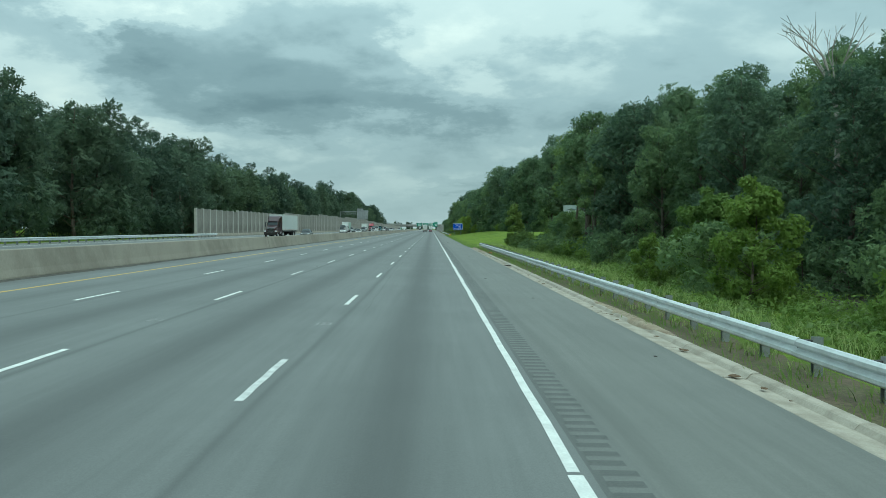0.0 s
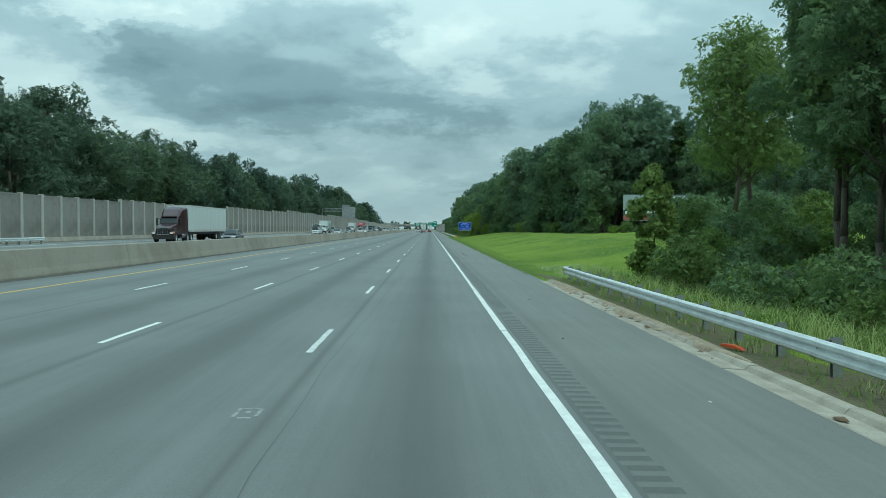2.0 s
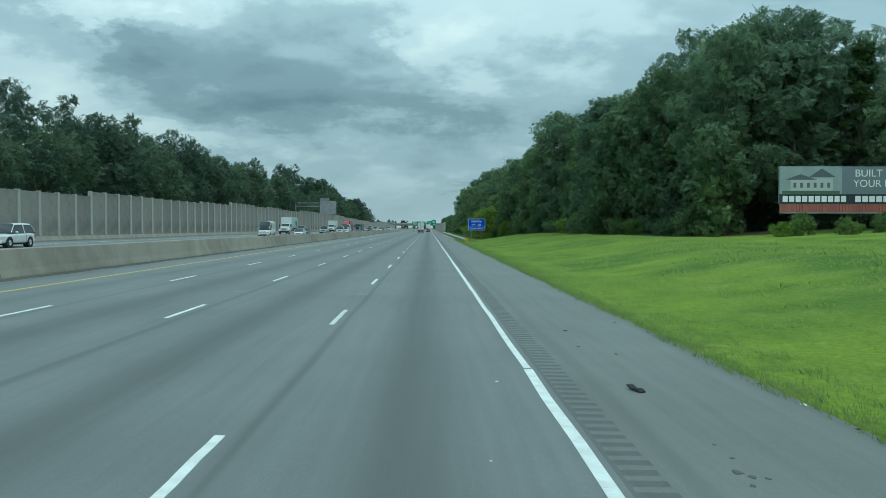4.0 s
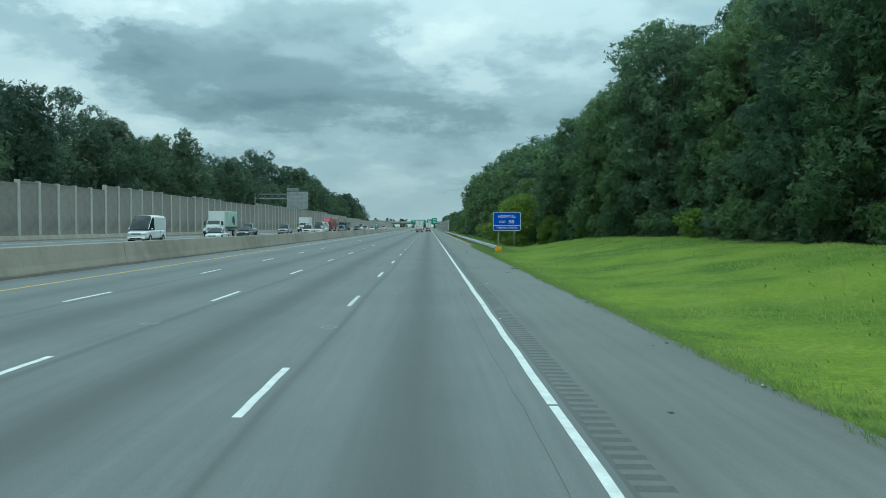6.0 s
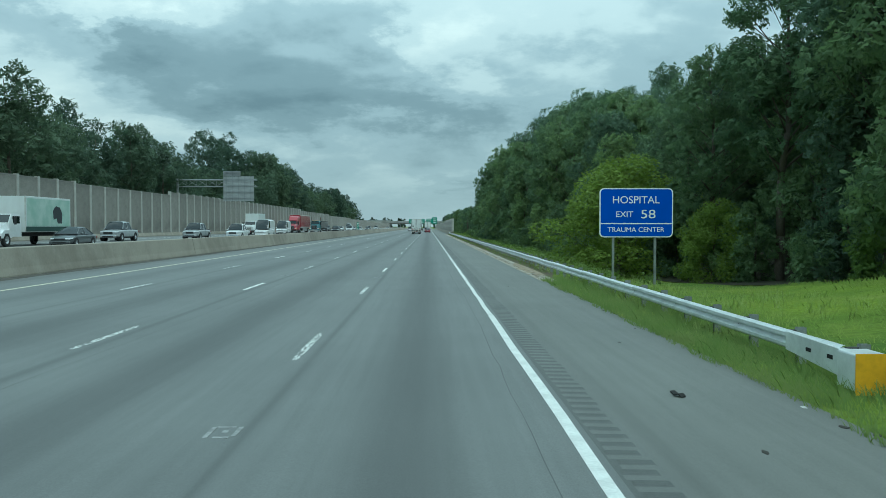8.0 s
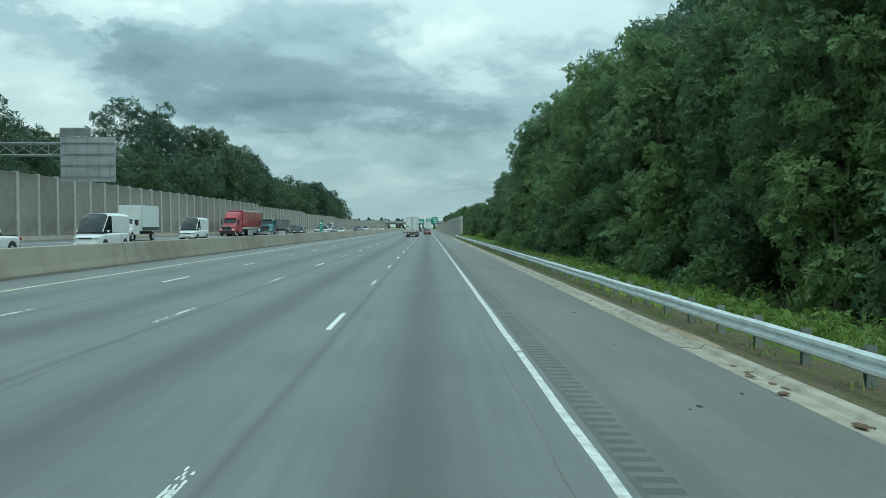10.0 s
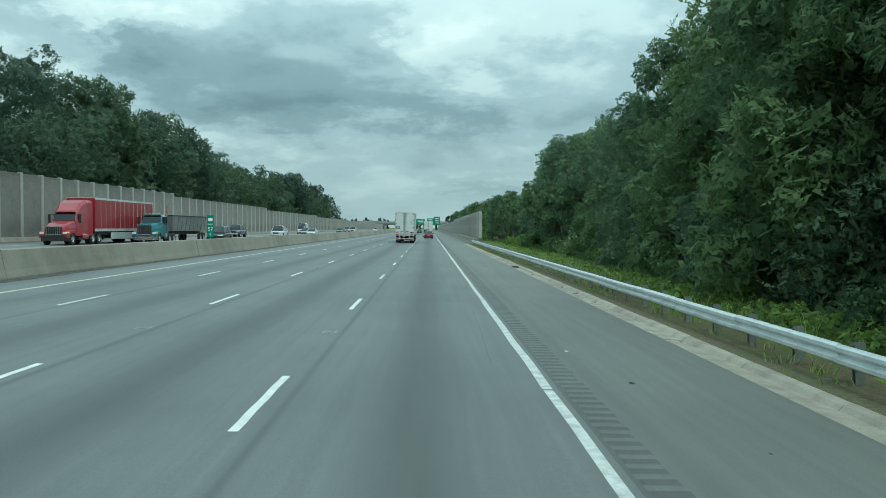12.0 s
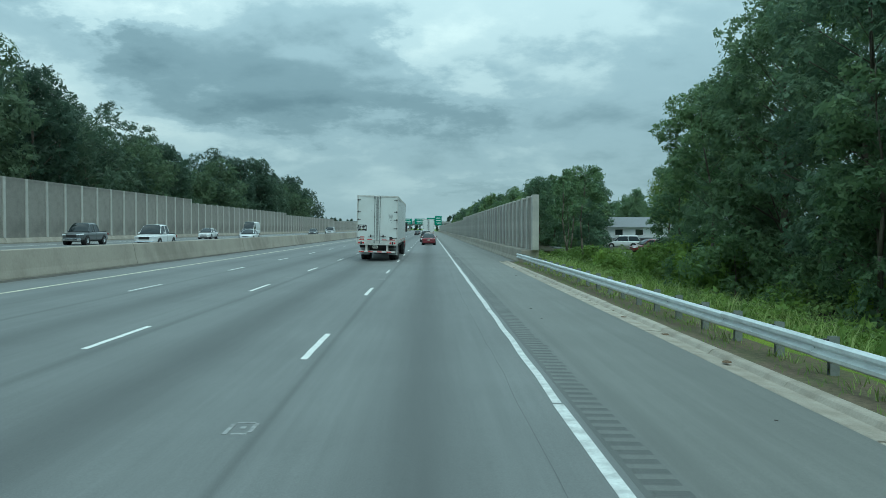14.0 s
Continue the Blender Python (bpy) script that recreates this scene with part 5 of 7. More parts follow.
def overpass():
    y = 985.0
    o = thing("overpass_bridge", "grey concrete overpass bridge crossing the motorway", "bridge", at=(0, y, 0))
    con = surface("bridge concrete", (0.36, 0.36, 0.34), 0.85, grain=0.1, grain_size=1.0, stain=0.4, stain_size=6.0)
    part("deck", boxed(-95, 75, 0, 14, 5.6, 6.5), con, o)
    part("girder", boxed(-95, 75, 0.4, 1.1, 4.5, 5.59), surface("brown grey girder", (0.20, 0.19, 0.17), 0.8), o)
    part("parapet", boxed(-95, 75, -0.3, 0.0, 6.0, 7.4), con, o)
    for x in (-40, -16.7, 9.5):
        for dy in (2, 6.5, 11):
            part("column", rods(((x, dy, -0.5), (x, dy, 5.6), 0.55), seg=14), con, o)
        part("pier_cap", boxed(x - 2.5, x + 2.5, 1.0, 12.5, 4.2, 4.49), con, o)
    for x0, x1 in ((-95, -52), (24, 75)):
        part("abutment", boxed(x0, x1, 0.5, 13.5, -0.6, 5.59), con, o)
    b = thing("warehouse", "long low pale building beyond the overpass", "building", at=(-120, 1190, 0))
    part("wall", boxed(-40, 70, 0, 40, 5.0, 9.2), surface("pale cladding", (0.55, 0.57, 0.57), 0.7), b)
    part("base", boxed(-40, 70, 0.1, 39.9, -1, 5.0), con, b)
    part("roof", boxed(-41, 71, -1, 41, 9.2, 9.8), GALV, b)


def apartments():
    a = thing("apartment_building", "white low apartment building with grey roof behind the trees", "building", at=(36, 522, -1.2), turn=6)
    wall = surface("white siding", (0.66, 0.68, 0.68), 0.7, stain=0.2, stain_size=1.0)
    roof = surface("grey shingle roof", (0.20, 0.21, 0.22), 0.9, grain=0.2, grain_size=6)
    a.scale = (1.0, 1.0, 0.64)
    part("wall", boxed(-13, 13, 0, 10, -0.5, 5.6), wall, a)
    bm = across([(-0.6, 5.6), (10.6, 5.6), (5, 8.2)], -13.6, 13.6)
    part("roof", bm, roof, a)
    for i in range(8):
        for z in (1.0, 3.7):
            w = part("window", boxed(-12 + i * 3.3, -10.8 + i * 3.3, -0.04, -0.003, z, z + 1.4), GLAZING, a)
            part("frame", boxed(-12.08 + i * 3.3, -10.72 + i * 3.3, -0.06, -0.041, z + 1.4, z + 1.5), WHITE_PRINT, w)
            part("sill", boxed(-12.1 + i * 3.3, -10.7 + i * 3.3, -0.12, -0.041, z - 0.1, z), WHITE_PRINT, w)
    for i in range(9):
        part("porch_post", boxed(-13.0 + i * 3.25, -12.85 + i * 3.25, -1.6, -1.45, -0.5, 2.9), WHITE_PRINT, a)
    part("porch_roof", boxed(-13.3, 13.3, -1.9, -0.002, 2.9, 3.1), roof, a)
    lot = road_strip(16.5, 46, 484, 518, 10, z=lambda x: -0.55, depth=0.5)
    tagged(part("parking_lot", lot, FAR_ROAD), "grey asphalt parking lot", "pavement", kind="structure")
    z = -0.55
    car("suv", "white parked crossover in the lot", (27, 505, z), 75, paint("white car paint", (0.74, 0.75, 0.75)))
    car("sedan", "dark red parked sedan in the lot", (26, 489, z), 100, paint("dark red car paint", (0.17, 0.012, 0.022)))
    car("sedan", "silver parked sedan in the lot", (33, 508, z), 80, paint("silver car paint", (0.36, 0.38, 0.39)))
# ---- vehicles ----
RUBBER = surface("black tyre rubber", (0.022, 0.022, 0.022), 0.85, grain=0.2, grain_size=20, stain=0.4, stain_size=0.3, stain_colour=(0.05, 0.047, 0.042))
ALLOY = surface("dull alloy rim", (0.55, 0.56, 0.57), 0.4, 0.8, stain=0.3, stain_size=0.2)
RUST_RIM = surface("rusty dark rim", (0.10, 0.075, 0.06), 0.8, 0.3, grain=0.2, stain=0.4, stain_size=0.2)
CHASSIS = surface("black chassis steel", (0.025, 0.025, 0.026), 0.7, 0.2, grain=0.2, stain=0.4, stain_size=0.4, stain_colour=(0.07, 0.06, 0.05))
TRAILER = surface("chalky white trailer paint", (0.66, 0.70, 0.69), 0.38, grain=0.02, grain_size=8, stain=0.30, stain_size=0.9, stain_colour=(0.50, 0.51, 0.48), coat=0.1, stretch=(1, 0.6, 0.35))
TRAILER_FRAME = surface("dirty white trailer frame", (0.62, 0.63, 0.60), 0.5, grain=0.05, stain=0.55, stain_size=0.35, stain_colour=(0.34, 0.31, 0.27))
CHROME = surface("chrome", (0.75, 0.76, 0.77), 0.16, 1.0)
HARDWARE = surface("grey galvanised door hardware", (0.30, 0.31, 0.31), 0.5, 0.6, stain=0.4, stain_size=0.2)
TAPE_RED = surface("red reflective tape", (0.55, 0.03, 0.03), 0.4, stain=0.3, stain_size=0.15)
TAPE_WHITE = surface("white reflective tape", (0.75, 0.75, 0.73), 0.4, stain=0.35, stain_size=0.15)
LAMP_RED = surface("lit red tail lamp", (0.40, 0.012, 0.015), 0.3, glow=(1.0, 0.02, 0.03, 0.10))
LAMP_DIM = surface("unlit red lamp lens", (0.25, 0.015, 0.015), 0.3, coat=0.8)
LAMP_CLEAR = surface("clear headlamp lens", (0.75, 0.78, 0.80), 0.12, coat=1.0)
LAMP_AMBER = surface("amber lamp", (0.8, 0.30, 0.02), 0.25, glow=(1.0, 0.45, 0.05, 0.5))
GLAZING = surface("dark tinted vehicle glass", (0.014, 0.020, 0.022), 0.06, spec=0.6)
BLACK = surface("matt black plastic", (0.02, 0.02, 0.021), 0.6, grain=0.1)
FLAP = surface("grey mud flap", (0.42, 0.43, 0.42), 0.7, grain=0.06, stain=0.6, stain_size=0.35, stain_colour=(0.16, 0.15, 0.14))
INK = surface("faded dark lettering", (0.05, 0.05, 0.055), 0.7)
PLATE = surface("pale number plate", (0.6, 0.62, 0.55), 0.4, stain=0.3, stain_size=0.1)


def paint(name, colour):
    return surface(name, colour, 0.28, grain=0.03, grain_size=6, stain=0.15, stain_size=0.8, coat=0.6)


def loft(sections, bm=None):
    """Rings of equal length joined one after another, with end caps."""
    bm = bm or bmesh.new()
    rings = [[bm.verts.new(p) for p in ring] for ring in sections]
    n = len(rings[0])
    for a, b in zip(rings, rings[1:]):
        for i in range(n):
            bm.faces.new((a[i], a[(i + 1) % n], b[(i + 1) % n], b[i]))
    bm.faces.new(rings[0][::-1])
    bm.faces.new(rings[-1])
    return bm


def wheel(parent, x, y, r, width, side, rim=None, name="wheel", dual=False):
    """A wheel about the x axis at height r; side: +1 with its face to +x."""
    w = width
    tyre = [(0.56 * r, -w / 2), (0.80 * r, -w / 2), (0.95 * r, -0.46 * w), (r, -0.36 * w), (r, 0.36 * w), (0.95 * r, 0.46 * w), (0.80 * r, w / 2), (0.56 * r, 0.47 * w), (0.56 * r, -w / 2)]
    ob = part(name, lathe(tyre, 22), RUBBER, parent, smooth=False, at=pose(x, y, r, 0, 0, 0 if side > 0 else 180))
    dish = [(0.58 * r, 0.46 * w), (0.54 * r, 0.40 * w), (0.50 * r, 0.22 * w), (0.30 * r, 0.14 * w), (0.20 * r, 0.16 * w), (0.18 * r, 0.36 * w), (0.001, 0.38 * w)]
    bm = lathe(dish, 18)
    part("rim", bm, rim or ALLOY, ob, smooth=True)
    bm = bmesh.new()
    for k in range(8):
        a = k * math.pi / 4
        rod(bm, (0.13 * w, 0.26 * r * math.cos(a), 0.26 * r * math.sin(a)), (0.20 * w, 0.26 * r * math.cos(a), 0.26 * r * math.sin(a)), 0.028 * r / 0.5, seg=6)
    part("wheel_nuts", bm, CHASSIS, ob)
    return ob


def lettering(text, size, parent, at, material, name="lettering", facing=0.0, width=None):
    """A line of plain letters, standing upright and read from -y."""
    c = bpy.data.curves.new(name, "FONT")
    c.body, c.size, c.align_x, c.align_y, c.extrude = text, size, "CENTER", "CENTER", 0.004
    tmp = bpy.data.objects.new(name, c)
    scene.collection.objects.link(tmp)
    bpy.context.view_layer.update()
    me = bpy.data.meshes.new_from_object(tmp.evaluated_get(bpy.context.evaluated_depsgraph_get()))
    bpy.data.objects.remove(tmp)
    if width:
        xs = [v.co.x for v in me.vertices]
        k = width / (max(xs) - min(xs))
        for v in me.vertices:
            v.co.x *= k
    me.materials.clear()
    me.materials.append(material)
    return part(name, me, material, parent, at=pose(*at, 90, 0, facing))


def bars(parent, x0, x1, z, h, y, material, name="lettering_bar", words=(1,), gap=0.04):
    """Unreadable writing: a row of plain bars."""
    total = sum(words)
    x = x0
    for w in words:
        e = x + (x1 - x0 + gap) * w / total - gap
        part(name, boxed(x, e, y - 0.004, y, z - h / 2, z + h / 2), material, parent)
        x = e + gap


def van_trailer(parent, length=16.15, body=None, hero=False, skirt=False):
    """A dry van trailer: rear at y=0, front at y=length."""
    body = body or TRAILER
    W, zb, zt = 1.295, 1.20, 4.18
    core = part("cargo_body", boxed(-W + 0.03, W - 0.03, 0.10, length - 0.02, zb, zt - 0.05), body, parent)
    part("roof", across([(0.02, zt - 0.05), (length, zt - 0.05), (length, zt), (0.02, zt)], -W + 0.02, W - 0.02), TRAILER_FRAME, parent)
    part("floor_frame", boxed(-1.1, 1.1, 0.3, length - 0.2, 0.86, zb - 0.02), CHASSIS, parent)
    n = 13
    step = (length - 0.30) / n
    sheet = mesh_of(boxed(-0.006, 0.006, 0.004, step - 0.004, zb + 0.20, zt - 0.19, bevel=0.003), "side_panel")
    sheet.materials.append(body)
    bm = bmesh.new()
    if hero:
        for k in range(46):
            z = zb + 0.24 + k * (zt - zb - 0.48) / 45
            for dy in (0.022, -0.022):
                box(bm, -0.011, 0.011, dy - 0.007, dy + 0.007, z - 0.007, z + 0.007)
    else:
        box(bm, -0.009, 0.009, -0.02, 0.02, zb + 0.2, zt - 0.19)
    rivets = mesh_of(bm, "panel_seam")
    rivets.materials.append(surface("dull rivets", (0.45, 0.46, 0.45), 0.5, 0.3) if hero else TRAILER_FRAME)
    for s in (-1, 1):
        for i in range(n):
            part("side_panel", sheet, body, parent, at=(s * (W - 0.022), 0.15 + i * step, 0))
            part("panel_seam", rivets, HARDWARE, parent, at=(s * (W - 0.016), 0.15 + i * step, 0))
        part("top_rail", boxed(min(s * W, s * (W - 0.05)), max(s * W, s * (W - 0.05)), 0.06, length, zt - 0.18, zt - 0.004, bevel=0.012), TRAILER_FRAME, parent, "grey white top rail")
        part("bottom_rail", boxed(min(s * W, s * (W - 0.06)), max(s * W, s * (W - 0.06)), 0.06, length, zb - 0.06, zb + 0.19, bevel=0.012), TRAILER_FRAME, parent, "drilled bottom rail")
        if hero:
            bm = bmesh.new()
            y = 0.25
            while y < length - 0.2:
                for dz in (0.0, 0.06):
                    for dy in (0.0, 0.06):
                        box(bm, s * (W - 0.002) - 0.004, s * (W - 0.002) + 0.004, y + dy - 0.011, y + dy + 0.011, zb - 0.03 + dz, zb - 0.008 + dz)
                y += 0.31
            tagged(part("rail_bolts", bm, BLACK, parent), kind="stuff")
        k = 0
        y = 0.35
        while y < length - 0.4:
            a, b = sorted((s * (W + 0.001), s * (W + 0.005)))
            part("reflective_tape", boxed(a, b, y, y + 0.30, zb + 0.12, zb + 0.17), TAPE_RED, parent)
            part("reflective_tape", boxed(a, b, y + 0.32, y + 0.52, zb + 0.12, zb + 0.17), TAPE_WHITE, parent)
            y += (0.62, 1.55)[k % 2]
            k += 1
    # tandem wheels near the rear
    for y in (3.3, 4.53):
        for s in (-1, 1):
            wheel(parent, s * 1.10, y, 0.51, 0.27, s, ALLOY if y > 4 else RUST_RIM)
            wheel(parent, s * 0.78, y, 0.51, 0.27, -s, RUST_RIM)
        part("axle", rods(((-0.8, y, 0.51), (0.8, y, 0.51), 0.07), seg=10), CHASSIS, parent)
    part("suspension", boxed(-0.55, 0.55, 2.8, 5.1, 0.60, 0.86), CHASSIS, parent)
    for s in (-1, 1):
        part("landing_leg", boxed(s * 0.75 - 0.06, s * 0.75 + 0.06, length - 3.0, length - 2.85, 0.35, 0.9), CHASSIS, parent)
        if skirt:
            part("side_skirt", boxed(min(s * 1.24, s * 1.21), max(s * 1.24, s * 1.21), 4.2, length - 3.6, 0.40, 1.04), surface("white side skirt", (0.6, 0.62, 0.62), 0.5, stain=0.4), parent)
    trailer_rear(parent, W, zb, zt, hero, body)


def trailer_rear(parent, W, zb, zt, hero, body):
    door_mat = surface("white rear door", (0.70, 0.74, 0.72), 0.42, grain=0.02, stain=0.25, stain_size=0.8, stain_colour=(0.50, 0.50, 0.46), coat=0.1) if body is TRAILER else body
    # frame
    part("rear_header", boxed(-W, W, -0.02, 0.10, zt - 0.10, zt + 0.01, bevel=0.012), TRAILER_FRAME, parent)
    for s in (-1, 1):
        part("rear_post", boxed(min(s * W, s * (W - 0.075)), max(s * W, s * (W - 0.075)), -0.02, 0.10, zb + 0.13, zt - 0.10, bevel=0.01), TRAILER_FRAME, parent)
    part("rear_sill", boxed(-W - 0.01, W + 0.01, -0.06, 0.12, zb - 0.16, zb + 0.13, bevel=0.015), TRAILER_FRAME, parent, "dirty white lamp sill")
    for s in (-1, 1):
        x0, x1 = sorted((s * 0.025, s * (W - 0.08)))
        door = part("rear_door", boxed(x0, x1, -0.012, 0.08, zb + 0.15, zt - 0.11, bevel=0.008), door_mat, parent)
        part("door_seal", boxed(*sorted((s * 0.006, s * 0.020)), -0.016, 0.0, zb + 0.15, zt - 0.11), HARDWARE, door, "grey rubber seal")
        part("edge_strip", boxed(*sorted((s * 0.045, s * 0.075)), -0.022, -0.013, zb + 0.15, zt - 0.11), HARDWARE, door)
        rod_x = s * 0.17
        lock = part("lock_rod", rods(((rod_x, -0.05, zb - 0.05), (rod_x, -0.05, zt - 0.02), 0.016), seg=10), HARDWARE, door, "grey steel lock rod")
        for z, w in ((zt - 0.10, 0.04), (zb + 0.03, 0.04)):
            part("cam_keeper", boxed(rod_x - w, rod_x + w, -0.080, -0.015, z - 0.075, z + 0.075, bevel=0.015), HARDWARE, lock)
        for z in (zb + 1.63,):
            part("rod_bracket", boxed(rod_x - 0.04, rod_x + 0.04, -0.072, -0.012, z - 0.02, z + 0.02, bevel=0.008), CHASSIS, lock)
        part("lock_handle", rods(((rod_x, -0.075, zb + 0.42), (rod_x + s * 0.40, -0.06, zb + 0.40), 0.016), seg=8), CHASSIS, lock, "dark lock handle")
        part("handle_latch", boxed(rod_x + s * 0.22 - 0.035, rod_x + s * 0.22 + 0.035, -0.085, -0.012, zb + 0.34, zb + 0.50, bevel=0.01), CHASSIS, lock)
        for z in (zb + 0.30, zb + 0.92, zb + 1.45, zb + 1.95, zb + 2.70):
            hinge = part("hinge", boxed(*sorted((s * (W - 0.25), s * (W - 0.01))), -0.034, -0.013, z - 0.035, z + 0.035, bevel=0.006), HARDWARE, door, "grey strap hinge")
            part("hinge_pin", rods(((s * (W - 0.085), -0.035, z - 0.06), (s * (W - 0.085), -0.035, z + 0.06), 0.02), seg=8), CHASSIS, hinge)
        for x0, x1 in ((0.30, 0.62), (0.80, 1.15)):
            part("reflective_tape", boxed(*sorted((s * x0, s * x1)), -0.018, -0.0125, zb + 0.16, zb + 0.21), TAPE_RED, door)
        # tail lamps
        for k, x in enumerate((0.86, 1.12)):
            bez = part("lamp_bezel", boxed(s * x - 0.095, s * x + 0.095, -0.075, -0.058, zb - 0.115, zb + 0.075, bevel=0.01), TRAILER_FRAME, parent)
            bm = bmesh.new()
            rod(bm, (s * x, -0.076, zb - 0.02), (s * x, -0.098, zb - 0.02), 0.062, 0.05, seg=18)
            part("tail_lamp", bm, LAMP_RED, bez, "lit red round tail lamp")
        part("junction_box", boxed(s * 0.99 - 0.045, s * 0.99 + 0.045, -0.082, -0.058, zb - 0.11, zb + 0.06), BLACK, parent)
        # rear impact guard
        part("guard_post", boxed(s * 0.66 - 0.07, s * 0.66 + 0.07, 0.0, 0.10, 0.66, zb - 0.16, bevel=0.012), TRAILER_FRAME, parent)
        # mud flaps
        flap = part("mud_flap", across([(2.62, 1.04), (2.635, 1.04), (2.215, 0.36), (2.20, 0.36)], s * 0.92 - 0.31, s * 0.92 + 0.31), FLAP, parent, "grey mud flap")
        bars(flap, s * 0.92 - 0.20, s * 0.92 + 0.20, 0.62, 0.09, 2.325, INK, words=(3, 3))
        bars(flap, s * 0.92 - 0.21, s * 0.92 + 0.21, 0.49, 0.045, 2.265, INK, words=(4, 2, 2))
    guard = part("impact_guard", boxed(-1.19, 1.19, -0.05, 0.06, 0.56, 0.68, bevel=0.015), TRAILER_FRAME, parent, "scuffed white rear guard")
    for k, x in enumerate((-1.12, -0.55, 0.02, 0.62)):
        part("reflective_tape", boxed(x, x + 0.30, -0.055, -0.0505, 0.585, 0.645), TAPE_RED, guard)
    for x in (-0.80, -0.22, 0.36, 0.95):
        part("reflective_tape", boxed(x, x + 0.22, -0.055, -0.0505, 0.585, 0.645), TAPE_WHITE, guard)
    plate = part("number_plate", boxed(-0.26, 0.06, -0.085, -0.075, zb - 0.36, zb - 0.19), PLATE, parent, "pale number plate")
    bars(plate, -0.22, 0.02, zb - 0.275, 0.07, -0.0855, INK, words=(3, 4), gap=0.02)
    part("underbody", boxed(-0.5, 0.5, 1.15, 1.9, 0.75, 0.98), CHASSIS, parent)
    if not hero:
        return
    y = -0.0125
    st = part("sticker", boxed(-1.26, -0.67, y - 0.003, y, 1.93, 2.32), BLACK, parent, "black sticker with white slanted marks")
    white = surface("white print", (0.75, 0.75, 0.75), 0.5)
    bars(st, -1.13, -0.80, 2.265, 0.035, y - 0.003, white, words=(5, 2))
    for k in range(6):
        x = -1.20 + k * 0.083
        hh = (0.15, 0.09, 0.15, 0.09, 0.09, 0.15)[k]
        part("print_mark", loft([[(x, y - 0.0065, 2.06), (x + 0.06, y - 0.0065, 2.06), (x + 0.06, y - 0.003, 2.06), (x, y - 0.003, 2.06)],
                                 [(x + 0.03, y - 0.0065, 2.06 + hh), (x + 0.085, y - 0.0065, 2.06 + hh), (x + 0.085, y - 0.003, 2.06 + hh), (x + 0.03, y - 0.003, 2.06 + hh)]]), white, st)
    part("print_mark", boxed(-1.02, -0.95, y - 0.0065, y - 0.003, 2.01, 2.055), surface("yellow green print", (0.5, 0.6, 0.1), 0.5), st)
    bars(st, -1.18, -0.76, 1.965, 0.03, y - 0.003, white, words=(1,))
    red = surface("faded red print", (0.45, 0.08, 0.08), 0.6, stain=0.4, stain_size=0.1, stain_colour=(0.6, 0.55, 0.5))
    lg = part("red_emblem", boxed(-1.08, -0.80, y - 0.003, y, 1.44, 1.58), red, parent, "small red maker's emblem")
    bars(lg, -1.05, -0.83, 1.51, 0.028, y - 0.003, white, words=(2, 3, 2), gap=0.02)
    bars(parent, -1.09, -0.82, 1.39, 0.045, y, red, name="red_emblem_bar", words=(1,))
    grey = surface("worn grey print", (0.30, 0.32, 0.33), 0.7, stain=0.5, stain_size=0.06, stain_colour=(0.6, 0.62, 0.6))
    bm = bmesh.new()
    for x0, x1 in ((0.74, 0.80), (0.80, 0.86), (0.86, 0.92), (0.92, 0.98)):
        zz = (2.98, 2.74) if int(round((x0 - 0.74) / 0.06)) % 2 == 0 else (2.74, 2.98)
        rod(bm, (x0 + 0.0, y - 0.002, zz[0]), (x1, y - 0.002, zz[1]), 0.016, seg=6)
    part("worn_emblem", bm, grey, parent, "half-peeled grey emblem")
    part("emblem_frame", boxed(0.68, 0.69, y - 0.003, y, 2.42, 3.04), grey, parent)
    part("emblem_frame", boxed(0.692, 1.00, y - 0.003, y, 3.028, 3.04), grey, parent)
    part("emblem_scrap", boxed(0.82, 0.90, y - 0.003, y, 2.60, 2.66), grey, parent)
    part("emblem_scrap", boxed(0.86, 0.93, y - 0.003, y, 2.50, 2.53), grey, parent)
    bm = across([(y - 0.003, 1.36), (y, 1.36), (y, 1.58), (y - 0.003, 1.58)], 0.79, 0.98)
    across([(y - 0.003, 1.44), (y, 1.44), (y, 1.52), (y - 0.003, 1.52)], 0.982, 1.06, bm)
    part("black_decal", bm, BLACK, parent, "torn black decal")
    part("scuff", boxed(-0.42, -0.39, y - 0.002, y, 3.18, 3.27), grey, parent)


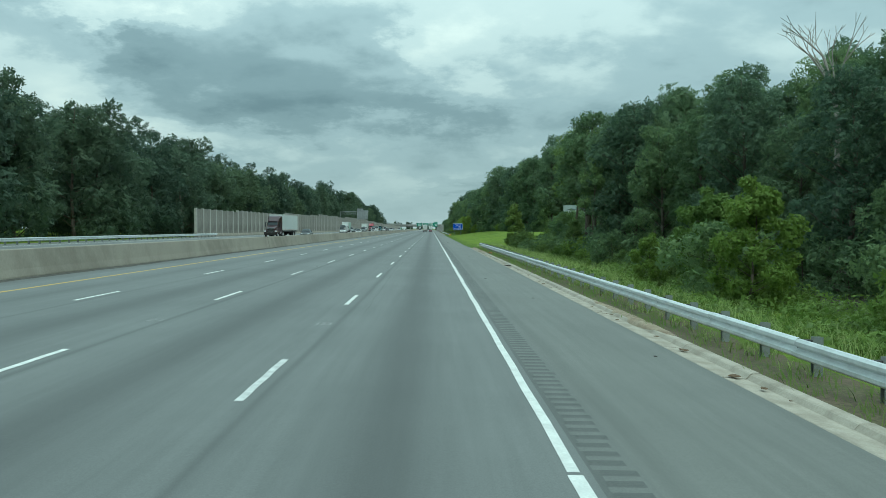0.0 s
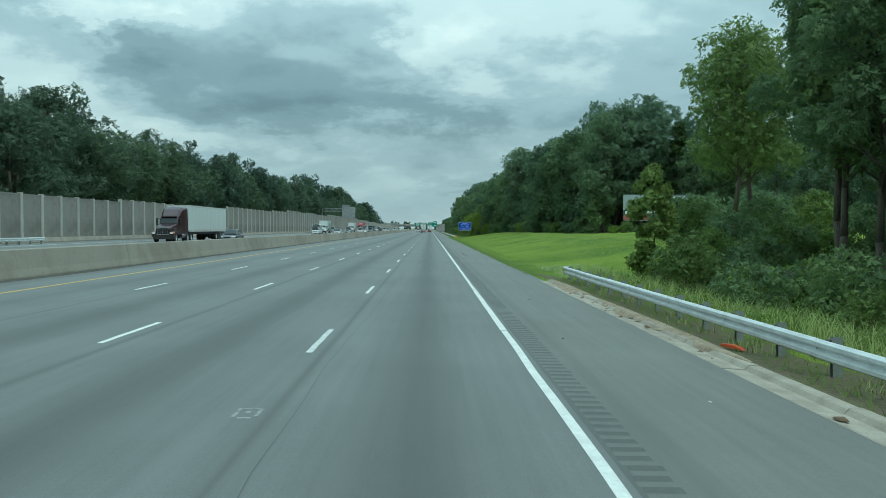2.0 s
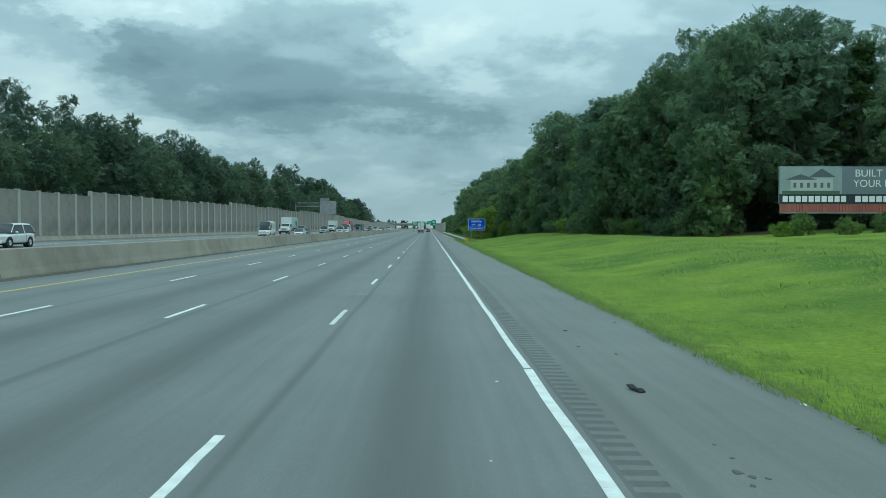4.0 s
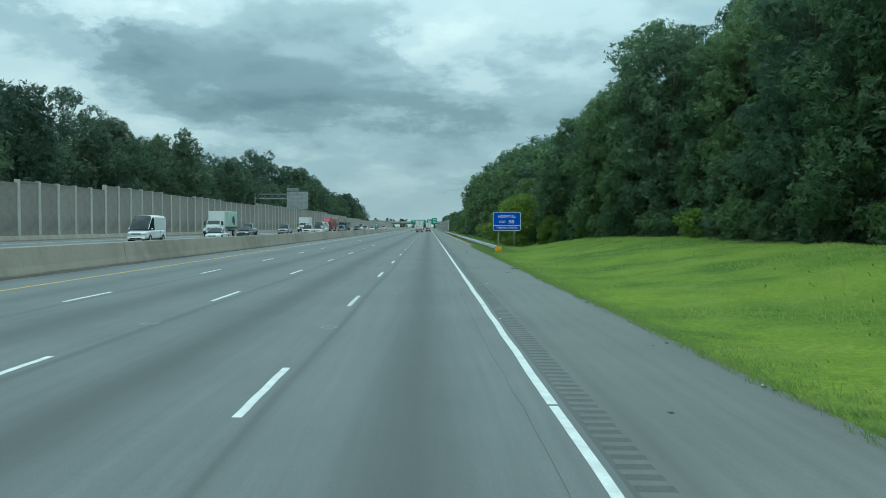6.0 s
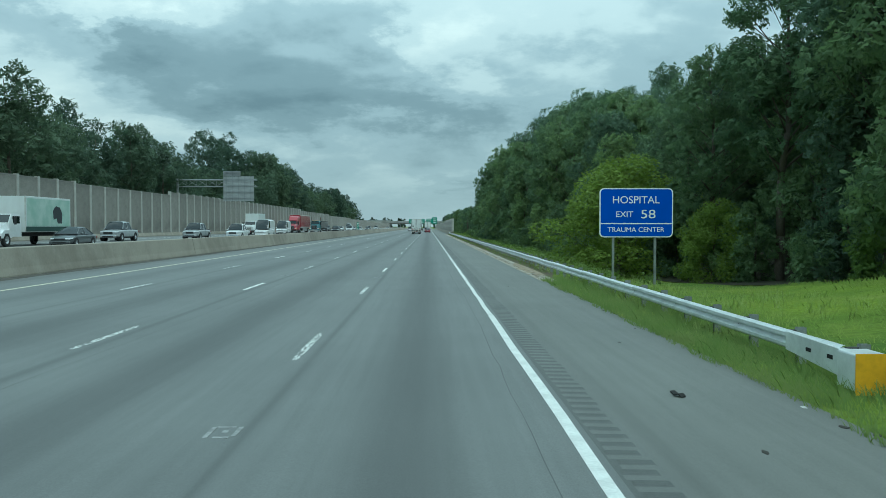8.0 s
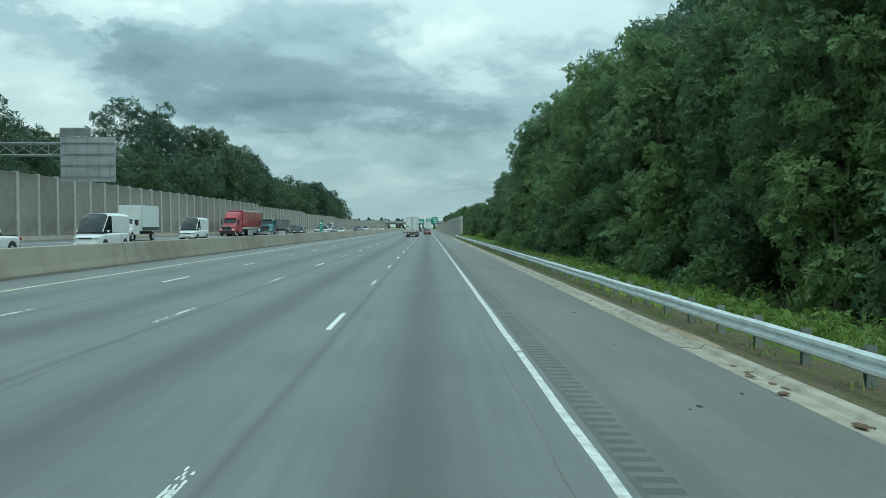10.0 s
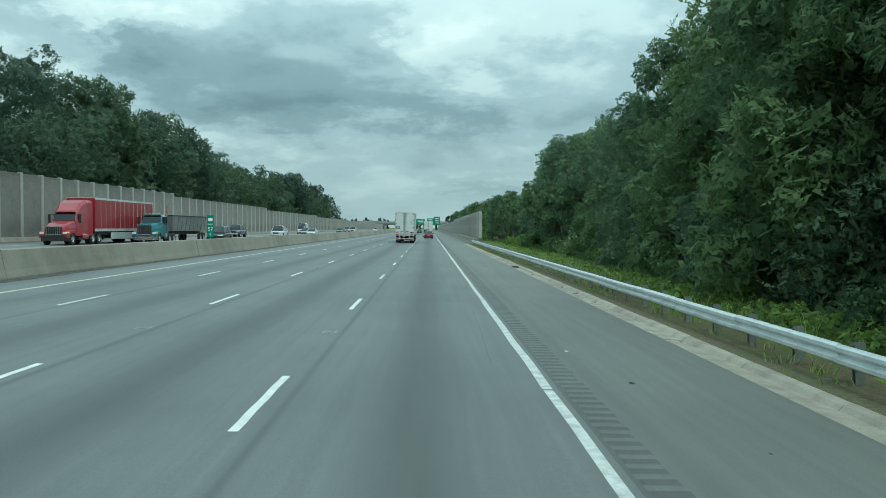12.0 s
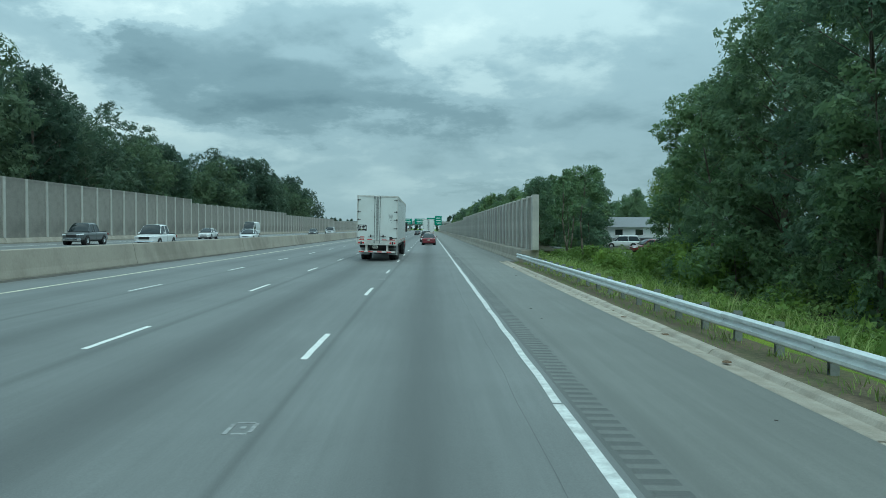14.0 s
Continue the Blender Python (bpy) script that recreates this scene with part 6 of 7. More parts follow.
def tractor(parent, y0, colour, sleeper=True, roof=3.9, long_nose=False, grille=CHROME):
    """A conventional tractor whose back is at y0 and nose at y0+7 (forward +y)."""
    nose = y0 + (7.0 if sleeper else 6.0)
    cab_f, cab_b = nose - 2.0, y0 + (2.0 if sleeper else 2.6)
    def ring(y, w, z0, z1, r=0.12, top=None):
        t = top if top is not None else w - 0.06
        return [(-w, y, z0), (-w, y, (z0 + z1) / 2), (-t, y, z1 - r), (-t + r, y, z1), (t - r, y, z1), (t, y, z1 - r), (w, y, (z0 + z1) / 2), (w, y, z0)]
    # hood
    hw = 0.95 if long_nose else 1.02
    part("hood", loft([ring(cab_f + 0.02, 1.02, 0.95, 2.08, 0.14), ring(nose - 0.9, hw * 0.92, 0.95, 1.98 if long_nose else 1.86, 0.16), ring(nose - 0.15, hw * (0.80 if long_nose else 0.74), 0.80, 1.90 if long_nose else 1.62, 0.14)]), colour, parent)
    # cab and sleeper in one shell
    cab = [ring(cab_f, 1.04, 0.75, 2.05, 0.05), ring(cab_f - 0.45, 1.06, 0.75, 2.95 if roof > 3.2 else 2.85, 0.2, 0.95)]
    if sleeper:
        cab += [ring(cab_f - 1.2, 1.12, 0.75, roof - 0.25, 0.25, 1.05), ring(cab_f - 1.9, 1.2, 0.75, roof, 0.2, 1.15), ring(cab_b, 1.22, 0.75, roof, 0.15, 1.18)]
    else:
        cab += [ring(cab_f - 1.6, 1.06, 0.75, 2.90, 0.2, 0.95), ring(cab_b, 1.06, 0.75, 2.85, 0.2, 0.95)]
    shell = part("cab", loft(cab), colour, parent)
    soft = shell.modifiers.new("soft", "BEVEL")
    soft.width, soft.segments, soft.limit_method = 0.07, 3, "ANGLE"
    # windscreen just ahead of the sloped cab front, side windows, doors
    part("windscreen", loft([[(-0.93, cab_f - 0.02, 2.10), (0.93, cab_f - 0.02, 2.10), (0.93, cab_f + 0.015, 2.10), (-0.93, cab_f + 0.015, 2.10)],
                             [(-0.86, cab_f - 0.36, 2.78), (0.86, cab_f - 0.36, 2.78), (0.86, cab_f - 0.325, 2.78), (-0.86, cab_f - 0.325, 2.78)]]), GLAZING, shell)
    part("sun_visor", boxed(-0.9, 0.9, cab_f - 0.38, cab_f - 0.12, 2.80, 2.86, bevel=0.015), colour, shell)
    for s in (-1, 1):
        part("side_window", boxed(*sorted((s * 1.02, s * 1.075)), cab_f - 1.35, cab_f - 0.45, 2.02, 2.62, bevel=0.01), GLAZING, shell)
        part("door_seam", boxed(*sorted((s * 1.05, s * 1.083)), cab_f - 1.42, cab_f - 1.40, 0.95, 2.7), BLACK, shell)
        m = part("mirror", boxed(*sorted((s * 1.22, s * 1.40)), cab_f - 0.22, cab_f - 0.10, 1.85, 2.65, bevel=0.03), BLACK, shell)
        for arm_z in (2.60, 1.95):
            part("mirror_arm", rods(((s * 1.0, cab_f - 0.3, arm_z), (s * 1.25, cab_f - 0.16, arm_z), 0.02)), BLACK, m)
        fender = part("fender", across([(nose - 1.75, 0.85), (nose - 1.70, 1.10), (nose - 1.45, 1.24), (nose - 0.80, 1.26), (nose - 0.35, 1.18), (nose - 0.08, 0.98), (nose - 0.05, 0.62), (nose - 0.45, 0.60), (nose - 0.55, 0.95), (nose - 1.30, 1.05), (nose - 1.6, 0.80)], *sorted((s * 0.80, s * 1.18)), bevel=0.03), colour, parent)
        part("headlamp", boxed(*sorted((s * 0.78, s * 1.12)), nose - 0.09, nose - 0.02, 0.92, 1.12, bevel=0.03), LAMP_CLEAR, fender)
        part("turn_signal", boxed(*sorted((s * 1.05, s * 1.19)), nose - 0.42, nose - 0.12, 1.0, 1.09, bevel=0.02), LAMP_AMBER, fender)
        wheel(parent, s * 1.02, nose - 1.10, 0.51, 0.28, s)
        for yy in (y0 + 0.75, y0 + 2.05):
            wheel(parent, s * 1.08, yy, 0.51, 0.27, s)
            wheel(parent, s * 0.77, yy, 0.51, 0.27, -s, RUST_RIM)
        part("fuel_tank", rods(((s * 0.93, y0 + 2.9, 0.72), (s * 0.93, cab_f - 0.9, 0.72), 0.30), seg=16), ALLOY if long_nose else colour, parent)
        part("step", boxed(*sorted((s * 0.75, s * 1.18)), cab_f - 1.2, cab_f - 0.3, 0.42, 0.62, bevel=0.02), CHASSIS, parent)
        if long_nose:
            part("exhaust_stack", rods(((s * 1.12, cab_b + 0.05, 0.9), (s * 1.12, cab_b + 0.05, 3.9), 0.075), seg=12), CHROME, parent)
    part("chassis_rails", boxed(-0.45, 0.45, y0, nose - 0.4, 0.72, 0.95), CHASSIS, parent)
    part("fifth_wheel", boxed(-0.5, 0.5, y0 + 0.9, y0 + 1.9, 0.95, 1.05), CHASSIS, parent)
    g = part("grille", boxed(-0.62, 0.62, nose - 0.14, nose - 0.06, 0.88, 1.80 if long_nose else 1.55, bevel=0.02), BLACK, parent)
    for k in range(7):
        x = -0.54 + k * 0.18
        part("grille_bar", boxed(x - 0.012, x + 0.012, nose - 0.06, nose - 0.045, 0.92, 1.76 if long_nose else 1.51), grille, g)
    for z in ((0.87, 1.80) if long_nose else (0.87, 1.55)):
        part("grille_frame", boxed(-0.66, 0.66, nose - 0.13, nose - 0.04, z - 0.03, z + 0.03, bevel=0.01), CHROME, g)
    part("bumper", loft([[(-1.2, nose - 0.5, 0.35), (1.2, nose - 0.5, 0.35), (1.2, nose - 0.5, 0.78), (-1.2, nose - 0.5, 0.78)],
                         [(-1.0, nose + 0.02, 0.35), (1.0, nose + 0.02, 0.35), (1.0, nose + 0.02, 0.78), (-1.0, nose + 0.02, 0.78)]]), CHROME if long_nose else CHASSIS, parent)
    for k in range(5):
        part("marker_lamp", boxed(-0.62 + k * 0.31 - 0.04, -0.62 + k * 0.31 + 0.04, cab_f - 0.60, cab_f - 0.50, 2.93, 3.0, bevel=0.01), LAMP_AMBER, shell)


def semi(label, at, turn, colour, body, hero=False, sleeper=True, lean=0.0, length=16.15, skirt=False, name="semi_truck"):
    t = thing(name, label, "truck", at=at, turn=turn, lean=lean)
    van_trailer(t, length, body, hero, skirt)
    tractor(t, length - 1.75, colour, sleeper)
    return t


def dump_semi(at, turn):
    t = thing("dump_truck", "teal long-nosed tractor with a grey dump trailer", "truck", at=at, turn=turn)
    teal, grey = paint("teal truck paint", (0.01, 0.16, 0.19)), surface("grey dump body", (0.30, 0.30, 0.29), 0.6, 0.3, grain=0.08, stain=0.4, stain_size=0.7)
    tub = loft([[(-1.0, 0.0, 1.25), (1.0, 0.0, 1.25), (1.24, 0.0, 2.75), (-1.24, 0.0, 2.75)], [(-1.0, 11.6, 1.25), (1.0, 11.6, 1.25), (1.24, 12.0, 2.75), (-1.24, 12.0, 2.75)]])
    part("dump_body", tub, grey, t)
    for k in range(9):
        y = 0.2 + k * 1.4
        for s in (-1, 1):
            part("body_rib", loft([[(s * 1.02, y, 1.25), (s * 1.06, y, 1.25), (s * 1.06, y + 0.1, 1.25), (s * 1.02, y + 0.1, 1.25)],
                                   [(s * 1.23, y, 2.70), (s * 1.29, y, 2.70), (s * 1.29, y + 0.1, 2.70), (s * 1.23, y + 0.1, 2.70)]]), grey, t)
    part("top_rail", boxed(-1.30, 1.30, -0.02, 12.05, 2.75, 2.85, bevel=0.02), CHASSIS, t)
    part("frame", boxed(-0.55, 0.55, 0.2, 12.2, 0.85, 1.2), CHASSIS, t)
    for y in (0.9, 2.15):
        for s in (-1, 1):
            wheel(t, s * 1.08, y, 0.51, 0.3, s)
    tractor(t, 10.8, teal, False, 2.9, True)
    return t


def box_truck(label, at, turn, length=7.4, decal=True, name="box_truck"):
    """A medium box truck: rear of box at y=0, nose at length+2.6."""
    t = thing(name, label, "truck", at=at, turn=turn)
    white = paint("white truck paint", (0.72, 0.74, 0.74))
    part("box_body", boxed(-1.22, 1.22, 0, length, 1.05, 3.75, bevel=0.03), TRAILER, t)
    for s in (-1, 1):
        part("skirt_band", boxed(*sorted((s * 1.222, s * 1.228)), 0.05, length - 0.05, 1.08, 1.45), surface("dark green band", (0.02, 0.06, 0.05), 0.5), t)
        if decal:
            part("picture_panel", boxed(*sorted((s * 1.222, s * 1.227)), 0.15, length - 0.2, 1.47, 3.6), surface("pale green print", (0.33, 0.50, 0.42), 0.5, stain=0.7, stain_size=1.4, stain_colour=(0.6, 0.68, 0.62)), t)
            part("dark_shape", across([(1.6, 1.7), (2.3, 1.7), (2.5, 2.1), (3.0, 2.0), (3.1, 2.7), (2.6, 3.1), (1.9, 3.0), (1.5, 2.5)], *sorted((s * 1.228, s * 1.231))), surface("dark print", (0.03, 0.035, 0.04), 0.6), t)
        part("corner_post", boxed(*sorted((s * 1.16, s * 1.235)), length - 0.08, length + 0.01, 1.05, 3.76, bevel=0.01), TRAILER_FRAME, t)
    n = length + 0.25
    def ring(y, w, z0, z1, tw):
        return [(-w, y, z0), (-w, y, (z0 + z1) / 2), (-tw, y, z1), (tw, y, z1), (w, y, (z0 + z1) / 2), (w, y, z0)]
    cab = part("cab", loft([ring(n, 1.05, 0.7, 2.42, 0.92), ring(n + 1.1, 1.05, 0.7, 2.40, 0.90), ring(n + 1.65, 1.03, 0.7, 1.72, 0.98)]), white, t)
    part("hood", loft([ring(n + 1.66, 1.0, 0.75, 1.68, 0.85), ring(n + 2.9, 0.88, 0.75, 1.42, 0.70)]), white, t)
    part("windscreen", loft([[(-0.93, n + 1.58, 1.75), (0.93, n + 1.58, 1.75), (0.93, n + 1.63, 1.75), (-0.93, n + 1.63, 1.75)],
                             [(-0.84, n + 1.12, 2.33), (0.84, n + 1.12, 2.33), (0.84, n + 1.17, 2.33), (-0.84, n + 1.17, 2.33)]]), GLAZING, cab)
    for s in (-1, 1):
        part("side_window", boxed(*sorted((s * 0.96, s * 1.058)), n + 0.25, n + 1.1, 1.68, 2.22, bevel=0.01), GLAZING, cab)
        part("mirror", boxed(*sorted((s * 1.2, s * 1.36)), n + 1.25, n + 1.35, 1.6, 2.2, bevel=0.02), BLACK, cab)
        part("headlamp", boxed(*sorted((s * 0.55, s * 0.86)), n + 2.86, n + 2.95, 0.98, 1.18, bevel=0.03), LAMP_CLEAR, t)
        part("fender", across([(n + 1.4, 0.65), (n + 1.45, 1.05), (n + 1.8, 1.22), (n + 2.5, 1.20), (n + 2.85, 0.95), (n + 2.9, 0.6), (n + 2.6, 0.6), (n + 2.4, 0.98), (n + 1.9, 0.98), (n + 1.7, 0.6)], *sorted((s * 0.75, s * 1.12)), bevel=0.03), white, t)
        wheel(t, s * 0.98, n + 2.1, 0.48, 0.26, s)
        wheel(t, s * 1.02, 1.7, 0.48, 0.26, s)
    part("grille", boxed(-0.5, 0.5, n + 2.86, n + 2.93, 0.88, 1.30, bevel=0.02), CHROME, t)
    part("bumper", boxed(-1.1, 1.1, n + 2.75, n + 3.02, 0.42, 0.78, bevel=0.04), CHASSIS, t)
    part("frame", boxed(-0.45, 0.45, 0.1, n + 2.4, 0.7, 1.0), CHASSIS, t)
    return t


# station tables of bodies: length, width, sill, belt line and roof; y runs from the tail (0) to the nose
CARS = {
    "sedan": dict(L=4.75, W=0.91, base=0.22, tail=(0.82, 0.98), belt=0.98, hood=(0.94, 0.72), roof=1.46, cab=(0.72, 1.55, 2.75, 3.65), roof_w=0.58, r=0.33),
    "suv": dict(L=4.75, W=0.94, base=0.27, tail=(0.90, 1.08), belt=1.10, hood=(1.08, 0.88), roof=1.74, cab=(0.06, 0.42, 2.85, 3.55), roof_w=0.66, r=0.37),
    "pickup": dict(L=5.8, W=1.0, base=0.36, tail=(1.08, 1.14), belt=1.20, hood=(1.20, 1.02), roof=1.90, cab=(2.05, 2.20, 3.75, 4.35), roof_w=0.70, r=0.40),
    "van": dict(L=5.9, W=1.0, base=0.30, tail=(1.20, 1.25), belt=1.28, hood=(1.22, 0.98), roof=2.55, cab=(0.03, 0.12, 4.00, 5.05), roof_w=0.84, r=0.36),
}


def car(kind, label, at, turn, colour, name=None, category=None):
    """A road car built from lofted body and cabin sections; tail at y=0, nose at y=L."""
    c = CARS[kind]
    L, W, zb, belt = c["L"], c["W"], c["base"], c["belt"]
    t = thing(name or {"sedan": "sedan", "suv": "suv_car", "pickup": "pickup_truck", "van": "delivery_van"}[kind], label, category or ("car" if kind in ("sedan", "suv") else kind), at=at, turn=turn)

    def ring(y, w, z0, zm, z1, k=0.93):
        return [(-w * 0.94, y, z0), (-w, y, z0 + 0.14), (-w, y, zm), (-w * k, y, z1), (w * k, y, z1), (w, y, zm), (w, y, z0 + 0.14), (w * 0.94, y, z0)]
    y1, y2, y3, y4 = c["cab"]
    t0, t1 = c["tail"]
    rows = [ring(0.0, W * 0.82, zb + 0.12, t0 - 0.1, t0), ring(0.16, W * 0.95, zb, t0 - 0.02, t1), ring(max(0.5, y1), W, zb, belt - 0.12, belt), ring((y2 + y3) / 2, W, zb, belt - 0.14, belt - 0.02),
            ring(y4, W, zb, belt - 0.14, c["hood"][0]), ring(L - 0.45, W * 0.95, zb, c["hood"][1] - 0.06, c["hood"][1] + 0.04), ring(L - 0.05, W * 0.80, zb + 0.06, c["hood"][1] - 0.16, c["hood"][1] - 0.06)]
    body = part("body", loft(rows), colour, t, smooth=True)
    soft = body.modifiers.new("soft", "SUBSURF")
    soft.levels = soft.render_levels = 2
    rw, rz = c["roof_w"], c["roof"]
    low = belt - 0.06
    ys = sorted({y1 + (y2 - y1) * q / 4 for q in range(5)} | {y2 + (y3 - y2) * q / 6 for q in range(7)} | {y3 + (y4 - y3) * q / 5 for q in range(6)})

    def section(y, inset=0.0):
        """One rib of the cabin, from sill to roof to sill."""
        if y < y2:
            f = 1 - (1 - (y - y1) / (y2 - y1)) ** 1.5
        elif y > y3:
            f = 1 - (1 - (y4 - y) / (y4 - y3)) ** 1.35
        else:
            f = 1.0 + 0.05 * math.sin(math.pi * (y - y2) / (y3 - y2))
        z = low + 0.05 + (rz - 0.02 - low) * f
        wb = W * 0.91 - inset
        wr = wb - (W * 0.91 - rw) * min(1.0, f)
        half = [(wb, low), (wb + (wr - wb) * 0.86, low + 0.86 * (z - low) - inset), (wr * 0.84, z - inset)]
        return [(-x, y, zz) for x, zz in half] + [(0, y, z + 0.015 - inset)] + [(x, y, zz) for x, zz in reversed(half)]
    cabin = part("cabin", loft([section(y, 0.015) for y in ys]), BLACK, t, "dark cabin interior")

    def skin(name, y_from, y_to, i0, i1, material, parent, label=""):
        """The part of the cabin's surface between two stations and two points of the rib."""
        bm = bmesh.new()
        grid = [[bm.verts.new(q) for q in section(y)[i0:i1 + 1]] for y in ys if y_from - 1e-6 <= y <= y_to + 1e-6]
        for g, h in zip(grid, grid[1:]):
            for i in range(i1 - i0):
                bm.faces.new((g[i], g[i + 1], h[i + 1], h[i]))
        return part(name, bm, material, parent, label, smooth=True)
    skin("roof", y2, y3, 1, 5, colour, t)
    skin("windscreen", y3, y4, 1, 5, GLAZING, cabin)
    mid = min(ys, key=lambda v: abs(v - (y2 + y3) / 2))
    van_split = ys[-7]
    for i0, i1, sx in ((0, 1, -1), (5, 6, 1)):
        if kind == "van":
            skin("side_panel", y1, van_split, i0, i1, colour, t)
            skin("side_window", van_split, y4, i0, i1, GLAZING, cabin)
        else:
            skin("side_window", y1, mid, i0, i1, GLAZING, cabin)
            skin("side_window", mid, y4, i0, i1, GLAZING, cabin)
            foot, top = section(mid)[0 if sx < 0 else 6], section(mid)[1 if sx < 0 else 5]
            part("pillar", rods((foot, top, 0.04), seg=6), colour, t)
        for ya, yb in ((y4, y3), (y1, y2)):
            a_, b_ = section(ya + (0.02 if ya < yb else -0.02)), section(yb)
            part("pillar", rods((a_[1 if sx < 0 else 5], b_[1 if sx < 0 else 5], 0.035), seg=6), colour, t)
    if kind == "van":
        skin("rear_door", y1, y2, 1, 5, colour, t)
    else:
        skin("rear_window", y1, y2, 1, 5, GLAZING, cabin)
    for s in (-1, 1):
        for y in (L * 0.20, L - L * 0.19):
            part("wheel_arch", lathe([(c["r"] * 1.16, W * 0.6), (c["r"] * 1.16, W + 0.008), (c["r"] * 0.9, W + 0.008)], 20), BLACK, t, at=pose(0, y, c["r"], 0, 0, 0 if s > 0 else 180))
            wheel(t, s * (W - 0.10), y, c["r"], 0.23, s)
        nz = c["hood"][1]
        part("headlamp", loft([[(s * W * 0.46, L - 0.09, nz - 0.13), (s * W * 0.46, L - 0.03, nz - 0.13), (s * W * 0.46, L - 0.05, nz - 0.07), (s * W * 0.46, L - 0.10, nz - 0.07)],
                               [(s * W * 0.80, L - 0.22, nz - 0.15), (s * W * 0.82, L - 0.12, nz - 0.15), (s * W * 0.82, L - 0.16, nz - 0.02), (s * W * 0.80, L - 0.26, nz - 0.02)],
                               [(s * W * 0.93, L - 0.46, nz - 0.10), (s * W * 0.955, L - 0.42, nz - 0.10), (s * W * 0.95, L - 0.46, nz - 0.01), (s * W * 0.92, L - 0.50, nz - 0.01)]]), LAMP_CLEAR, body)
        part("tail_lamp", boxed(*sorted((s * W * 0.55, s * W * 0.93)), -0.015, 0.14, t0 - 0.20, t0 - 0.04, bevel=0.02), LAMP_DIM, body)
        part("door_mirror", boxed(*sorted((s * (W + 0.02), s * (W + 0.17))), y4 - 0.55, y4 - 0.40, belt - 0.02, belt + 0.12, bevel=0.03), colour, body)
        part("door_seam", boxed(*sorted((s * (W - 0.01), s * (W + 0.002))), (y2 + y3) / 2 - 0.108, (y2 + y3) / 2 - 0.10, zb + 0.15, belt - 0.12), BLACK, body)
    big = kind in ("pickup", "suv")
    part("grille", boxed(-W * 0.45, W * 0.45, L - 0.10, L - 0.030, c["hood"][1] - (0.30 if big else 0.19), c["hood"][1] - 0.09, bevel=0.02), BLACK, body)
    part("air_intake", boxed(-W * 0.55, W * 0.55, L - 0.10, L + 0.024, zb + 0.06, zb + 0.17, bevel=0.02), BLACK, body)
    part("front_bumper", boxed(-W * 0.82, W * 0.82, L - 0.22, L + 0.02, zb + 0.02, zb + 0.22, bevel=0.05), colour if kind != "pickup" else CHROME, body)
    part("rear_bumper", boxed(-W * 0.85, W * 0.85, -0.05, 0.2, zb + 0.08, zb + 0.34, bevel=0.05), colour if kind != "pickup" else CHROME, body)
    part("number_plate", boxed(-0.16, 0.16, -0.056, -0.05, zb + 0.38, zb + 0.50), PLATE, body)
    part("underbody", boxed(-W * 0.8, W * 0.8, 0.3, L - 0.4, zb - 0.06, zb + 0.1), CHASSIS, t)
    if kind == "pickup":
        part("bed_cavity", boxed(-W * 0.78, W * 0.78, 0.25, y1 - 0.10, belt - 0.07, belt - 0.01), BLACK, t, "open dark cargo bed")
    return t


def road_z(x):
    return CROSS * x


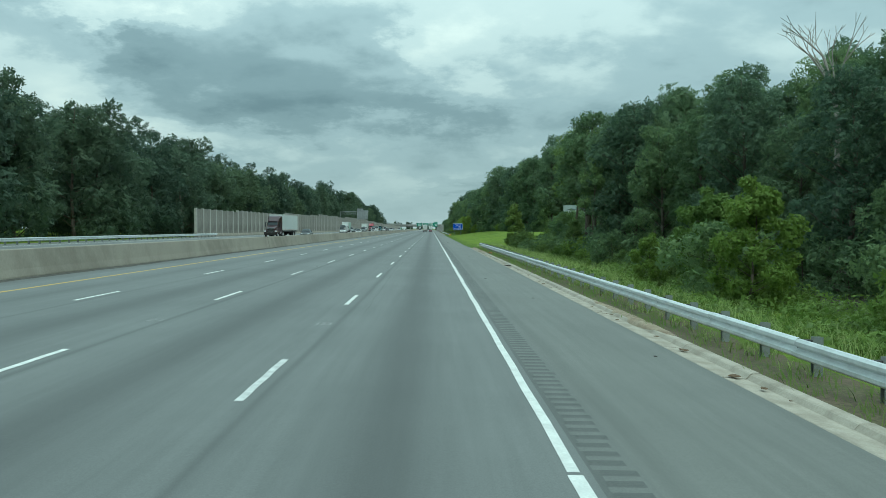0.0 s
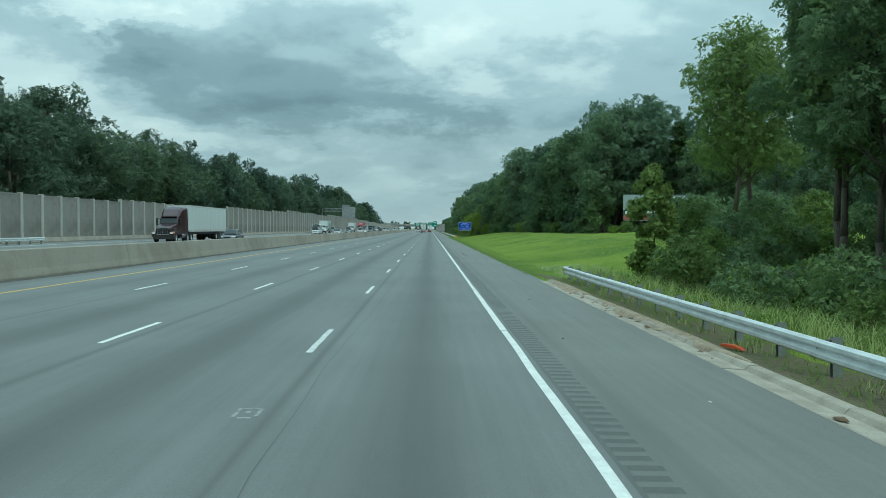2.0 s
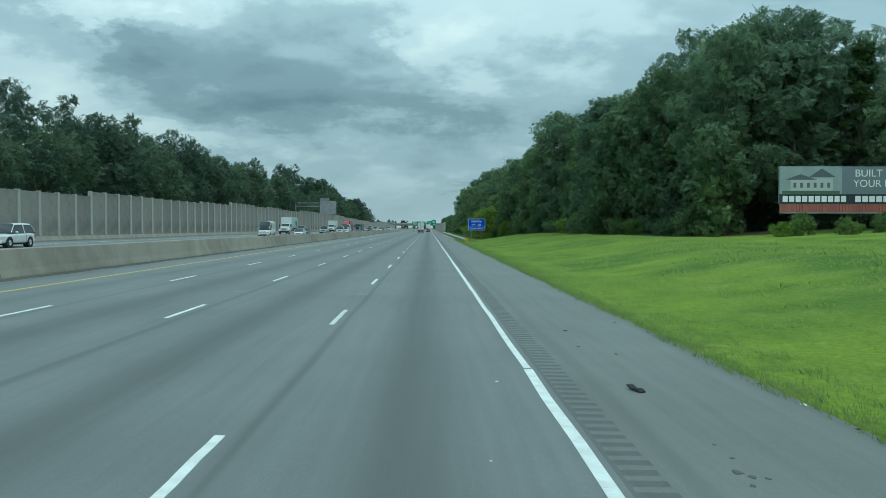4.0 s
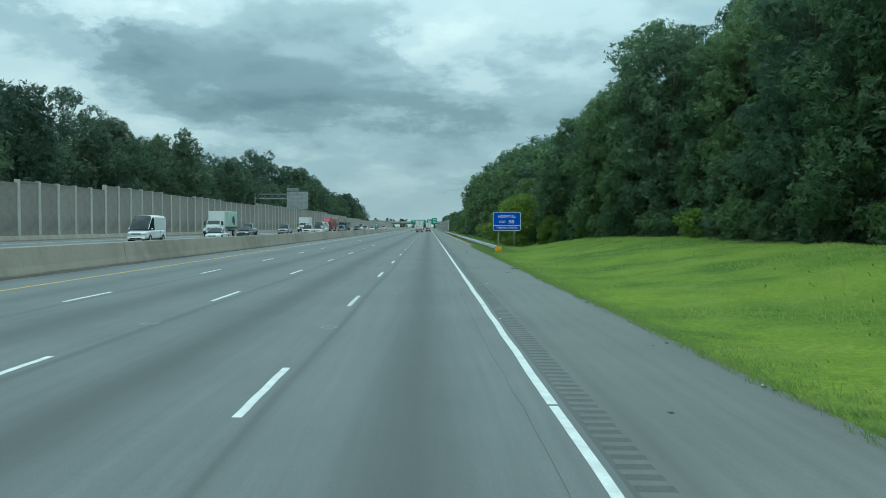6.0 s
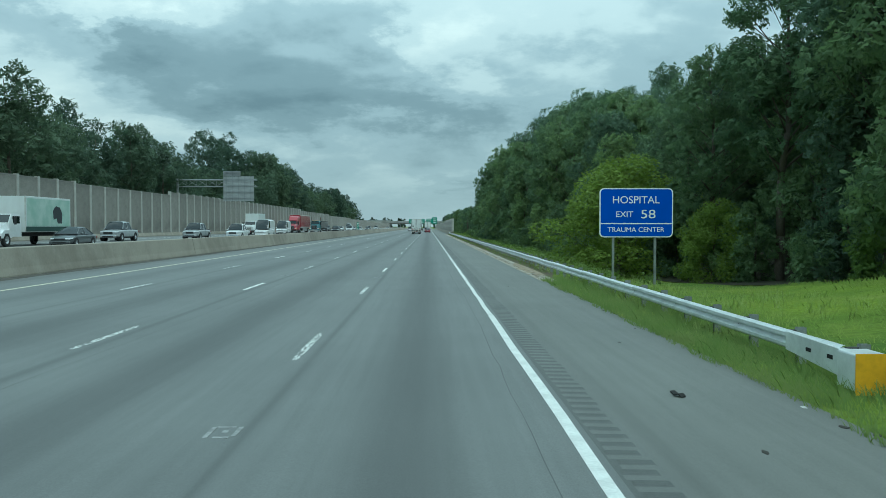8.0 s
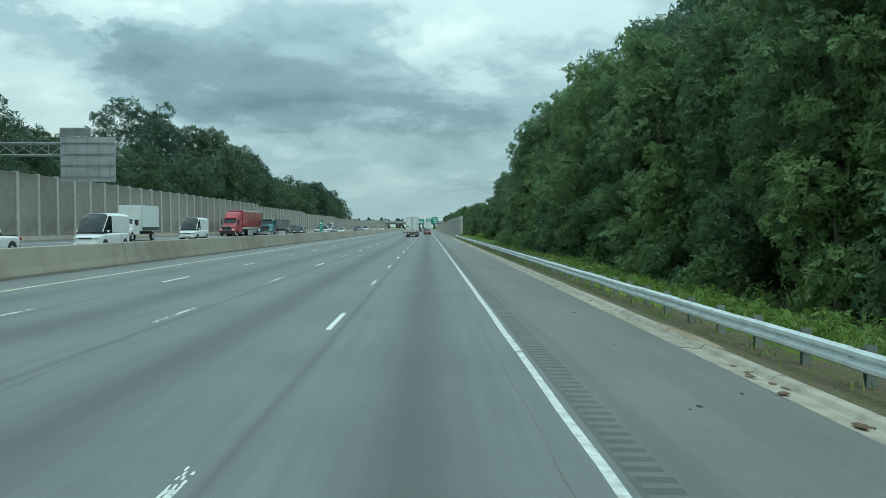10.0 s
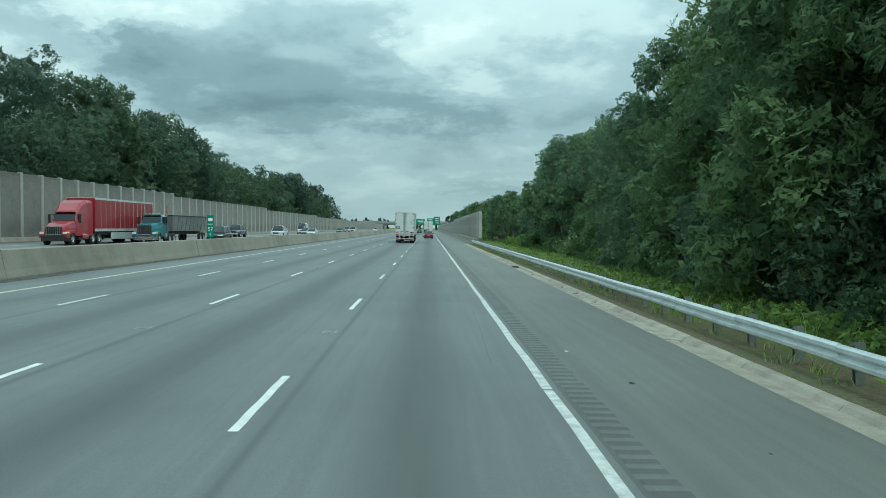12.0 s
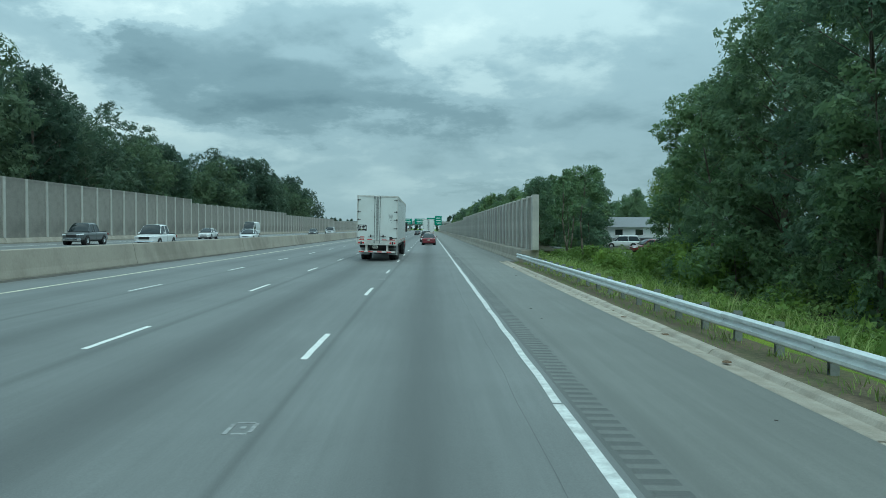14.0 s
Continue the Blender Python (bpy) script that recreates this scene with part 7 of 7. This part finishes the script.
def traffic():
    red = paint("dark red cab paint", (0.28, 0.025, 0.03))
    # the trailer truck in the next lane
    semi("red day-cab truck pulling a weathered white box trailer", (-5.0, 449.0, road_z(-5.0) - 0.01), 0, red, TRAILER, hero=True, sleeper=False, lean=1.3)
    # the line of traffic ahead
    car("sedan", "dark red sedan driving in the edge lane", (-1.75, 501.0, road_z(-1.75)), 0, paint("dark red car paint", (0.17, 0.012, 0.022)))
    car("suv", "white crossover ahead of the red sedan", (-2.2, 524.0, road_z(-2.2)), 0, paint("white car paint", (0.74, 0.75, 0.75)))
    semi("white box trailer truck far ahead in the edge lane", (-1.9, 572.0, road_z(-1.9)), 0, red, TRAILER, sleeper=True)
    car("suv", "white crossover in the middle lane", (-9.3, 560.0, road_z(-9.3)), 0, paint("white car paint", (0.74, 0.75, 0.75)))
    car("sedan", "dark sedan far ahead in the next lane", (-5.4, 640.0, road_z(-5.4)), 0, paint("black car paint", (0.02, 0.02, 0.022)))
    # oncoming traffic beyond the median barrier
    white, silver, dark = paint("white car paint", (0.74, 0.75, 0.75)), paint("silver car paint", (0.36, 0.38, 0.39)), paint("black car paint", (0.02, 0.02, 0.022))
    gunmetal = paint("gunmetal car paint", (0.10, 0.11, 0.115))
    maroon, crimson = paint("deep maroon paint", (0.045, 0.010, 0.016)), paint("crimson truck paint", (0.36, 0.02, 0.035))

    def lane(x, y):
        return (x, y, CROSS * x)

    def coming(kind, label, x, nose_y, colour):
        return car(kind, label, lane(x, nose_y + CARS[kind]["L"]), 180, colour)
    a, b, c, e = -21.9, -25.5, -29.2, -32.9
    semi("maroon sleeper truck with a white box trailer", lane(-30.4, 142.0 + 21.4), 180, maroon, TRAILER)
    coming("sedan", "grey sedan beside the maroon truck", b, 150.0, gunmetal)
    coming("suv", "white crossover in the opposite slow lane", e, 171.0, white)
    coming("van", "white delivery van in the opposite lanes", c, 246.0, white)
    coming("sedan", "white sedan with a sloping roof", b, 258.5, white)
    box_truck("white box truck with a pale green picture panel", lane(e, 285.0 + 10.4), 180)
    coming("sedan", "dark grey sedan behind the box truck", c, 288.0, gunmetal)
    coming("pickup", "silver pickup truck on the opposite carriageway", e, 306.0, silver)
    coming("pickup", "grey pickup truck in the opposite lanes", c, 320.0, silver)
    coming("pickup", "white pickup truck in the opposite lanes", b, 325.0, white)
    box_truck("small white box truck in the opposite lanes", lane(e, 366.0 + 8.2), 180, 5.2, False)
    coming("van", "white van near the small box truck", b, 341.0, white)
    coming("van", "white van following in the middle lane", c, 376.0, white)
    semi("crimson sleeper truck with a red box trailer", lane(e, 408.5 + 20.0), 180, crimson, crimson, length=14.8, skirt=True)
    dump_semi(lane(c, 419.0 + 16.8), 180)
    coming("suv", "black off-road car on the opposite carriageway", b, 430.0, dark)
    coming("pickup", "dark pickup truck behind the dump truck", e, 468.0, gunmetal)
    coming("pickup", "white pickup truck with a crew cab", b, 465.0, white)
    coming("sedan", "pale sedan far along the opposite lanes", b, 501.0, white)
    coming("sedan", "white sedan in the opposite slow lane", e, 508.0, white)
    coming("sedan", "silver sedan beside the panel van", c, 516.0, silver)
    coming("van", "tall white panel van in the opposite lanes", e, 534.0, white)
    coming("sedan", "dark sedan far along the opposite lanes", c, 583.0, gunmetal)
    coming("pickup", "white pickup truck far along the opposite lanes", b, 586.0, white)
    coming("suv", "silver crossover far along the opposite lanes", e, 640.0, silver)
    coming("sedan", "white sedan far along the opposite lanes", b, 690.0, white)
# ---- put together ----
build_ground()
build_road()
build_median()
noise_wall("noise_wall_left", -38.7, 125, 974, left_top, 0.5, 1, "tall grey concrete panel noise wall with pale posts")
noise_wall("noise_wall_right", 5.5, 452, 974, lambda y: 4.55 if y < 560 else 4.1, 0.85, -1, "pale concrete panel noise wall with close posts", pitch=3.05, face=1.1, post_w=0.30, panel=PALE_PANEL, proud=0.22)
apron()
rail_a = guardrail(-18.4, 92.2, label="galvanised W-beam guardrail on steel posts beside the gutter")
rail_b = guardrail(239.9, 452.0, label="galvanised W-beam guardrail with a yellow end terminal")
rail_ends(rail_a, rail_b, 110.5)
gutters()
litter_strips()
barrier_dirt()
road_wear(bpy.data.objects["road"])
guardrail(20.0, 128.0, x=-36.2, z=0.82 + 0.45, label="galvanised guardrail along the opposite verge", turn=180.0)
plant_trees()
undergrowth()
hospital_sign()
billboard()
# far ground in the same shade-darkened floor colour
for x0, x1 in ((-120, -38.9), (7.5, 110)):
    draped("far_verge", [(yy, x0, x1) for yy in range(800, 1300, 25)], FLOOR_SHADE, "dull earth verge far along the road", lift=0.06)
mile_marker()
gantry("sign_gantry", "steel sign gantry seen from behind over the opposite lanes", 359.0, -43.0, -30.0, 8.8, [(-32.8, 8.4, 5.0, 4.1), (-33.9, 10.9, 2.8, 0.8)], True, (-43.0,))
gantry("sign_gantry", "far steel gantry with green direction signs", 860.0, -17.0, 6.5, 5.6, [(-14.5, 6.3, 5.0, 3.4), (-7.5, 6.3, 6.0, 3.4), (-0.9, 6.6, 4.6, 3.6), (3.4, 6.8, 4.0, 5.4)], False, (-17.0, 6.5))
overpass()
apartments()
traffic()
grass_blades("verge_grass", [(26000, 3.12, 3.8, 96, 262, 0.10, 0.008), (10000, 3.7, 4.8, 96, 262, 0.10, 0.008)], EDGE_BLADE, "mown green verge grass", lie=0.9, per=7)
grass_blades("rail_grass", [(9000, 3.3, 6.2, 238, 262, 0.26, 0.008), (9000, 3.86, 5.6, -10, 92, 0.20, 0.008), (7000, 4.0, 5.6, 262, 452, 0.16, 0.008)], EDGE_BLADE, "rough green grass under the guardrail", lie=0.7, per=6)
grass_blades("pale_grass_tufts", [(2600, 4.6, 8.0, 92, 104, 0.22, 0.005)], TUFT, "pale seeding grass tufts on the verge", lie=0.35)
meadow_blades()
grass_blades("roadside_weeds", [(2600, 5.3, 9.5, 246, 282, 0.26, 0.0055), (7000, 5.2, 9, -10, 92, 0.6, 0.0065), (7000, 5.3, 9.5, 38, 92, 0.75, 0.009), (8000, 5.3, 8.6, 330, 455, 0.7, 0.009), (9000, 5.4, 9, 266, 455, 0.6, 0.0065), (1500, 4.4, 4.9, -10, 92, 0.2, 0.012), (2500, 4.4, 4.9, 245, 455, 0.2, 0.012)], WEED, "tall dry tipped roadside weeds", lie=0.42)
